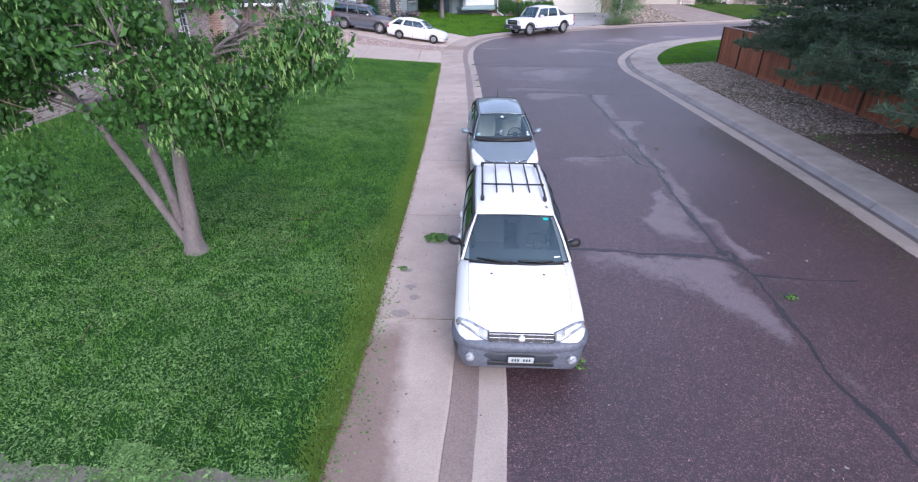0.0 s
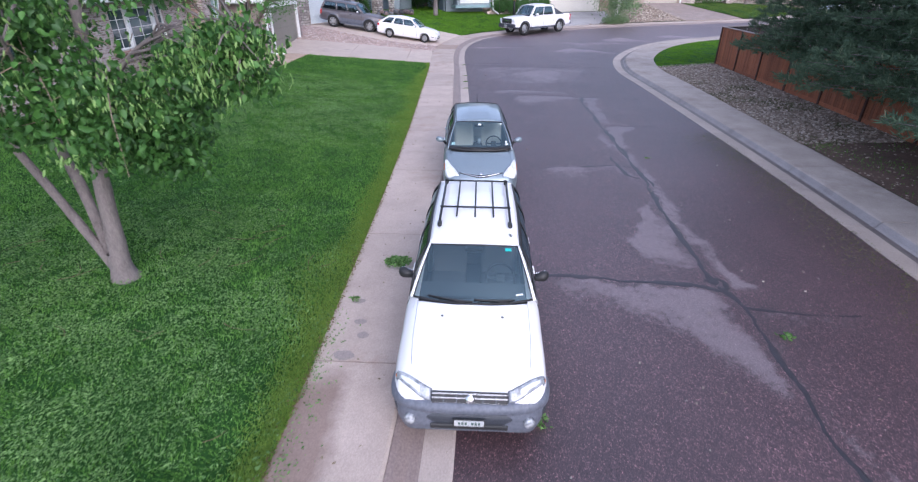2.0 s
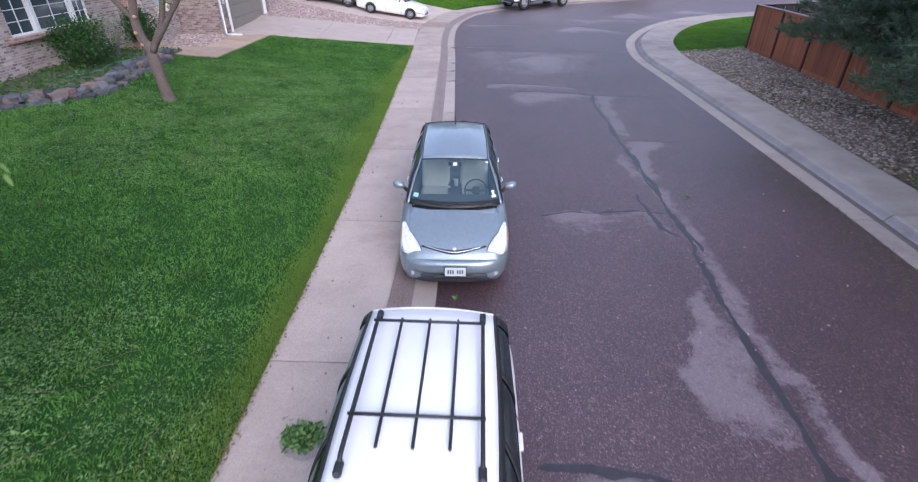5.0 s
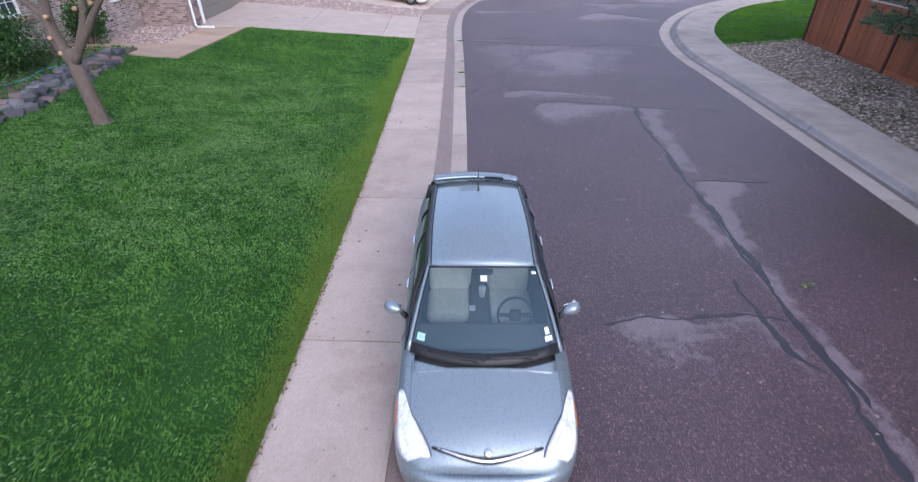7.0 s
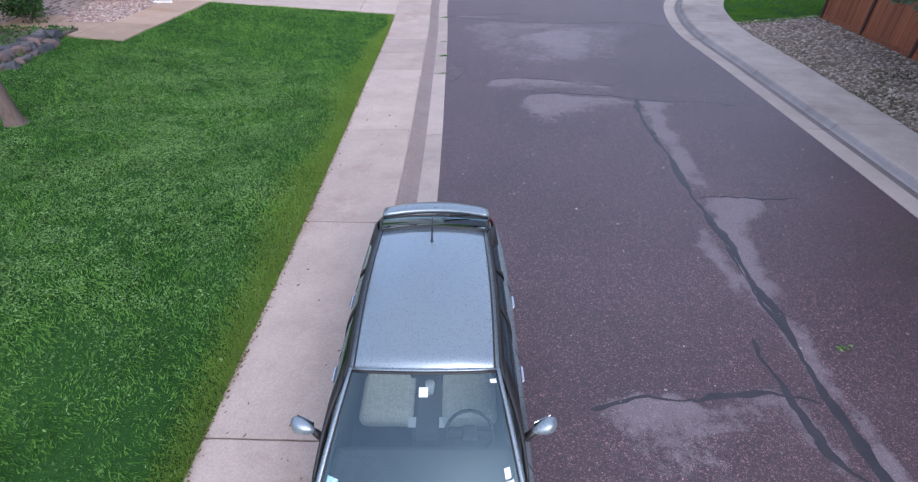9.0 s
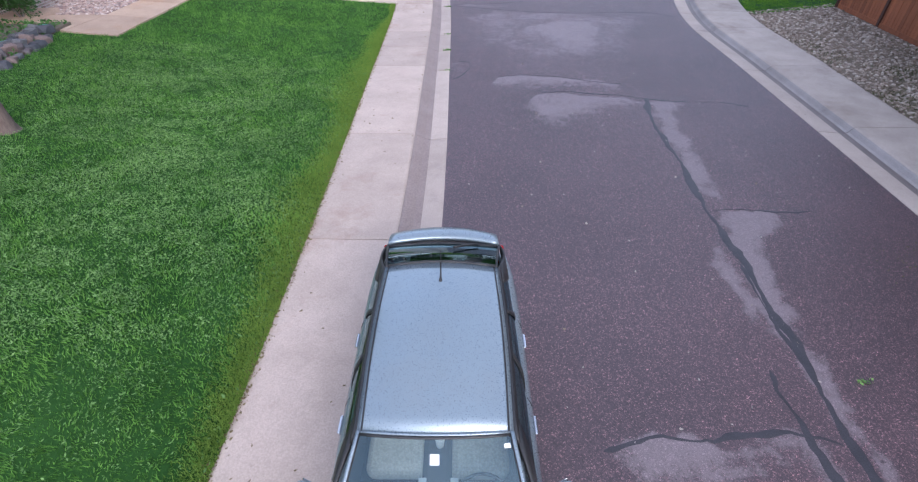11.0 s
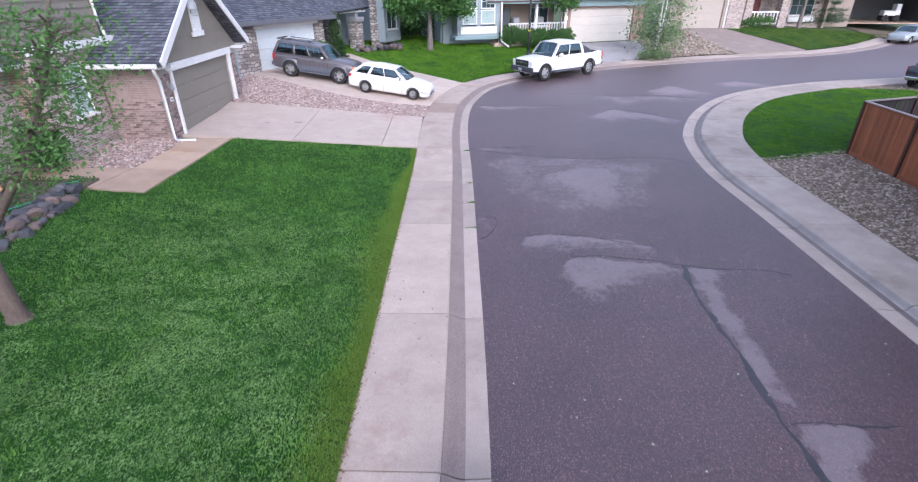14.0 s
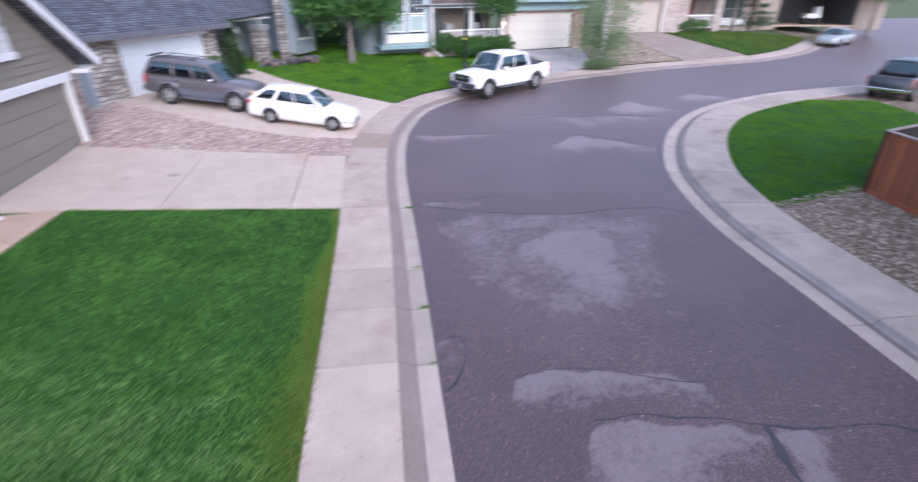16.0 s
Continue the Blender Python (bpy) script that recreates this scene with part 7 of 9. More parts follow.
def blue_house():
    h = thing("blue_grey_house", "blue-grey two-storey house with white-framed bay and cream garage door", "house", pose(11.45, 55.74, 0.0, 0, 0, 19.5))
    Z = 1.42
    wall(h, "garage_front", -0.5, 7.0, Z - 0.4, 4.6, M_redbrick, 0, 0.35, [(0.0, 6.0, Z - 0.4, 3.95)], "brick piers beside the garage door")
    garage_door(h, 0.0, 6.0, Z - 0.02, 3.95, M_cream_door, 0.18, 4)
    part("door_header", bbox(7.6, 0.2, 0.5, 3.2, -0.1, 4.35, 0.01), M_teal_trim, h, "teal header board")
    part("eave_gutter", bbox(8.4, 0.16, 0.18, 3.2, -0.55, 4.72, 0.02), M_teal_trim, h)
    part("roof_slope", roof_plane((-1.2, -0.6, 4.7), (7.7, -0.6, 4.7), (6.0, 5.0, 7.4), (-1.2, 5.0, 7.4)), M_shingle_b, h)
    side_wall(h, "garage_side", 7.0, 0.35, 7, Z - 0.3, 4.7, M_redbrick)
    # porch
    wall(h, "porch_wall", -6.6, -0.5, Z - 0.3, 4.6, M_tan, 1.8, 0.25, [(-5.6, -4.4, Z + 0.1, 4.0), (-2.6, -1.0, 2.6, 4.0)])
    part("front_door", bbox(1.2, 0.06, 2.6, -5.0, 1.9, Z + 1.35, 0.01), M_doorgrey, h, "grey-green front door")
    window(h, -2.6, -1.0, 2.6, 4.0, 1.82, 2, 1)
    part("brick_dado", bbox(4.0, 0.15, 1.0, -2.6, 1.75, Z + 0.5, 0.01), M_redbrick, h)
    part("roof_slope", roof_plane((-7.4, -0.5, 4.55), (-0.4, -0.5, 4.55), (-0.4, 5, 7.2), (-7.4, 5, 7.2)), M_shingle_b, h)
    part("porch_beam", bbox(7.0, 0.2, 0.26, -3.9, -0.35, 4.5, 0.01), M_teal_trim, h)
    for x in (-6.3, -3.2, -0.6):
        part("porch_post", bbox(0.2, 0.2, 3.0, x, -0.2, Z + 1.5, 0.01), M_trim if x != -6.3 else M_redbrick, h)
    part("porch_floor", bbox(6.4, 2.2, 0.3, -3.5, 0.75, Z + 0.1, 0.02), M_drive, h)
    rl = part("porch_railing", joined(bbox(5.0, 0.09, 0.1, -3.0, -0.2, Z + 1.55, 0.01), bbox(5.0, 0.07, 0.08, -3.0, -0.2, Z + 0.5, 0.01)), M_trim, h, "white porch railing")
    for k in range(22):
        part("baluster", bbox(0.07, 0.05, 1.0, -5.4 + 4.8 * k / 21, -0.2, Z + 1.02, 0.006), M_trim, rl)
    for x in (-4.4, -2.3):
        part("porch_chair", bbox(0.6, 0.5, 0.5, x, 0.9, Z + 1.7, 0.08), M_galv, h, "pale cushion on a porch chair")
    part("porch_lamp", lathe([(0, 0.12), (0.06, 0.09), (0.08, 0.0), (0.06, -0.1), (0, -0.12)], 12, m=pose(-0.6, -0.36, 3.3)), M_glow, h, "lit porch lamp")
    # two-storey part with the bay window
    wall(h, "main_wall", -10.4, -6.6, Z - 0.3, 8.0, M_blue_side, 0.9, 0.3, [(-9.2, -7.0, 2.4, 7.2)], "blue-grey siding wall")
    b = -9.6
    part("bay_box", joined(bbox(3.4, 1.1, 0.7, b + 1.6, 0.2, 2.55, 0.02), bbox(3.4, 1.1, 0.5, b + 1.6, 0.2, 5.35, 0.02), bbox(0.4, 1.1, 5.0, b + 0.1, 0.2, 5.0, 0.01), bbox(0.4, 1.1, 5.0, b + 3.1, 0.2, 5.0, 0.01), bbox(0.3, 1.1, 5.0, b + 1.6, 0.2, 5.0, 0.01)), M_blue_side, h, "blue-grey box bay")
    part("bay_panel", bbox(2.9, 0.06, 0.5, b + 1.6, -0.38, 2.62, 0.01), M_trim, h, "white panel under the bay window")
    part("bay_foot", bbox(3.8, 1.3, 0.25, b + 1.6, 0.2, 2.1, 0.02), M_teal_trim, h)
    for x in (b + 0.3, b + 1.75):
        for z0, z1 in ((3.0, 4.0), (4.05, 5.05), (5.65, 6.9)):
            window(h, x, x + 1.15, z0, z1, -0.36, 3 if z0 > 4 else 1, 2 if z0 > 4 else 1, sill=False, fw=0.08, pane=M_pane if z0 > 4 else M_curtain)
    part("roof_slope", roof_plane((-11.0, 0.3, 8.0), (-6.0, 0.3, 8.0), (-6.0, 5.5, 10.8), (-11.0, 5.5, 10.8)), M_shingle_b, h)
    side_wall(h, "main_side", -6.6, 1.2, 6, 4.5, 8, M_blue_side)
    side_wall(h, "main_far_side", -10.4, 1.2, 9, 1, 8, M_blue_side)
    downpipe(h, [(-6.3, -0.6, 4.5), (-6.2, -0.5, Z + 0.4), (-5.9, -1.2, Z + 0.05)], 0.07)
    return h


def tan_house():
    h = thing("tan_house", "tan house with brick pier, pale garage door and white porch railing", "house", pose(23.2, 62.9, 0.0, 0, 0, 8))
    Z = 1.93
    wall(h, "garage_front", -1.2, 6.2, Z - 0.4, 5.2, M_tan, 0, 0.3, [(0.2, 4.2, Z - 0.4, 4.5)])
    garage_door(h, 0.2, 4.2, Z - 0.02, 4.5, M_tan_door, 0.15, 4)
    part("downpipe", bbox(0.14, 0.12, 3.2, 4.5, -0.06, Z + 1.5, 0.02), M_trim, h, "white downpipe")
    part("brick_pier", bbox(1.6, 0.2, 3.2, 5.4, -0.08, Z + 1.5, 0.01), M_brick, h)
    part("roof_slope", roof_plane((-1.8, -0.6, 5.1), (7, -0.6, 5.1), (7, 5.0, 7.9), (-1.8, 5.0, 7.9)), M_shingle_b, h)
    wall(h, "porch_wall", 6.2, 17.0, Z - 0.3, 5.0, M_brick, 2.5, 0.3, [(8.4, 9.8, Z, 4.6), (13.2, 15.8, 2.8, 4.6)])
    part("front_door", bbox(1.4, 0.06, 2.7, 9.1, 2.6, Z + 1.3, 0.01), plain("maroon_door", (0.16, 0.04, 0.04), 0.5), h, "maroon front door")
    window(h, 13.2, 15.8, 2.8, 4.6, 2.5, 3, 2)
    part("window_box", bbox(2.9, 0.3, 0.5, 14.5, 2.35, 2.45, 0.02), M_trim, h)
    for x in (7.2, 11.0):
        part("porch_column", bbox(0.8, 0.8, 3.2, x, 0.9, Z + 1.5, 0.02), M_brick, h)
    rl = part("porch_railing", joined(bbox(3.4, 0.1, 0.12, 9.1, 0.7, Z + 1.3, 0.01), bbox(3.4, 0.08, 0.1, 9.1, 0.7, Z + 0.25, 0.01)), M_trim, h, "white porch railing")
    for k in range(9):
        part("baluster", bbox(0.09, 0.06, 1.0, 7.7 + 2.8 * k / 8, 0.7, Z + 0.8, 0.006), M_trim, rl)
    part("roof_slope", roof_plane((6.2, -0.2, 5.1), (17.6, -0.2, 5.1), (17.6, 6, 8.1), (6.2, 6, 8.1)), M_shingle_b, h)
    part("end_wall", bbox(0.3, 8, 4, 17.0, 6, 3.6, 0.004), M_tan, h)
    return h


def open_garage_house():
    h = thing("house_with_open_garage", "tan house with its dark double garage standing open", "house", pose(43.5, 69.0, 0.0, 0, 0, -6))
    Z = 2.0
    wall(h, "garage_front", -3.0, 11.5, Z - 0.4, 6.0, M_tan, 0, 0.3, [(0.0, 8.6, Z - 0.4, 5.0)])
    wall(h, "garage_inside", -0.2, 9.0, Z - 0.2, 5.6, M_cabin, 6.0, 0.2)
    for x in (-0.2, 8.9):
        side_wall(h, "garage_side", x, 0.3, 6.0, Z - 0.2, 5.6, M_cabin, 0.2)
    part("garage_ceiling", bbox(9.4, 6.2, 0.15, 4.3, 3.1, 5.5, 0.004), M_cabin, h)
    part("garage_floor", bbox(9.4, 6.2, 0.1, 4.3, 3.1, Z - 0.05, 0.004), M_path, h)
    part("roof_slope", roof_plane((-3.6, -0.7, 5.9), (12, -0.7, 5.9), (12, 6, 8.8), (-3.6, 6, 8.8)), M_shingle_b, h)
    return h


brick_house()
stone_house()
blue_house()
tan_house()
open_garage_house()

# white cart inside the open garage
cart = thing("utility_cart", "white cart with wheels standing in the open garage", "cart", pose(48.9, 70.6, 1.97, 0, 0, -10))
part("cart_body", bbox(1.6, 0.9, 0.5, 0, 0, 0.85, 0.08, seg=2), M_trim, cart)
part("cart_hood", bbox(0.5, 0.8, 0.9, 0.5, 0, 1.3, 0.06), M_trim, cart)
for x, y in itertools.product((-0.55, 0.55), (-0.4, 0.4)):
    w_ = part("wheel", lathe([(0, 0.06), (0.2, 0.06), (0.34, 0.05), (0.34, -0.05), (0.2, -0.06), (0, -0.06)], 16, m=pose(x, y, 0.36, 90)), M_rubber, cart)


# ---- board fence ----
M_cedar = surface("red_stained_cedar", (0.16, 0.047, 0.020), (0.40, 0.140, 0.058), 1.6, 18, 0.7, 0.4, 0.006, vary=0.28, stretch=(6, 6, 0.7))
M_postwood = surface("dark_stained_post", (0.040, 0.016, 0.012), (0.085, 0.034, 0.022), 1.6, 18, 0.7, 0.4)
M_cap = surface("weathered_cap_rail", (0.30, 0.24, 0.22), (0.42, 0.35, 0.32), 2, 30, 0.8, 0.3)


def fence(line, label, wood):
    f = thing("board_fence", label, "fence")
    pm = {}
    for a, b in zip(line, line[1:]):
        L = math.dist(a, b)
        ang = math.degrees(math.atan2(b[1] - a[1], b[0] - a[0]))
        za = ground_z(*a)
        zt = za + 1.88
        h = 1.80
        n = int(L / 0.142)
        for k in range(n):
            w = L / n
            if (round(w, 3)) not in pm:
                bm = bmesh.new()
                box(bm, w - 0.006, 0.02, h, pose(0, 0, h / 2), 0.004)
                me = bpy.data.meshes.new("picket")
                bm.to_mesh(me)
                bm.free()
                me.materials.append(wood)
                pm[round(w, 3)] = me
            s = (k + 0.5) / n
            p = new("picket", pm[round(w, 3)])
            p.parent = f
            p.matrix_basis = pose(a[0] + (b[0] - a[0]) * s, a[1] + (b[1] - a[1]) * s, za + 0.05 + random.uniform(-0.008, 0.008), random.uniform(-0.5, 0.5), random.uniform(-0.4, 0.4), ang + random.uniform(-1, 1))
        cx, cy = (a[0] + b[0]) / 2, (a[1] + b[1]) / 2
        part("cap_rail", bbox(L, 0.13, 0.035, cx, cy, zt, 0.006, rz=ang), M_cap, f, "weathered grey cap rail")
        part("base_board", bbox(L, 0.045, 0.14, cx, cy, za + 0.08, 0.006, rz=ang), wood, f)
        part("top_trim", bbox(L, 0.05, 0.09, cx, cy, zt - 0.065, 0.006, rz=ang), wood, f)
        part("post", bbox(0.10, 0.12, 1.86, a[0], a[1], za + 0.95, 0.008, rz=ang), M_postwood, f, "darker fence post")
    return f


fence(FENCE_LINE, "red-stained cedar board fence with a grey cap rail along the verge", M_cedar)
# weathered boards with the yard side's shade mixed into their dark colour
M_oldwood_shade = surface("weathered_wood_in_shade", (0.030, 0.024, 0.026), (0.075, 0.060, 0.060), 1.6, 18, 0.85, 0.4, 0.006, vary=0.3, stretch=(6, 6, 0.7))
fence(FENCE_N, "weathered board fence turning the corner beside the lawn, shade put into its dark colour", M_oldwood_shade)

fence([(-5.6, 57.0), (-3.2, 57.6), (-0.8, 58.2), (1.6, 58.8), (3.6, 59.2)], "dark brown yard fence in the shade between two houses", M_oldwood_shade)


# ---- plants ----
M_bark = surface("grey_bark", (0.14, 0.118, 0.113), (0.30, 0.258, 0.248), 3, 25, 0.9, 1.0, 0.03, stretch=(3, 3, 0.6))
M_bark2 = surface("pinkish_bark", (0.095, 0.07, 0.06), (0.19, 0.145, 0.125), 3, 25, 0.9, 1.0, 0.02, stretch=(3, 3, 0.6))
M_cutwood = plain("fresh_cut_wood", (0.42, 0.27, 0.16), 0.8)
M_birchbark = surface("birch_bark", (0.50, 0.47, 0.44), (0.72, 0.70, 0.67), 6, 40, 0.8, 0.3)
M_leaf = leaf_mat("maple_leaf", (0.016, 0.060, 0.012), (0.098, 0.232, 0.044), 0.22)
M_leaf_pale = leaf_mat("pale_young_leaf", (0.18, 0.33, 0.08), (0.40, 0.58, 0.20))
M_leaf_dark = leaf_mat("dark_leaf", (0.022, 0.065, 0.018), (0.06, 0.14, 0.03))
M_leaf_far = leaf_mat("far_leaf", (0.05, 0.13, 0.034), (0.14, 0.29, 0.072))
M_birch_leaf = leaf_mat("birch_leaf", (0.10, 0.17, 0.075), (0.27, 0.37, 0.18))
M_needle = leaf_mat("pine_needle", (0.055, 0.100, 0.058), (0.165, 0.240, 0.140), 0.3, 0.6)
M_needle_tip = leaf_mat("pine_candle", (0.16, 0.20, 0.12), (0.30, 0.33, 0.21), 0.1, 0.6)
M_litter = leaf_mat("torn_leaf", (0.022, 0.080, 0.014), (0.285, 0.460, 0.155), 0.15, 0.8, 0.15)
M_blade = leaf_mat("grass_blade", (0.030, 0.105, 0.016), (0.200, 0.395, 0.075), 0.25, 0.8, 0.12)


def norm(v):
    return v / np.maximum(np.linalg.norm(v, axis=-1, keepdims=True), 1e-9)


def leaves(name, P, D, size, rng, width=0.75, fold=0.35, heart=True):
    """Many folded leaves as one mesh: places P, directions of growth D and lengths."""
    n = len(P)
    D = norm(D)
    R = norm(rng.normal(size=(n, 3)))
    S = norm(np.cross(D, R))
    N = np.cross(S, D)
    L = np.asarray(size).reshape(-1, 1) * np.ones((n, 1))
    W = L * width * 0.5
    b = P
    l1 = P + D * L * 0.25 + S * W + N * W * fold
    l2 = P + D * L * 0.62 + S * W * 0.8 + N * W * fold * 0.8
    tip = P + D * L - N * L * 0.08
    r2 = P + D * L * 0.62 - S * W * 0.8 + N * W * fold * 0.8
    r1 = P + D * L * 0.25 - S * W + N * W * fold
    V = np.stack([b, l1, l2, tip, r2, r1], 1).reshape(-1, 3)
    me = bpy.data.meshes.new(name)
    i = np.arange(n) * 6
    F = np.concatenate([np.stack([i, i + 1, i + 2, i + 3], 1), np.stack([i, i + 3, i + 4, i + 5], 1)])
    me.vertices.add(len(V))
    me.vertices.foreach_set("co", V.ravel())
    me.loops.add(F.size)
    me.loops.foreach_set("vertex_index", F.ravel().astype(np.int32))
    me.polygons.add(len(F))
    me.polygons.foreach_set("loop_start", (np.arange(len(F)) * 4).astype(np.int32))
    me.update(calc_edges=True)
    return me


def slivers(name, P, D, length, width, rng, bend=0.0):
    """Many narrow three-cornered blades or needles as one mesh."""
    n = len(P)
    D = norm(D)
    S = norm(np.cross(D, norm(rng.normal(size=(n, 3)))))
    L = np.asarray(length).reshape(-1, 1) * np.ones((n, 1))
    W = np.asarray(width).reshape(-1, 1) * np.ones((n, 1)) * 0.5
    V = np.stack([P - S * W, P + S * W, P + D * L], 1).reshape(-1, 3)
    me = bpy.data.meshes.new(name)
    F = np.arange(3 * n).reshape(-1, 3)
    me.vertices.add(len(V))
    me.vertices.foreach_set("co", V.ravel())
    me.loops.add(F.size)
    me.loops.foreach_set("vertex_index", F.ravel().astype(np.int32))
    me.polygons.add(n)
    me.polygons.foreach_set("loop_start", (np.arange(n) * 3).astype(np.int32))
    me.update(calc_edges=True)
    return me


def clump_points(rng, blobs, k):
    """Clump centres in a union of ellipsoids (cx, cy, cz, rx, ry, rz, share)."""
    out = []
    for cx, cy, cz, rx, ry, rz, share in blobs:
        m_ = int(k * share)
        v = norm(rng.normal(size=(m_, 3))) * (rng.random((m_, 1)) ** 0.42)
        out.append(v * (rx, ry, rz) + (cx, cy, cz))
    return np.concatenate(out)


def crown_of(tree, name, blobs, k, per, spread, size, mat, rng, width=0.75, droop=0.5, pale=None, limbs=None, twig_mat=None, twig_r=0.012):
    C = clump_points(rng, blobs, k)
    idx = np.repeat(np.arange(len(C)), per)
    P = C[idx] + rng.normal(size=(len(idx), 3)) * spread * (1, 1, 0.7)
    D = rng.normal(size=(len(idx), 3)) + (0, 0, -droop)
    sz = size * rng.uniform(0.55, 1.15, len(idx))
    pick_pale = np.zeros(len(idx), bool)
    if pale:
        tips = rng.random(len(C)) < pale[1]
        pick_pale = tips[idx] & (rng.random(len(idx)) < 0.65)
        part("young_leaves", leaves("young_leaves", P[pick_pale], D[pick_pale] + (0, 0, -droop * 2.0), sz[pick_pale] * 0.85, rng, width * 0.45), pale[0], tree, "pale drooping young leaves and seeds")
    part(name, leaves(name, P[~pick_pale], D[~pick_pale], sz[~pick_pale], rng, width), mat, tree)
    if limbs is not None:
        bm = bmesh.new()
        L = np.array(limbs)
        for c in C[:: max(1, len(C) // 90)]:
            j = int(np.argmin(((L - c) ** 2).sum(1) + (L[:, 2] > c[2]) * 1.5))
            a = L[j]
            if np.linalg.norm(a - c) > 1.0:
                continue
            mid = (a + c) / 2 + rng.normal(size=3) * 0.12 + (0, 0, 0.1)
            tube(bm, [tuple(a), tuple(mid), tuple(c)], [twig_r * 1.6, twig_r, twig_r * 0.4], 5, False)
        tagged(part("twig_mass", bm, twig_mat or M_bark, tree, "thin twigs"), kind="stuff")
    return C


def limb(tree, name, pts, r0, r1, mat, n=10):
    line = smooth_line(pts, 0.18)
    rad = np.linspace(r0, r1, len(line))
    bm = bmesh.new()
    wob = [noise.noise(Vector((p[0] * 3, p[1] * 3, p[2] * 3))) for p in line]
    tube(bm, [tuple(p) for p in line], [float(r * (1 + 0.10 * w)) for r, w in zip(rad, wob)], n)
    part(name, bm, mat, tree)
    return line


# leafy tree on the lawn
rng = np.random.default_rng(11)
t1 = thing("leafy_tree", "broad-leaved tree with three grey stems and hail-torn drooping leaves", "tree")
gz = ground_z(-2.95, 7.9)
l1 = limb(t1, "trunk", [(-2.93, 7.86, gz - 0.05), (-2.92, 7.9, gz + 0.45), (-2.88, 7.95, 1.6), (-2.80, 8.0, 2.4), (-2.6, 8.1, 3.4), (-2.5, 8.2, 5.2), (-2.45, 8.2, 6.6)], 0.13, 0.03, M_bark, 14)
l2 = limb(t1, "limb", [(-3.05, 7.95, gz + 0.05), (-3.14, 8.0, 1.0), (-3.27, 8.1, 1.75), (-3.42, 8.15, 2.6), (-3.5, 8.35, 4.6), (-3.7, 8.5, 6.0)], 0.085, 0.03, M_bark)
l3 = limb(t1, "limb", [(-3.05, 7.9, gz + 0.12), (-3.35, 7.95, 1.15), (-3.72, 8.0, 1.95), (-4.1, 8.0, 2.75), (-4.8, 8.0, 3.8), (-5.3, 8.0, 5.0)], 0.075, 0.02, M_bark)
l4 = limb(t1, "limb", [(-2.7, 8.0, 2.6), (-2.0, 7.9, 3.45), (-1.3, 7.8, 3.85), (-0.75, 7.75, 3.95), (-0.35, 7.72, 3.85)], 0.04, 0.010, M_bark, 7)
l5 = limb(t1, "limb", [(-3.2, 8.05, 2.6), (-2.9, 7.4, 3.4), (-2.6, 6.9, 4.0)], 0.04, 0.012, M_bark, 7)
l6 = limb(t1, "limb", [(-3.9, 8.0, 2.5), (-4.3, 7.6, 3.3), (-4.7, 7.3, 3.5), (-5.0, 7.1, 3.1)], 0.03, 0.010, M_bark, 7)
flare = lathe([(0.215, 0.0), (0.20, 0.04), (0.172, 0.10), (0.150, 0.20), (0.138, 0.34), (0.128, 0.48)], 22)
for v in flare.verts:
    q_ = 1 + (0.16 * noise.noise(Vector((v.co.x * 9, v.co.y * 9, 1.0))) + 0.05) * max(0.0, 1 - v.co.z / 0.45)
    v.co = Vector((v.co.x * q_ - 2.935, v.co.y * q_ + 7.87, v.co.z + gz - 0.05))
part("root_flare", flare, M_bark, t1)
limbs = np.concatenate([l1[8:], l2[8:], l3[8:], l4, l5, l6])
crown_of(t1, "crown", [(-2.45, 7.45, 2.95, 0.95, 0.8, 0.75, 0.17), (-1.55, 7.6, 2.85, 0.55, 0.7, 0.75, 0.11), (-3.2, 7.5, 3.75, 1.0, 0.9, 0.5, 0.12), (-2.8, 7.9, 5.0, 2.3, 2.0, 1.5, 0.28), (-4.7, 7.5, 3.65, 1.0, 1.0, 0.75, 0.19), (-4.0, 7.6, 4.1, 1.3, 1.0, 0.7, 0.16), (-4.85, 7.3, 2.95, 0.75, 0.6, 0.45, 0.09), (-4.55, 7.2, 2.05, 0.28, 0.4, 0.62, 0.035)], 270, 74, 0.16, 0.108, M_leaf, rng, 0.64, 1.4, (M_leaf_pale, 0.30), limbs)
crown_of(t1, "branch_leaves", [(-0.72, 7.7, 3.55, 0.66, 0.5, 0.46, 1.0)], 54, 46, 0.15, 0.12, M_leaf, rng, 0.6, 1.2, (M_leaf_pale, 0.85), l4)
# bare hanging twigs stripped by the hail
strip_t = bmesh.new()
for k in range(46):
    x_, y_, z_ = rng.uniform(-5.6, -1.6), rng.uniform(6.9, 7.9), rng.uniform(2.8, 3.9)
    dx, dy = rng.normal() * 0.25, rng.normal() * 0.15
    tube(strip_t, [(x_, y_, z_), (x_ + dx, y_ + dy, z_ - 0.15), (x_ + dx * 1.5, y_ + dy * 1.5, z_ - rng.uniform(0.35, 0.75))], [0.006, 0.004, 0.002], 4, False)
tagged(part("bare_twig_mass", strip_t, surface("pale_twig", (0.20, 0.14, 0.10), (0.34, 0.26, 0.20), 3, 30, 0.9, 0.2), t1, "thin bare twigs"), kind="stuff")

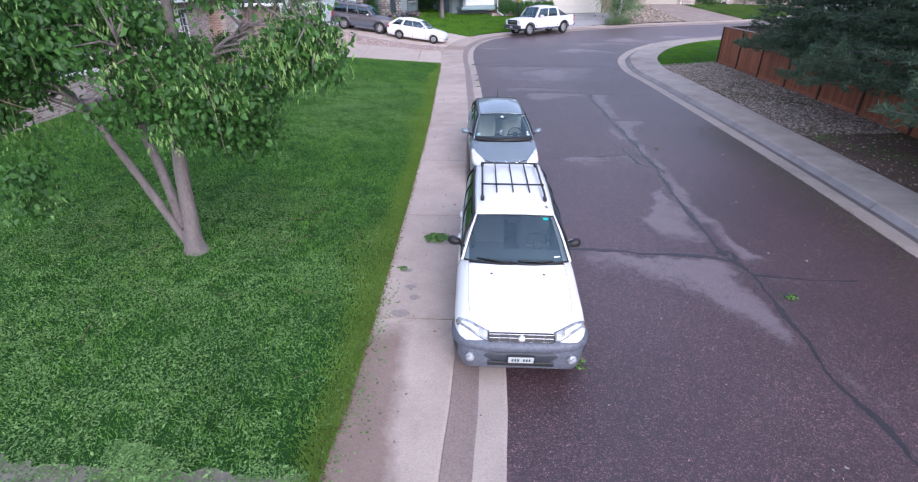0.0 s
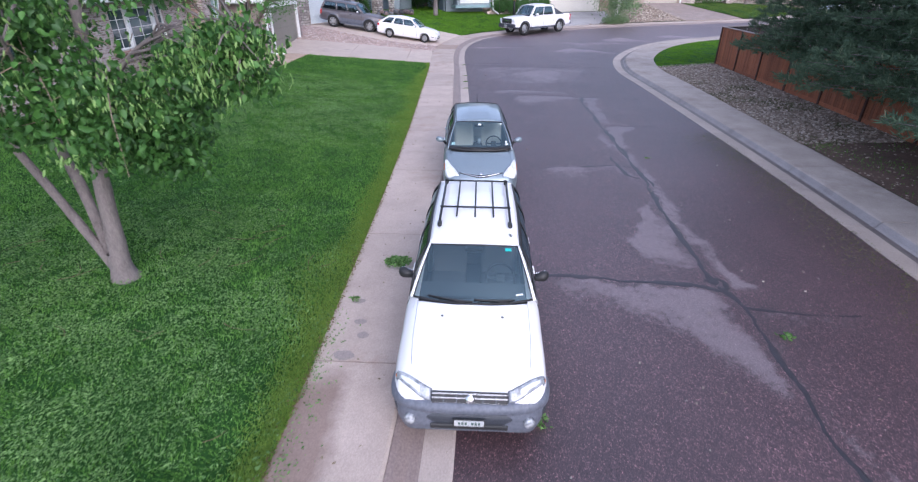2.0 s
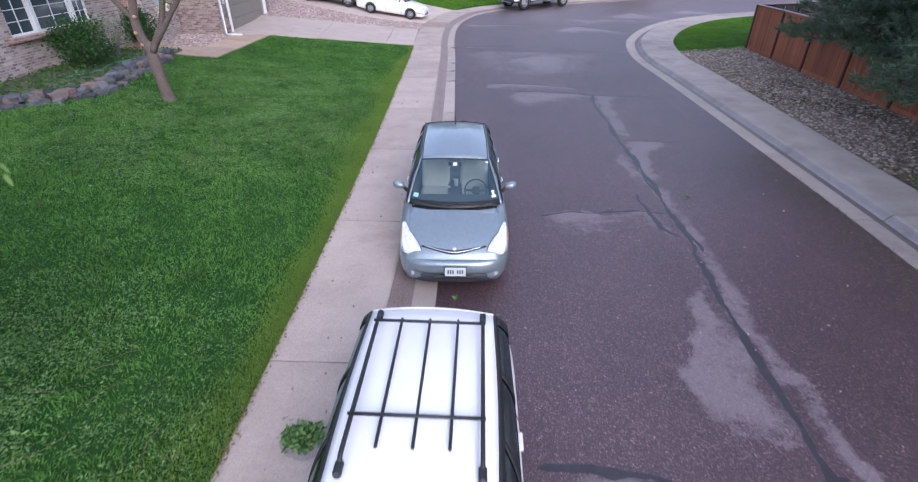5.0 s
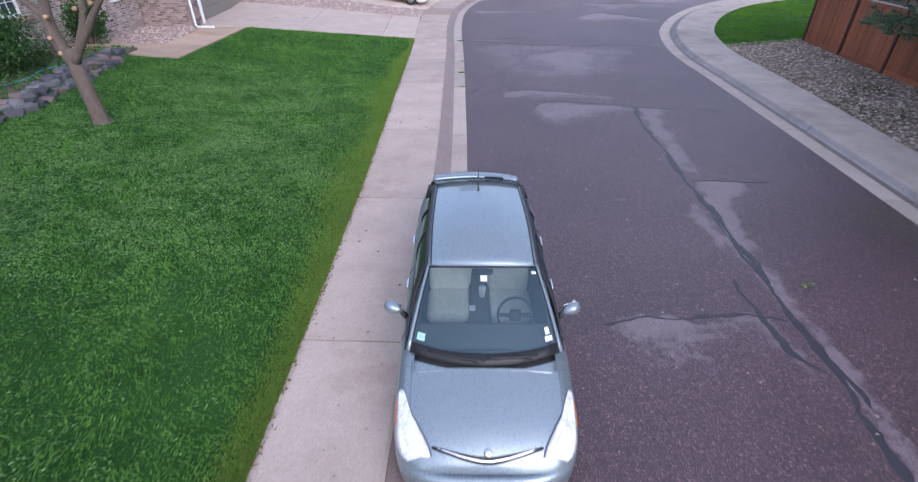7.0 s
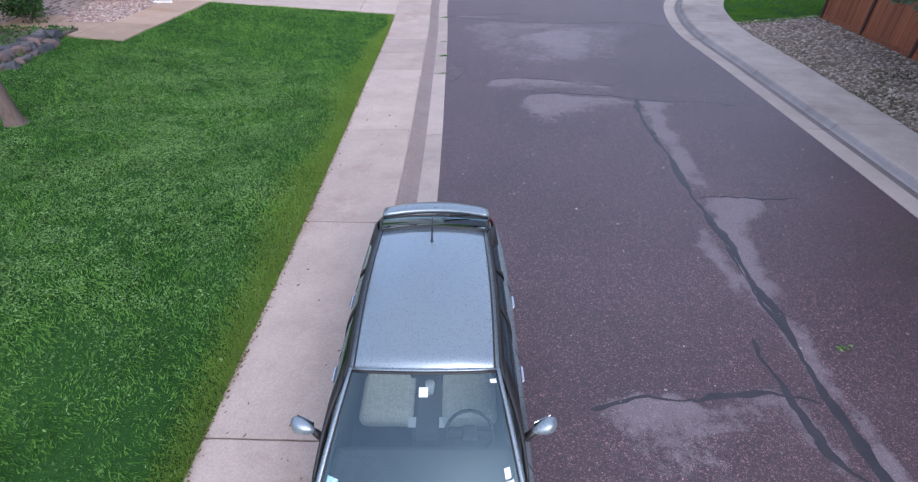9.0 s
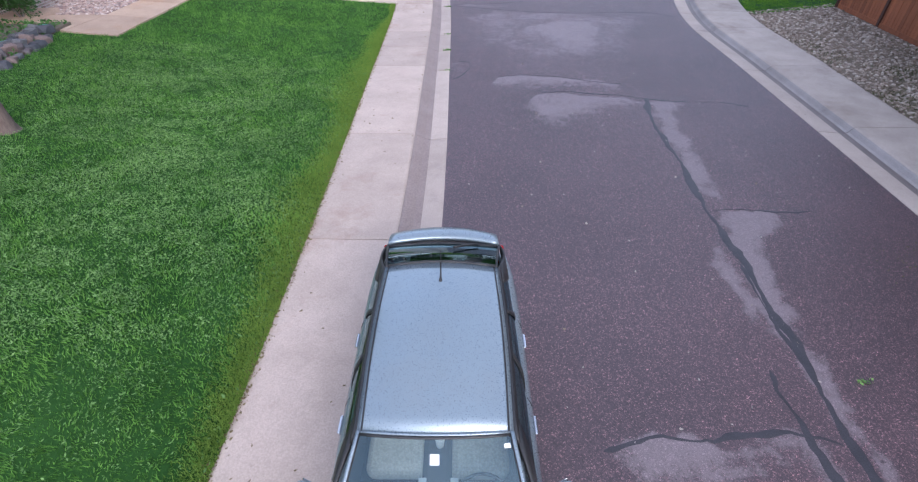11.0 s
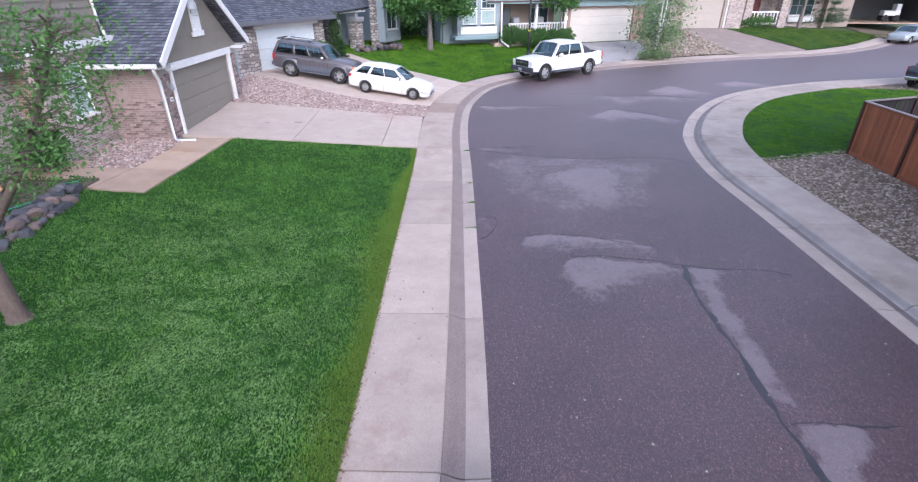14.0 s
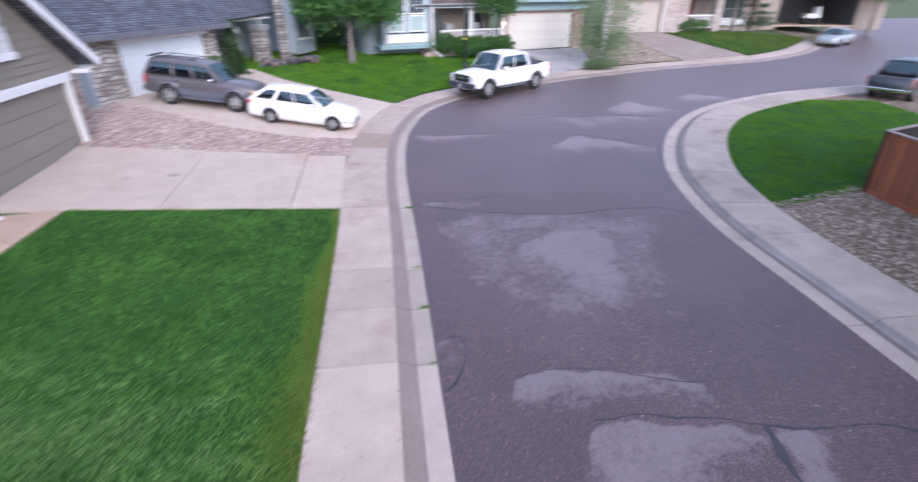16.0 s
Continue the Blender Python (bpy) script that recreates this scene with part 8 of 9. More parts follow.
# pruned tree before the house
rng = np.random.default_rng(5)
t2 = thing("pruned_tree", "leaning tree with pruned stubs and sparse feathery leaves on the lawn", "tree")
gz = ground_z(-5.5, 19.7)
a1 = limb(t2, "trunk", [(-5.45, 19.68, gz - 0.05), (-5.52, 19.72, gz + 0.5), (-5.62, 19.8, 1.75), (-5.68, 19.85, 2.1)], 0.155, 0.14, M_bark2, 12)
part("root_flare", lathe([(0.23, 0.0), (0.19, 0.05), (0.16, 0.15), (0.15, 0.25)], 14, m=pose(-5.45, 19.68, gz - 0.03)), M_bark2, t2)
a2 = limb(t2, "limb", [(-5.65, 19.8, 1.8), (-5.85, 19.85, 2.5), (-5.75, 19.9, 3.3), (-5.6, 19.95, 4.4), (-5.7, 20.1, 6.2)], 0.13, 0.04, M_bark2)
a3 = limb(t2, "limb", [(-5.58, 19.78, 1.85), (-5.15, 19.8, 2.55), (-4.95, 19.85, 3.2), (-4.6, 19.85, 4.3), (-4.3, 20.0, 5.8)], 0.10, 0.03, M_bark2)
a4 = limb(t2, "limb", [(-5.45, 19.78, 2.05), (-4.85, 19.75, 2.75), (-4.35, 19.8, 3.4), (-3.6, 19.85, 4.6), (-3.2, 19.9, 5.6)], 0.085, 0.025, M_bark2)
a5 = limb(t2, "limb", [(-5.8, 19.85, 2.6), (-6.5, 19.8, 3.5), (-7.2, 19.8, 4.6)], 0.07, 0.02, M_bark2)
for x, y, z, tx, tz in ((-5.83, 19.68, 2.35, -30, 20), (-5.72, 19.66, 2.75, -20, 30), (-5.10, 19.68, 2.9, 25, 35), (-5.76, 19.7, 2.05, -15, -20), (-4.75, 19.66, 3.0, 20, 30), (-5.05, 19.7, 3.4, 0, 40)):
    s = part("pruned_stub", lathe([(0.045, -0.08), (0.042, 0.02), (0.038, 0.026), (0, 0.027)], 12, m=pose(x, y, z, 75, tx, tz)), M_cutwood, t2, "fresh-cut branch stub")
limbs = np.concatenate([a2[6:], a3[6:], a4[6:], a5])
crown_of(t2, "crown", [(-4.9, 19.8, 5.0, 2.0, 1.6, 1.2, 0.45), (-3.6, 19.6, 4.2, 0.9, 0.8, 0.7, 0.2), (-6.6, 19.9, 4.3, 1.2, 1.2, 0.9, 0.15), (-4.3, 19.6, 3.7, 1.0, 0.7, 0.7, 0.2), (-3.05, 19.6, 4.95, 0.75, 0.7, 0.6, 0.25)], 115, 40, 0.22, 0.085, M_leaf_far, rng, 0.4, 0.5, None, limbs, M_bark2, 0.012)


def round_tree(name, label, x, y, h0, blobs, trunk_r, seed, mat=None, size=0.16, k=150, per=40, spread=0.3, bark=None, stems=1, group=""):
    r = np.random.default_rng(seed)
    t = thing(name, label, "tree", None, group)
    z = ground_z(x, y)
    ls = []
    for s in range(stems):
        ox, oy = (r.normal(size=2) * 0.35 if stems > 1 else (0, 0))
        ls.append(limb(t, "trunk", [(x + ox * 0.3, y + oy * 0.3, z - 0.05), (x + ox * 0.6, y + oy, z + h0 * 0.5), (x + ox * 1.4, y + oy, z + h0), (x + ox * 2.2, y + oy, z + h0 * 1.9)], trunk_r, trunk_r * 0.35, bark or M_bark, 10))
    L = np.concatenate(ls)
    crown_of(t, "crown", [(x + a, y + b, z + c, d, e, f, g) for a, b, c, d, e, f, g in blobs], k, per, spread, size, mat or M_leaf_far, r, 0.7, 0.4, None, L[len(L) // 2:], bark)
    return t


round_tree("shade_tree", "round-crowned green tree on the far front lawn", 0.45, 51.0, 2.0, [(0, 0, 4.0, 3.1, 2.6, 2.0, 0.6), (-1.6, -0.3, 3.0, 1.6, 1.6, 1.0, 0.2), (1.6, -0.2, 3.1, 1.5, 1.5, 1.0, 0.2)], 0.22, 21, size=0.22, k=190, per=42, spread=0.34)
round_tree("young_tree", "slender young tree by the porch railing", 10.5, 54.8, 2.2, [(0, 0, 4.4, 2.1, 1.8, 1.8, 1.0)], 0.09, 22, size=0.24, k=110, per=34, spread=0.3)
round_tree("birch_tree", "white-stemmed birch with airy foliage down to the ground", 17.4, 53.2, 2.6, [(0, 0, 3.6, 2.6, 1.9, 2.6, 0.6), (0.3, -0.6, 1.5, 2.3, 1.6, 1.3, 0.4)], 0.09, 23, M_birch_leaf, 0.16, 190, 26, 0.40, M_birchbark, 3)
round_tree("street_tree", "bare-limbed tree with thin foliage on the tan house's lawn", 36.5, 66.0, 2.2, [(0, 0, 4.8, 3.4, 2.6, 1.8, 1.0)], 0.22, 24, size=0.22, k=60, per=26, spread=0.3)
round_tree("street_tree", "green tree beside the open garage", 53.0, 67.0, 3.0, [(0, 0, 5.5, 4, 3, 2.2, 1.0)], 0.25, 25, size=0.28, k=110, per=30, spread=0.4)


def conifer(name, label, x, y, h, r_low, z_low, seed, tiers=14, per_tier=11, tuft=9, needle=0.17, droop=0.10):
    """A pine with whorls of limbs, side sprays and tufts of needles."""
    r = np.random.default_rng(seed)
    t = thing(name, label, "tree", None, "pines along the fence" if name == "pine_tree" else "")
    z = ground_z(x, y)
    limb(t, "trunk", [(x, y, z), (x + 0.05, y, z + h * 0.5), (x, y + 0.05, z + h)], 0.22, 0.03, M_bark, 10)
    bm = bmesh.new()
    P, D, TP, TD = [], [], [], []
    for k in range(tiers):
        f = k / (tiers - 1)
        zz = z + z_low + (h - z_low) * f ** 1.7
        rr = r_low * max(0.0, 1 - f ** 1.7) ** 0.6 + 0.25
        for j in range(per_tier):
            a = 2 * math.pi * (j + r.random() * 0.8) / per_tier + k
            L = rr * r.uniform(0.72, 1.12)
            d = np.array([math.cos(a), math.sin(a), 0.0])
            sd = np.array([-math.sin(a), math.cos(a), 0.0])
            pts = [np.array([x, y, zz]) + d * L * s + np.array([0, 0, -droop * L * s * (1.6 - s) + 0.03 * L * s ** 3]) for s in np.linspace(0.04, 1, 6)]
            tube(bm, [tuple(p) for p in pts], [0.035, 0.03, 0.024, 0.018, 0.012, 0.006], 5, False)
            m_ = int(9 * L) + 5
            s_ = r.uniform(0.22, 1.0, m_)
            for s in s_:
                i = min(4, int(s * 5))
                b = pts[i] + (pts[i + 1] - pts[i]) * (s * 5 - i)
                o = (sd * r.normal() * 0.34 * L * (1.15 - s) + d * r.uniform(0, 0.2) + np.array([0, 0, r.normal() * 0.07]))
                c = b + o
                out_d = norm(d * 0.8 + o * 0.9 + np.array([0, 0, 0.28]))
                P.append(np.repeat((c - out_d * 0.12)[None], tuft, 0) + out_d * r.uniform(0, 0.24, (tuft, 1)))
                D.append(out_d + r.normal(size=(tuft, 3)) * 0.62)
                if r.random() < 0.13:
                    TP.append(np.repeat((c + out_d * 0.1)[None], 4, 0))
                    TD.append(np.array([0, 0, 1.0]) + out_d * 0.4 + r.normal(size=(4, 3)) * 0.12)
    tagged(part("limb_mass", bm, M_bark, t, "grey-brown limbs"), kind="stuff")
    P, D = np.concatenate(P), np.concatenate(D)
    part("needles", slivers("needles", P, D, needle * r.uniform(0.7, 1.25, len(P)), 0.034, r), M_needle, t, "dark blue-green needles")
    TP, TD = np.concatenate(TP), np.concatenate(TD)
    tagged(part("shoot_mass", slivers("shoot_mass", TP, TD, 0.17, 0.03, r), M_needle_tip, t, "pale new shoots"), kind="stuff")
    return t


conifer("pine_tree", "dark green pine whose limbs hang over the fence", 18.4, 21.3, 15.0, 4.4, 1.85, 31, 24, 17, 20, droop=0.12)
conifer("pine_tree", "dark green pine spreading low over the board fence", 17.7, 14.8, 15.0, 5.3, 1.7, 32, 24, 18, 20, droop=0.13)
conifer("pine_tree", "dark green pine standing deeper inside the fenced yard", 22.0, 18.0, 10.0, 4.2, 1.2, 35, 16, 14, 14)
# near pine: crown mostly out of view, widened to shade verge and sidewalk
conifer("pine_tree", "dark green pine at the near end of the fence", 16.3, 7.6, 15.0, 5.9, 1.7, 34, 22, 16, 15)
conifer("blue_spruce", "dense spruce beside the tan house", 39.5, 69.0, 7.0, 3.0, 0.6, 33, 10, 10, 8, 0.3)


def shrub(name, label, x, y, rx, ry, h, seed, mat, size=0.07, k=60, per=40, spread=0.12, stems=7, cone=False):
    r = np.random.default_rng(seed)
    s = thing(name, label, "shrub", None, {"hedge_bush": "hedge before the porch railing", "understorey_shrub": "shrubs beneath the shade tree"}.get(name, ""))
    z = ground_z(x, y) + 0.03
    bm = bmesh.new()
    for j in range(stems):
        a = 2 * math.pi * j / stems + r.random()
        tube(bm, [(x, y, z - 0.02), (x + rx * 0.4 * math.cos(a), y + ry * 0.4 * math.sin(a), z + h * 0.45), (x + rx * 0.8 * math.cos(a), y + ry * 0.8 * math.sin(a), z + h * 0.85)], [0.02, 0.014, 0.006], 5, False)
    part("stems", bm, M_bark, s)
    if cone:
        u = r.random(k) ** 1.6
        a = r.uniform(0, 2 * math.pi, k)
        rad = (1 - u) * np.sqrt(r.random(k)) * 0.95 + 0.06
        C = np.stack([x + rx * rad * np.cos(a), y + ry * rad * np.sin(a), z + 0.05 + h * u], 1)
    else:
        C = clump_points(r, [(x, y, z + h * 0.55, rx, ry, h * 0.47, 1.0)], k)
    idx = np.repeat(np.arange(len(C)), per)
    P = C[idx] + r.normal(size=(len(idx), 3)) * spread
    P[:, 2] = np.maximum(P[:, 2], z + 0.02)
    part("foliage", leaves("foliage", P, r.normal(size=(len(idx), 3)) + (0, 0, 0.3), size * r.uniform(0.6, 1.2, len(idx)), r), mat, s)
    return s


shrub("garden_shrub", "dense green shrub in the bed under the front windows", -9.55, 22.9, 0.85, 0.8, 1.45, 41, M_leaf_dark, 0.085, 90, 44, 0.14)
shrub("twiggy_shrub", "half-bare twiggy shrub torn by hail in the bed", -9.6, 24.6, 0.5, 0.5, 1.3, 42, M_birch_leaf, 0.06, 24, 20, 0.16, 16)
shrub("garden_shrub", "glossy green shrub beside the entry walk", -9.55, 26.4, 0.6, 0.6, 1.4, 43, M_leaf_dark, 0.08, 70, 44, 0.12)
shrub("conical_shrub", "narrow cone-shaped evergreen by the stone columns", -5.35, 46.6, 0.62, 0.62, 2.4, 44, M_leaf_dark, 0.10, 120, 30, 0.10, 5, True)
shrub("garden_shrub", "rounded shrub before the stone porch", -6.35, 45.9, 0.7, 0.6, 1.0, 45, M_leaf_far, 0.10, 60, 30, 0.12)
shrub("clipped_bush", "clipped round bush beside the porch steps", 6.45, 53.4, 0.95, 0.9, 1.5, 46, M_leaf_far, 0.085, 170, 36, 0.055)
for k in range(4):
    shrub("hedge_bush", "clipped green hedge before the porch railing", 7.85 + 1.0 * k, 53.35 + 0.30 * k, 0.80, 0.7, 1.35, 47 + k, M_leaf_far, 0.085, 150, 36, 0.055)
for k in range(5):
    shrub("understorey_shrub", "dark shrub in the shade beneath the tree", -3.2 + 1.7 * k, 55.2 + 0.8 * (k % 2), 1.0, 0.8, 1.2 + 0.3 * (k % 3), 60 + k, M_leaf_dark, 0.14, 60, 26, 0.2)
shrub("flower_clump", "low pale flowering plants at the drive's corner", 17.0, 51.6, 1.3, 0.7, 0.55, 66, M_birch_leaf, 0.10, 70, 30, 0.12)
shrub("flower_clump", "low green plants along the tan house's porch", 31.4, 64.6, 2.0, 0.6, 0.9, 67, M_leaf_far, 0.14, 70, 24, 0.15)


# rocks
def stone_cloud(name, poly, n, size, mat, seed, flat=0.6, lift=0.3):
    """Many rounded stones lying on the land inside a polygon, as one mesh."""
    r = np.random.default_rng(seed)
    base = bmesh.new()
    bmesh.ops.create_icosphere(base, subdivisions=1, radius=1)
    bv = np.array([v.co[:] for v in base.verts])
    bf = np.array([[v.index for v in f.verts] for f in base.faces])
    base.free()
    xs, ys = [p[0] for p in poly], [p[1] for p in poly]
    x, y = r.uniform(min(xs), max(xs), n * 3), r.uniform(min(ys), max(ys), n * 3)
    ok = inside(poly, x, y)
    x, y = x[ok][:n], y[ok][:n]
    z = land(x, y)
    n = len(x)
    s = size * r.uniform(0.5, 1.35, n)
    ang = r.uniform(0, 2 * math.pi, n)
    sc = np.stack([np.ones(n), r.uniform(0.6, 1.0, n), flat * r.uniform(0.7, 1.2, n)], 1) * s[:, None]
    V = bv[None] * (1 + 0.16 * r.normal(size=(n, len(bv), 1))) * sc[:, None]
    c, sn = np.cos(ang)[:, None], np.sin(ang)[:, None]
    V = np.stack([V[..., 0] * c - V[..., 1] * sn + x[:, None], V[..., 0] * sn + V[..., 1] * c + y[:, None], V[..., 2] + (z + sc[:, 2] * lift)[:, None]], 2)
    F = bf[None] + (np.arange(n) * len(bv))[:, None, None]
    return raw(name, V.reshape(-1, 3), F.reshape(-1, 3).tolist())


def rock_mat(name, tones, each=False):
    m, nt, b = nodes_of(name)
    rnd = nt.nodes.new("ShaderNodeObjectInfo").outputs['Random'] if each else nt.nodes.new("ShaderNodeNewGeometry").outputs['Random Per Island']
    col = ramp(nt, rnd, [(k / (len(tones) - 1), c) for k, c in enumerate(tones)])
    col = mix(nt, 0.4, col, ramp(nt, noise_tex(nt, 30, 3), [(0.3, (0.6, 0.6, 0.6)), (0.7, (1.35, 1.35, 1.35))]), 'MULTIPLY')
    nt.links.new(col, b.inputs['Base Color'])
    b.inputs['Roughness'].default_value = 0.8
    return m


M_river = rock_mat("river_rock", [(0.16, 0.11, 0.10), (0.46, 0.35, 0.31), (0.26, 0.175, 0.155), (0.60, 0.52, 0.48), (0.21, 0.17, 0.165), (0.42, 0.29, 0.25)])
M_greyrock = rock_mat("grey_gravel", [(0.13, 0.095, 0.070), (0.40, 0.325, 0.265), (0.20, 0.150, 0.115), (0.54, 0.47, 0.40), (0.15, 0.11, 0.080), (0.30, 0.235, 0.185)])
M_wallrock = rock_mat("border_rock", [(0.03, 0.034, 0.042), (0.16, 0.158, 0.168), (0.05, 0.053, 0.063), (0.20, 0.14, 0.125), (0.09, 0.09, 0.105), (0.045, 0.048, 0.057)], True)
tagged(part("river_rock", stone_cloud("river_rock", BED_ROCK["rock_bed"], 10500, 0.052, M_river, 1), M_river), "rounded pinkish river rock between the driveways", "rocks", kind="stuff")
tagged(part("river_rock", stone_cloud("river_rock", BED_ROCK["entry_rock_bed"], 3600, 0.048, M_river, 2), M_river), "rounded pinkish river rock beside the garage wall", "rocks", kind="stuff")
tagged(part("gravel", stone_cloud("gravel", VERGE, 9000, 0.045, M_greyrock, 3), M_greyrock), "mixed grey gravel strewn along the fence", "gravel", kind="stuff")
tagged(part("gravel", stone_cloud("gravel", VERGE2, 1300, 0.03, M_greyrock, 6), M_greyrock), "stray gravel on the weedy verge", "gravel", kind="stuff")
tagged(part("gravel", stone_cloud("gravel", GRAV_E2, 1800, 0.06, M_greyrock, 4), M_greyrock), "grey gravel beyond the corner lawn", "gravel", kind="stuff")

# dry-laid rock border of the bed
border = thing("rock_border", "low border of dark and pinkish field stones round the bed", "rock border")
r = np.random.default_rng(8)
line = smooth_line(ROCK_EDGE, 0.1)
step = 0
while step < len(line) - 1:
    p = line[step]
    zz = ground_z(*p)
    for row in range(3):
        L = r.uniform(0.14, 0.25)
        bm = bmesh.new()
        bmesh.ops.create_icosphere(bm, subdivisions=2, radius=1)
        sx, sy, sz = L, L * r.uniform(0.65, 0.95), L * r.uniform(0.55, 0.85)
        seed_v = Vector(r.uniform(-50, 50, 3))
        for v in bm.verts:
            k = 1 + 0.35 * noise.noise(v.co * 1.1 + seed_v)
            v.co = Vector((max(-0.8, min(0.8, v.co.x * 1.1)) * sx * k, max(-0.75, min(0.75, v.co.y * 1.1)) * sy * k, max(-0.7, min(0.7, v.co.z * 1.1)) * sz * k))
        o = part("stone", bm, M_wallrock, border)
        o.matrix_basis = pose(p[0] - 0.22 * row + r.normal() * 0.05, p[1] + r.normal() * 0.05, zz + 0.04 + 0.13 * (row > 0) + 0.02 * (row > 1), r.uniform(-12, 12), r.uniform(-12, 12), r.uniform(0, 360))
    step += int(r.uniform(2.6, 4.4))

# low stone edging before the two-storey bay
edging = thing("stone_edging", "low edging of brown field stones before the bay", "rock border")
for k in range(34):
    f_ = k / 33
    bm = bmesh.new()
    bmesh.ops.create_icosphere(bm, subdivisions=1, radius=1)
    sv = Vector(r.uniform(-50, 50, 3))
    L = r.uniform(0.16, 0.30)
    for v in bm.verts:
        q_ = 1 + 0.3 * noise.noise(v.co + sv)
        v.co = Vector((v.co.x * L * q_, v.co.y * L * 0.8 * q_, v.co.z * L * 0.65 * q_))
    ex_, ey_ = -4.5 + 2.9 * f_ + r.normal() * 0.12, 48.5 + 2.0 * f_ + r.normal() * 0.15
    part("stone", bm, M_wallrock, edging).matrix_basis = pose(ex_, ey_, ground_z(ex_, ey_) + 0.12 + 0.16 * (k % 2), 0, 0, r.uniform(0, 360))

# garden hose over the bed
hp = [(-7.9, 25.2, 0), (-8.3, 25.6, 0), (-8.6, 25.2, 0), (-8.2, 24.7, 0), (-8.5, 24.0, 0), (-8.9, 23.0, 0), (-8.7, 22.0, 0), (-9.1, 21.0, 0)]
hl_ = smooth_line([p[:2] for p in hp], 0.15)
tagged(part("garden_hose", tubes(([(x, y, ground_z(x, y) + 0.13) for x, y in hl_], 0.016), n=6), plain("teal_hose", (0.05, 0.32, 0.26), 0.45)), "teal garden hose lying over the rock border", "hose")


# ---- grass and litter ----
def scatter(poly, n, r, weight=None):
    xs, ys = [p[0] for p in poly], [p[1] for p in poly]
    x, y = r.uniform(min(xs), max(xs), n), r.uniform(min(ys), max(ys), n)
    ok = inside(poly, x, y)
    if weight is not None:
        ok &= r.random(n) < weight(x, y)
    return x[ok], y[ok]


def turf_blades(name, poly, n, h, w, r, weight=None, label="", mat=None):
    """Blades in tufts: neighbours lean the same way and grow to a like height."""
    x, y = scatter(poly, n, r, weight)
    P = np.stack([x, y, land(x, y) - 0.004], 1)
    lean = [0.75 * patchy(x, y, 0.16, s) + 0.35 * patchy(x, y, 0.5, s + 1) + 0.4 * r.normal(size=len(x)) for s in (301, 303)]
    D = np.stack([*lean, np.ones(len(x))], 1)
    tall = 1 + 0.45 * patchy(x, y, 0.13, 305) + 0.25 * patchy(x, y, 0.6, 306)
    return tagged(part(name, slivers(name, P, D, h * tall * r.uniform(0.6, 1.3, len(x)), w, r), mat or M_blade), label, "grass", kind="stuff")


def scraps(name, P, size, r, mat, label):
    """Torn bits of leaf lying about, four corners each, bent along the middle."""
    n = len(P)
    a = r.uniform(0, 2 * math.pi, n)
    D = norm(np.stack([np.cos(a), np.sin(a), r.normal(size=n) * 0.3], 1))
    S = norm(np.stack([-np.sin(a), np.cos(a), r.normal(size=n) * 0.35], 1))
    L, W = size[:, None], (size * r.uniform(0.16, 0.48, n))[:, None]
    N = np.array([0, 0, 1.0])
    V = np.stack([P - D * L * 0.5, P + S * W * 0.5 - D * L * r.uniform(-0.2, 0.2, (n, 1)), P + D * L * 0.5 + N * L * 0.1, P - S * W * 0.5 + N * W * 0.15], 1).reshape(-1, 3)
    me = bpy.data.meshes.new(name)
    me.vertices.add(4 * n)
    me.vertices.foreach_set("co", V.ravel())
    me.loops.add(4 * n)
    me.loops.foreach_set("vertex_index", np.arange(4 * n, dtype=np.int32))
    me.polygons.add(n)
    me.polygons.foreach_set("loop_start", (np.arange(n) * 4).astype(np.int32))
    me.update(calc_edges=True)
    return tagged(part(name, me, mat), label, "leaf litter", kind="stuff")


r = np.random.default_rng(77)
BARE = [(-15.8, 2.6), (-15.8, 3.95), (-5.5, 4.05), (-3.4, 4.02), (-2.5, 4.0), (-1.7, 3.95), (-1.1, 3.85), (-0.4, 3.8), (0.0, 3.7), (0.1, 2.6)]


def thin_out(x, y):
    n_ = patchy(x, y, 0.5, 2)
    return np.where(inside(BARE, x, y + 0.22 + n_ * 0.3), 0.4, 1.0)


edge_d = lambda x, y: np.interp(y, OUT_L[:index_near(OUT_L, 32), 1], OUT_L[:index_near(OUT_L, 32), 0]) - x
turf_blades("grass", LAWN_W, 900000, 0.060, 0.014, r, lambda x, y: np.clip(1.25 - (np.hypot(x - 1.5, y - 12) / 30), 0.25, 1) * thin_out(x, y) * np.clip(edge_d(x, y) / 0.3, 0.3, 1), "short mown blades of the front lawn")
def edge_band(n):
    y = r.uniform(2.5, 30.9, n)
    d = np.abs(r.normal(size=n)) * (0.24 + 0.16 * patchy(y * 0, y, 1.4, 4)) * np.clip((y - 1) / 7, 0.5, 1) * np.clip((31 - y) / 8, 0.2, 1)
    x = np.interp(y, OUT_L[:index_near(OUT_L, 32), 1], OUT_L[:index_near(OUT_L, 32), 0]) - d + 0.012
    return x, y


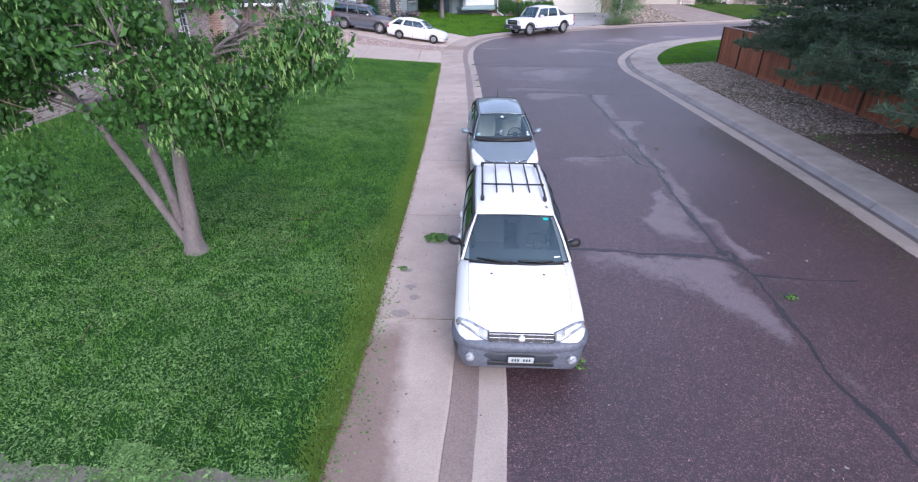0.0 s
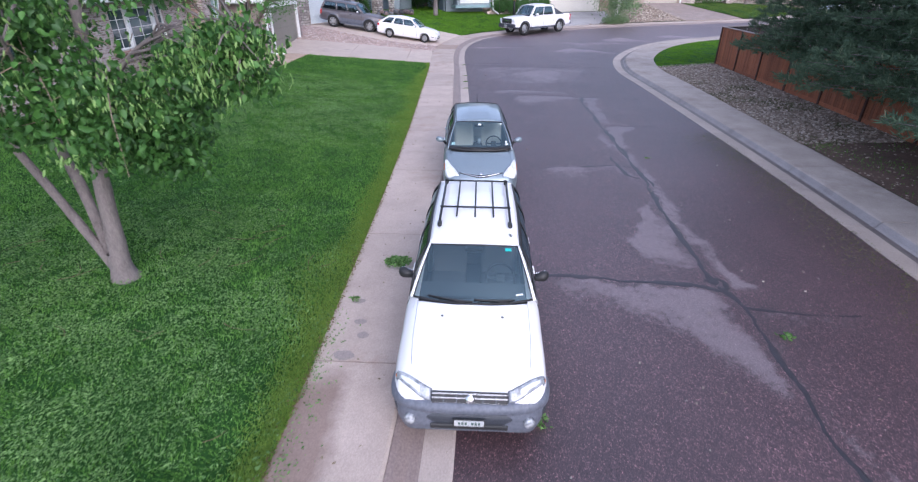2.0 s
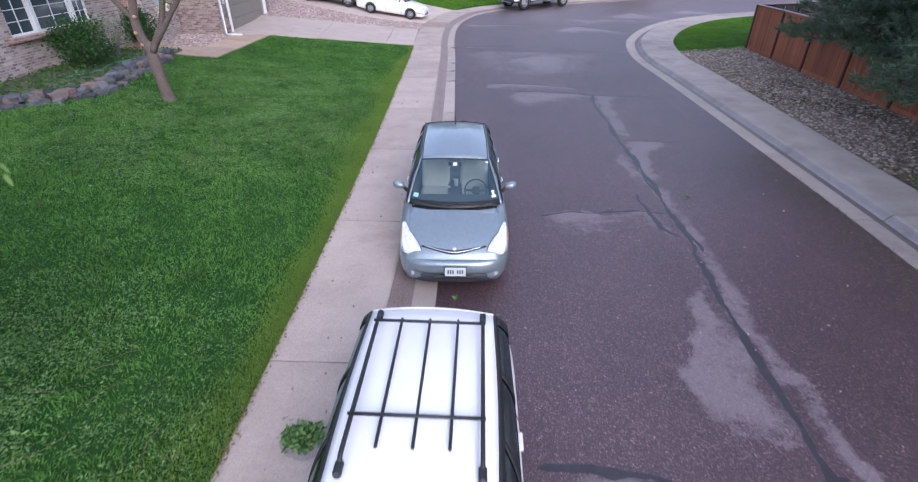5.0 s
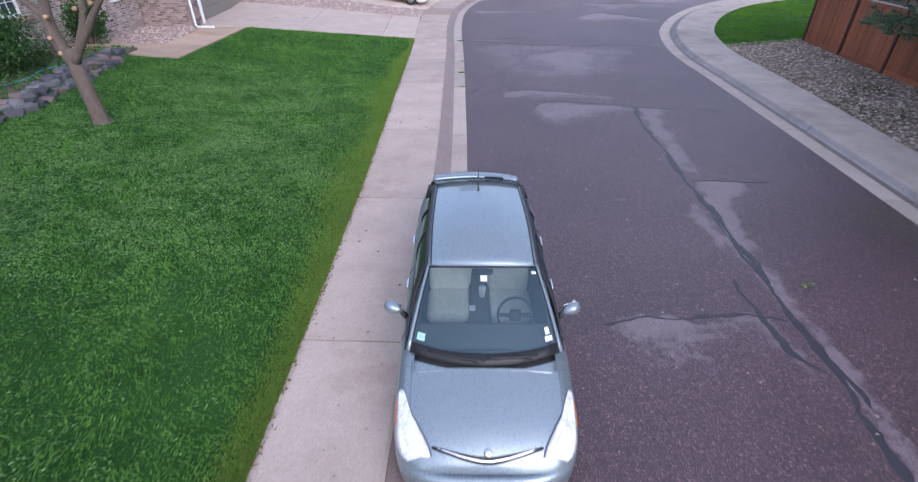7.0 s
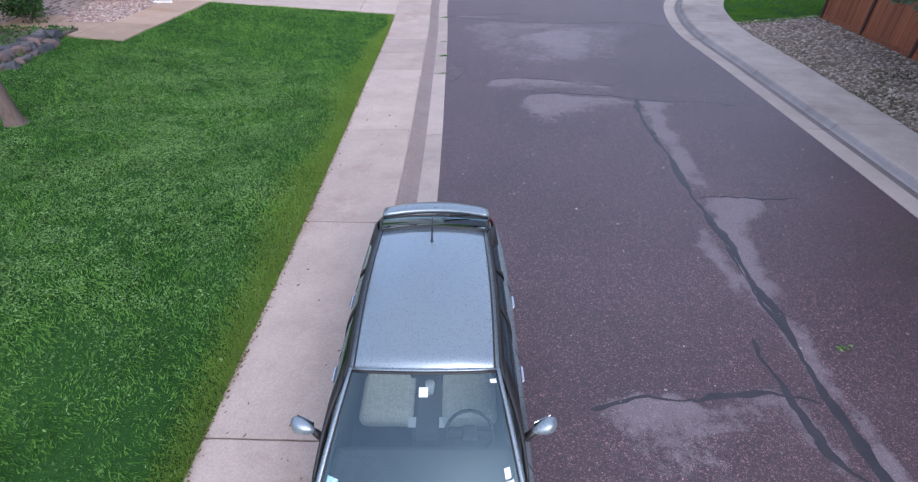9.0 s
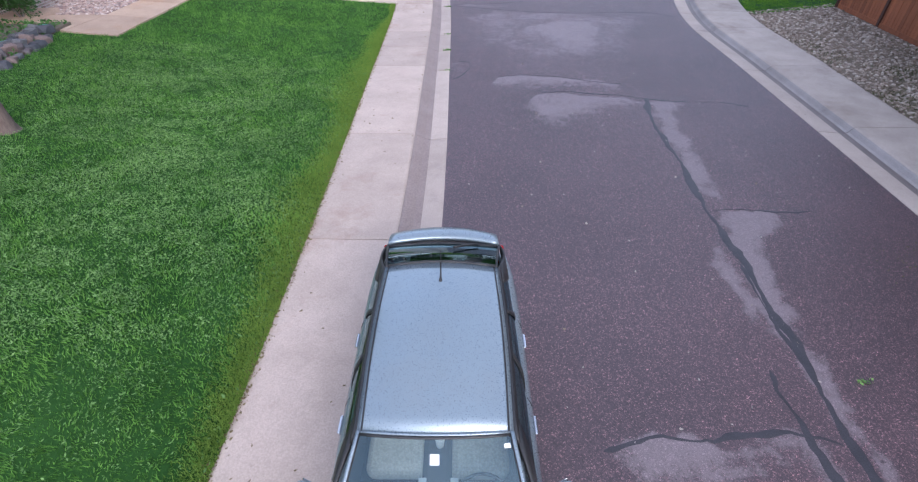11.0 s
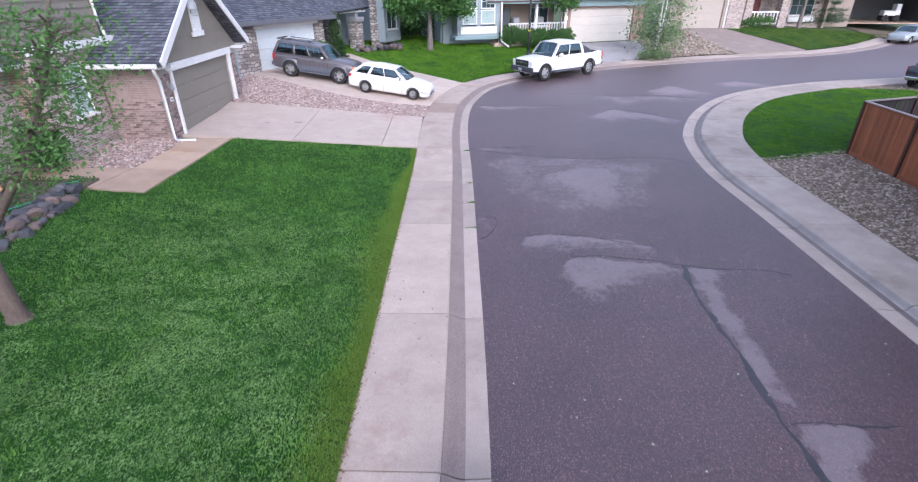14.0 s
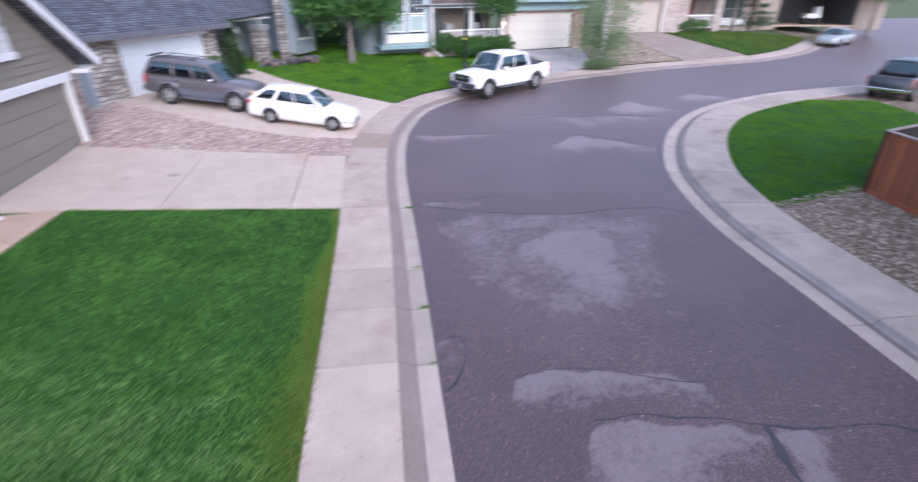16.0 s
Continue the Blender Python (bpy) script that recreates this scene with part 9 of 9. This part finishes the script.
x, y = edge_band(85000)
P = np.stack([x, y, land(x, y) - 0.004], 1)
D = np.stack([r.normal(size=len(x)) * 0.5, r.normal(size=len(x)) * 0.5, np.ones(len(x))], 1)
tagged(part("edge_grass", slivers("edge_grass", P, D, 0.062 * r.uniform(0.6, 1.3, len(x)), 0.013, r), leaf_mat("yellow_blade", (0.105, 0.190, 0.030), (0.250, 0.370, 0.070), 0.3, 0.8, 0.12)), "yellower grass along the sidewalk", "grass", kind="stuff")
M_blade_far = leaf_mat("light_grass_blade", (0.060, 0.160, 0.012), (0.210, 0.390, 0.036), 0.25, 0.8, 0.12)
turf_blades("grass", LAWN_E, 270000, 0.055, 0.018, r, None, "short mown blades of the corner lawn", M_blade_far)
turf_blades("grass", LAWN_F, 170000, 0.07, 0.028, r, None, "mown blades of the far lawn", M_blade_far)


def litter_weight(x, y):
    a = 1.2 * np.exp(-((x + 3.0) ** 2 / 28 + (y - 6.0) ** 2 / 40))
    b = 1.5 * np.exp(-((x + 3.2) ** 2 / 15 + (y - 19.0) ** 2 / 24))
    n = 0.55 * patchy(x, y, 0.9, 5) + 0.6 * patchy(x, y, 0.30, 1) + 0.75 * patchy(x, y, 0.13, 9)
    clear = 1 - 0.8 * np.exp(-((y - 12.6) / 2.3) ** 4)
    return np.clip(0.05 + a + b, 0, 1) * clear * np.clip(0.6 + 0.9 * n, 0.05, 1) * np.clip(edge_d(x, y) / 1.1, 0.22, 1) * np.where(y < 25, 1, 0.3)


x, y = scatter(LAWN_W, 2300000, r, litter_weight)
P = np.stack([x, y, land(x, y) + r.uniform(0.025, 0.062, len(x))], 1)
scraps("torn_leaves", P, r.uniform(0.015, 0.050, len(x)) * np.where(r.random(len(x)) < 0.04, 1.6, 1), r, M_litter, "torn leaf scraps strewn over the lawn by hail")
PALE_SOIL = surface("pale_wet_soil", (0.12, 0.105, 0.085), (0.30, 0.265, 0.235), 1.4, 25, 0.7, 0.3)
RAGGED = [(-15.8, 2.6), (-15.8, 3.9)] + [(-9.0 + 0.06 * k, 3.76 - 0.002 * max(0, k - 95) + 0.06 * float(patchy(k * 0.06, 3.0, 0.45, 21)) + 0.02 * r.normal()) for k in range(150)] + [(0.1, 2.6)]
tagged(part("bare_strip", sheet("bare_strip", RAGGED, PALE_SOIL, 0.016, 0.4), None), "bare pale strip beside the lawn strewn with leaves", "ground", kind="structure")
x, y = scatter(BARE, 330000, r, lambda a_, b_: (0.5 + 0.9 * patchy(a_, b_, 0.45, 7)) * np.clip(-a_ / 1.5, 0.3, 1))
scraps("torn_leaves", np.stack([x, y, land(x, y) + r.uniform(0.030, 0.055, len(x))], 1), r.uniform(0.018, 0.05, len(x)), r, M_litter, "torn leaves lying on the bare strip")


# ---- far drives and small things ----
M_wetdrive = surface("wet_concrete", (0.22, 0.21, 0.22), (0.42, 0.40, 0.41), 0.35, 30, 0.45, 0.15, spread=(0.42, 0.58))
D3 = along_xy(OUT_L, (9.9, 48.5), (14.4, 50.8)) + [(17.2, 52.3), (17.65, 57.6), (11.2, 55.5)]
tagged(part("driveway_far", sheet("driveway_far", D3, M_wetdrive, 0.02, 0.6, 0.1), None), "rain-wet concrete driveway before the cream garage door", "driveway", kind="structure")
B3 = along_xy(OUT_L, (14.4, 50.8), (24.7, 55.0)) + [(23.3, 62.7), (22.4, 60.5), (17.65, 57.6), (17.2, 52.3)]
tagged(part("gravel_bed_far", sheet("gravel_bed_far", B3, M_gravel_e, 0.01, 0.6, bumps=0.04), None), "grey gravel bed round the birch", "gravel", kind="structure")
tagged(part("gravel", stone_cloud("gravel", B3, 3000, 0.085, M_greyrock, 14), M_greyrock), "grey stones covering the bed round the birch", "gravel", kind="stuff")
D4 = along_xy(OUT_L, (24.7, 55.0), (31.6, 56.7)) + [(27.7, 63.4), (23.3, 62.8)]
tagged(part("driveway_tan_house", sheet("driveway_tan_house", D4, concrete_mat("worn_driveway", (0.22, 0.175, 0.155), (0.31, 0.255, 0.225), (0.25, 0.19, 0.155)), 0.02, 0.6, 0.1), None), "worn concrete driveway of the tan house", "driveway", kind="structure")
L4 = along_xy(OUT_L, (31.6, 56.7), (44.0, 64.3)) + [(47, 66.5), (40, 66.5), (30, 64.6), (27.8, 63.4)]
tagged(part("lawn_tan_house", sheet("lawn_tan_house", L4, M_grass, 0.01, 0.6, bumps=0.04), None), "sloping green lawn of the tan house", "lawn", kind="structure")
turf_blades("grass", L4, 60000, 0.08, 0.035, r, None, "mown blades of the tan house's lawn", leaf_mat("dull_blade", (0.07, 0.12, 0.02), (0.19, 0.26, 0.06), 0.25, 0.8, 0.12))
D5 = [(43.5, 62.5), (43.6, 69.4), (52.5, 68.6), (54, 71)]
tagged(part("driveway_open_garage", sheet("driveway_open_garage", D5, M_gravel_e, 0.02, 0.8), None), "grey driveway leading to the open garage", "driveway", kind="structure")

# street lamp
lx, ly = 7.55, 51.0
lz = ground_z(lx, ly)
lamp = thing("street_lamp", "slim black street lamp post with a yellow tag on the lawn", "street lamp", pose(lx, ly, lz))
part("pole", tubes(([(0, 0, -0.05), (0, 0, 1.2), (0, 0, 6.2)], [0.10, 0.085, 0.06]), n=12), M_black, lamp)
part("pole_base", lathe([(0.2, 0), (0.2, 0.08), (0.13, 0.14), (0.11, 0.4), (0, 0.4)], 14), M_black, lamp)
part("tag", bbox(0.16, 0.16, 0.14, 0, 0, 1.75, 0.02), plain("yellow_tag", (0.75, 0.50, 0.03), 0.5), lamp, "yellow tag")
part("lamp_head", lathe([(0, 6.85), (0.26, 6.6), (0.20, 6.55), (0.16, 6.2), (0, 6.18)], 14), M_black, lamp)

# little heaps of torn leaves
def leaf_heap(x, y, rx, ry, h, n, seed, label, z0=None):
    r = np.random.default_rng(seed)
    a, q = r.uniform(0, 2 * math.pi, n), np.sqrt(r.random(n)) * r.uniform(0.6, 1.15, n)
    X, Y = x + rx * q * np.cos(a), y + ry * q * np.sin(a)
    base = land(X, Y) if z0 is None else np.full(n, z0)
    Z = base + 0.006 + h * np.clip(1 - q, 0, 1) * r.random(n)
    D = np.stack([r.normal(size=n), r.normal(size=n), r.normal(size=n) * 0.35], 1)
    return tagged(part("leaf_heap", leaves("leaf_heap", np.stack([X, Y, Z], 1), D, r.uniform(0.03, 0.075, n), r, 0.55, 0.25), M_litter), label, "leaf heap", kind="stuff")


leaf_heap(1.07, 8.70, 0.22, 0.18, 0.09, 420, 1, "heap of torn green leaves on the sidewalk")
leaf_heap(1.42, 6.15, 0.10, 0.14, 0.07, 150, 2, "clump of leaves caught by the wagon's wheel", 0.06)
leaf_heap(2.97, 5.35, 0.11, 0.13, 0.05, 60, 3, "leafy sprig lying by the bumper", 0.02)
leaf_heap(6.55, 6.75, 0.10, 0.08, 0.03, 46, 4, "small leafy sprig on the asphalt", 0.03)
leaf_heap(7.28, 14.4, 0.11, 0.03, 0.02, 14, 5, "small leafy sprig on the asphalt", 0.035)
leaf_heap(0.55, 7.6, 0.07, 0.06, 0.02, 30, 6, "few torn leaves on the sidewalk")
leaf_heap(2.62, 11.12, 0.05, 0.05, 0.02, 8, 7, "few leaves beneath the hatchback's bumper", 0.03)

# damp rings under the heap and on the slabs
M_damp = surface("damp_concrete", (0.27, 0.225, 0.205), (0.33, 0.275, 0.25), 3, 50, 0.6, 0.2)


def damp_spot(x, y, rx, ry, seed):
    r = np.random.default_rng(seed)
    k = 22
    rad = 1 + 0.12 * r.normal(size=k)
    rad = (rad + np.roll(rad, 1) + np.roll(rad, -1)) / 3
    ring = [(x + rx * q * math.cos(2 * math.pi * i / k), y + ry * q * math.sin(2 * math.pi * i / k)) for i, q in enumerate(rad)]
    v = [(a, b, ground_z(a, b) + 0.0035 - 0.0) for a, b in ring] + [(x, y, ground_z(x, y) + 0.004)]
    me = raw("damp_spot", v, [(i, (i + 1) % k, k) for i in range(k)])
    return me


walk_w = bpy.data.objects["sidewalk_west"]
for k, (x, y, a, b) in enumerate([(1.10, 8.64, 0.27, 0.20), (0.72, 7.05, 0.09, 0.06), (0.80, 6.75, 0.08, 0.07), (0.62, 6.35, 0.13, 0.10), (0.62, 7.55, 0.10, 0.06)]):
    part("damp_spot", damp_spot(x, y, a, b, k), M_damp, walk_w, "dark damp stain")

drive = bpy.data.objects["driveway"]
for k, (x, y, a, b) in enumerate([(-4.35, 33.25, 0.17, 0.13), (-5.5, 32.9, 0.12, 0.07), (-3.1, 33.9, 0.07, 0.05)]):
    me = damp_spot(x, y, a, b, 20 + k)
    me.transform(Matrix.Translation((0, 0, 0.031)))
    part("oil_spot", me, M_damp, drive, "dark oil stain")

# crumbs on the asphalt, leaves along the lawn's edge and the kerb
r = np.random.default_rng(99)
n = 420
x, y = r.uniform(2.9, 9.8, n), r.uniform(1, 32, n)
ok = (side(LIP_L, x, y) < -0.15) & (side(LIP_R, x, y) > 0.15)
x, y = x[ok], y[ok]
P = np.stack([x, y, rise(y) + 0.036], 1)
D = np.stack([r.normal(size=len(x)), r.normal(size=len(x)), np.zeros(len(x))], 1)
M_crumb = leaf_mat("faded_scrap", (0.20, 0.16, 0.12), (0.55, 0.52, 0.46), 0.0, 0.8)
tagged(part("street_litter", leaves("street_litter", P, D, r.uniform(0.02, 0.05, len(x)), r, 0.6, 0.2), M_crumb), "faded leaf scraps and crumbs scattered on the asphalt", "litter", kind="stuff")
n = 4200
i = r.integers(0, index_near(OUT_L, 31), n)
q = OUT_L[i] + r.normal(size=(n, 2)) * (0.035, 0.2) + (0.01, 0)
P = np.stack([q[:, 0], q[:, 1], land(q[:, 0], q[:, 1]) + r.uniform(0.004, 0.03, n)], 1)
D = np.stack([r.normal(size=n), r.normal(size=n), r.normal(size=n) * 0.2], 1)
tagged(part("edge_litter", leaves("edge_litter", P, D, r.uniform(0.02, 0.05, n), r, 0.5, 0.2), leaf_mat("edge_scrap", (0.12, 0.085, 0.05), (0.24, 0.20, 0.10), 0.1, 0.8, 0.15)), "leaf scraps caught along the lawn's edge", "leaf litter", kind="stuff")
n = 700
i = r.integers(index_near(OUT_L, 2.5), index_near(OUT_L, 7.2), n)
q = OUT_L[i] + np.stack([np.abs(r.normal(size=n)) * 0.16, r.normal(size=n) * 0.2], 1)
P = np.stack([q[:, 0], q[:, 1], land(q[:, 0], q[:, 1]) + r.uniform(0.004, 0.02, n)], 1)
D = np.stack([r.normal(size=n), r.normal(size=n), r.normal(size=n) * 0.15], 1)
tagged(part("edge_litter", leaves("edge_litter", P, D, r.uniform(0.018, 0.045, n), r, 0.5, 0.2), M_litter), "green leaf scraps washed on to the sidewalk's edge", "leaf litter", kind="stuff")
n = 160
q = np.stack([r.uniform(0.5, 2.0, n), r.uniform(2, 31, n)], 1)
P = np.stack([q[:, 0], q[:, 1], rise(q[:, 1]) + 0.128], 1)
D = np.stack([r.normal(size=n), r.normal(size=n), np.zeros(n)], 1)
tagged(part("sidewalk_litter", leaves("sidewalk_litter", P, D, r.uniform(0.02, 0.055, n), r, 0.5, 0.1), leaf_mat("brown_scrap", (0.16, 0.12, 0.08), (0.26, 0.22, 0.13), 0.0, 0.8)), "few brown leaf scraps on the sidewalk", "leaf litter", kind="stuff")
# moss and leaf dust along the shaded right-hand lip
n = 9000
i = r.integers(index_near(LIP_R, 1), index_near(LIP_R, 17), n)
q = LIP_R[i] - np.abs(r.normal(size=(n, 1))) * (0.55, 0.0) + r.normal(size=(n, 2)) * (0.05, 0.25)
P = np.stack([q[:, 0], q[:, 1], rise(q[:, 1]) + 0.02], 1)
D = np.stack([r.normal(size=n), r.normal(size=n), np.zeros(n)], 1)
tagged(part("gutter_litter", leaves("gutter_litter", P, D, r.uniform(0.010, 0.032, n), r, 0.5, 0.1), leaf_mat("olive_scrap", (0.08, 0.09, 0.030), (0.19, 0.21, 0.07), 0.0, 0.8)), "olive leaf dust washed along the far gutter", "leaf litter", kind="stuff")
x, y = scatter(VERGE2, 34000, r, lambda a, b: 0.35 + 0.6 * patchy(a, b, 0.7, 9))
P = np.stack([x, y, land(x, y)], 1)
D = np.stack([r.normal(size=len(x)) * 0.6, r.normal(size=len(x)) * 0.6, np.ones(len(x))], 1)
tagged(part("weeds", slivers("weeds", P, D, r.uniform(0.03, 0.10, len(x)), 0.014, r), M_blade), "sparse weeds and grass on the verge", "grass", kind="stuff")
x, y = scatter(VERGE, 90000, r, lambda a, b: np.clip(0.9 * patchy(a, b, 1.3, 12) + 0.25 * patchy(a, b, 0.3, 13), 0, 1) * np.clip((27 - b) / 4, 0, 1))
P = np.stack([x, y, land(x, y)], 1)
D = np.stack([r.normal(size=len(x)) * 0.7, r.normal(size=len(x)) * 0.7, np.ones(len(x))], 1)
tagged(part("weeds", slivers("weeds", P, D, r.uniform(0.03, 0.09, len(x)), 0.016, r), leaf_mat("dull_weed", (0.05, 0.06, 0.02), (0.12, 0.13, 0.05), 0.2, 0.7)), "patches of dull weeds growing through the gravel", "grass", kind="stuff")
# weeds rooted in the gutter joints
n = 420
jy = r.choice([24.4, 26.1, 27.7, 31.1], n, p=[0.15, 0.35, 0.15, 0.35])
gx_ = np.array([LIP_L[index_near(LIP_L, q_)][0] for q_ in jy]) - np.abs(r.normal(size=n)) * 0.11 + 0.01
P = np.stack([gx_, jy + r.normal(size=n) * 0.03, rise(jy) + 0.0], 1)
D = np.stack([r.normal(size=n) * 0.8, r.normal(size=n) * 0.8, np.ones(n)], 1)
tagged(part("gutter_weeds", slivers("gutter_weeds", P, D, r.uniform(0.02, 0.06, n), 0.014, r), M_blade), "small weeds growing in the gutter joints", "grass", kind="stuff")
# twigs knocked down on to the lawn
bm = bmesh.new()
for k in range(24):
    x0, y0, a0, L0 = r.uniform(-5.5, 0.0), r.uniform(4.4, 10.5), r.uniform(0, 6.28), r.uniform(0.2, 0.7)
    pts = [(x0 + L0 * f_ * math.cos(a0 + 0.5 * f_), y0 + L0 * f_ * math.sin(a0 + 0.5 * f_), ground_z(x0, y0) + 0.065 + 0.01 * f_) for f_ in (0, 0.35, 0.7, 1)]
    tube(bm, pts, [0.0045, 0.004, 0.003, 0.0015], 4, False)
tagged(part("fallen_twigs", bm, surface("reddish_twig", (0.11, 0.065, 0.045), (0.22, 0.14, 0.095), 3, 30, 0.9, 0.2)), "thin reddish twigs knocked down on the lawn", "twigs", kind="stuff")
# ground cover in the planting bed
x, y = scatter(BED_W, 9000, r)
P = np.stack([x, y, land(x, y) + 0.06 + r.uniform(0.02, 0.10, len(x))], 1)
D = np.stack([r.normal(size=len(x)), r.normal(size=len(x)), 0.4 + 0 * x], 1)
tagged(part("ground_cover", leaves("ground_cover", P, D, r.uniform(0.05, 0.11, len(x)), r, 0.6), M_leaf), "low green ground cover in the bed", "plants", kind="stuff")
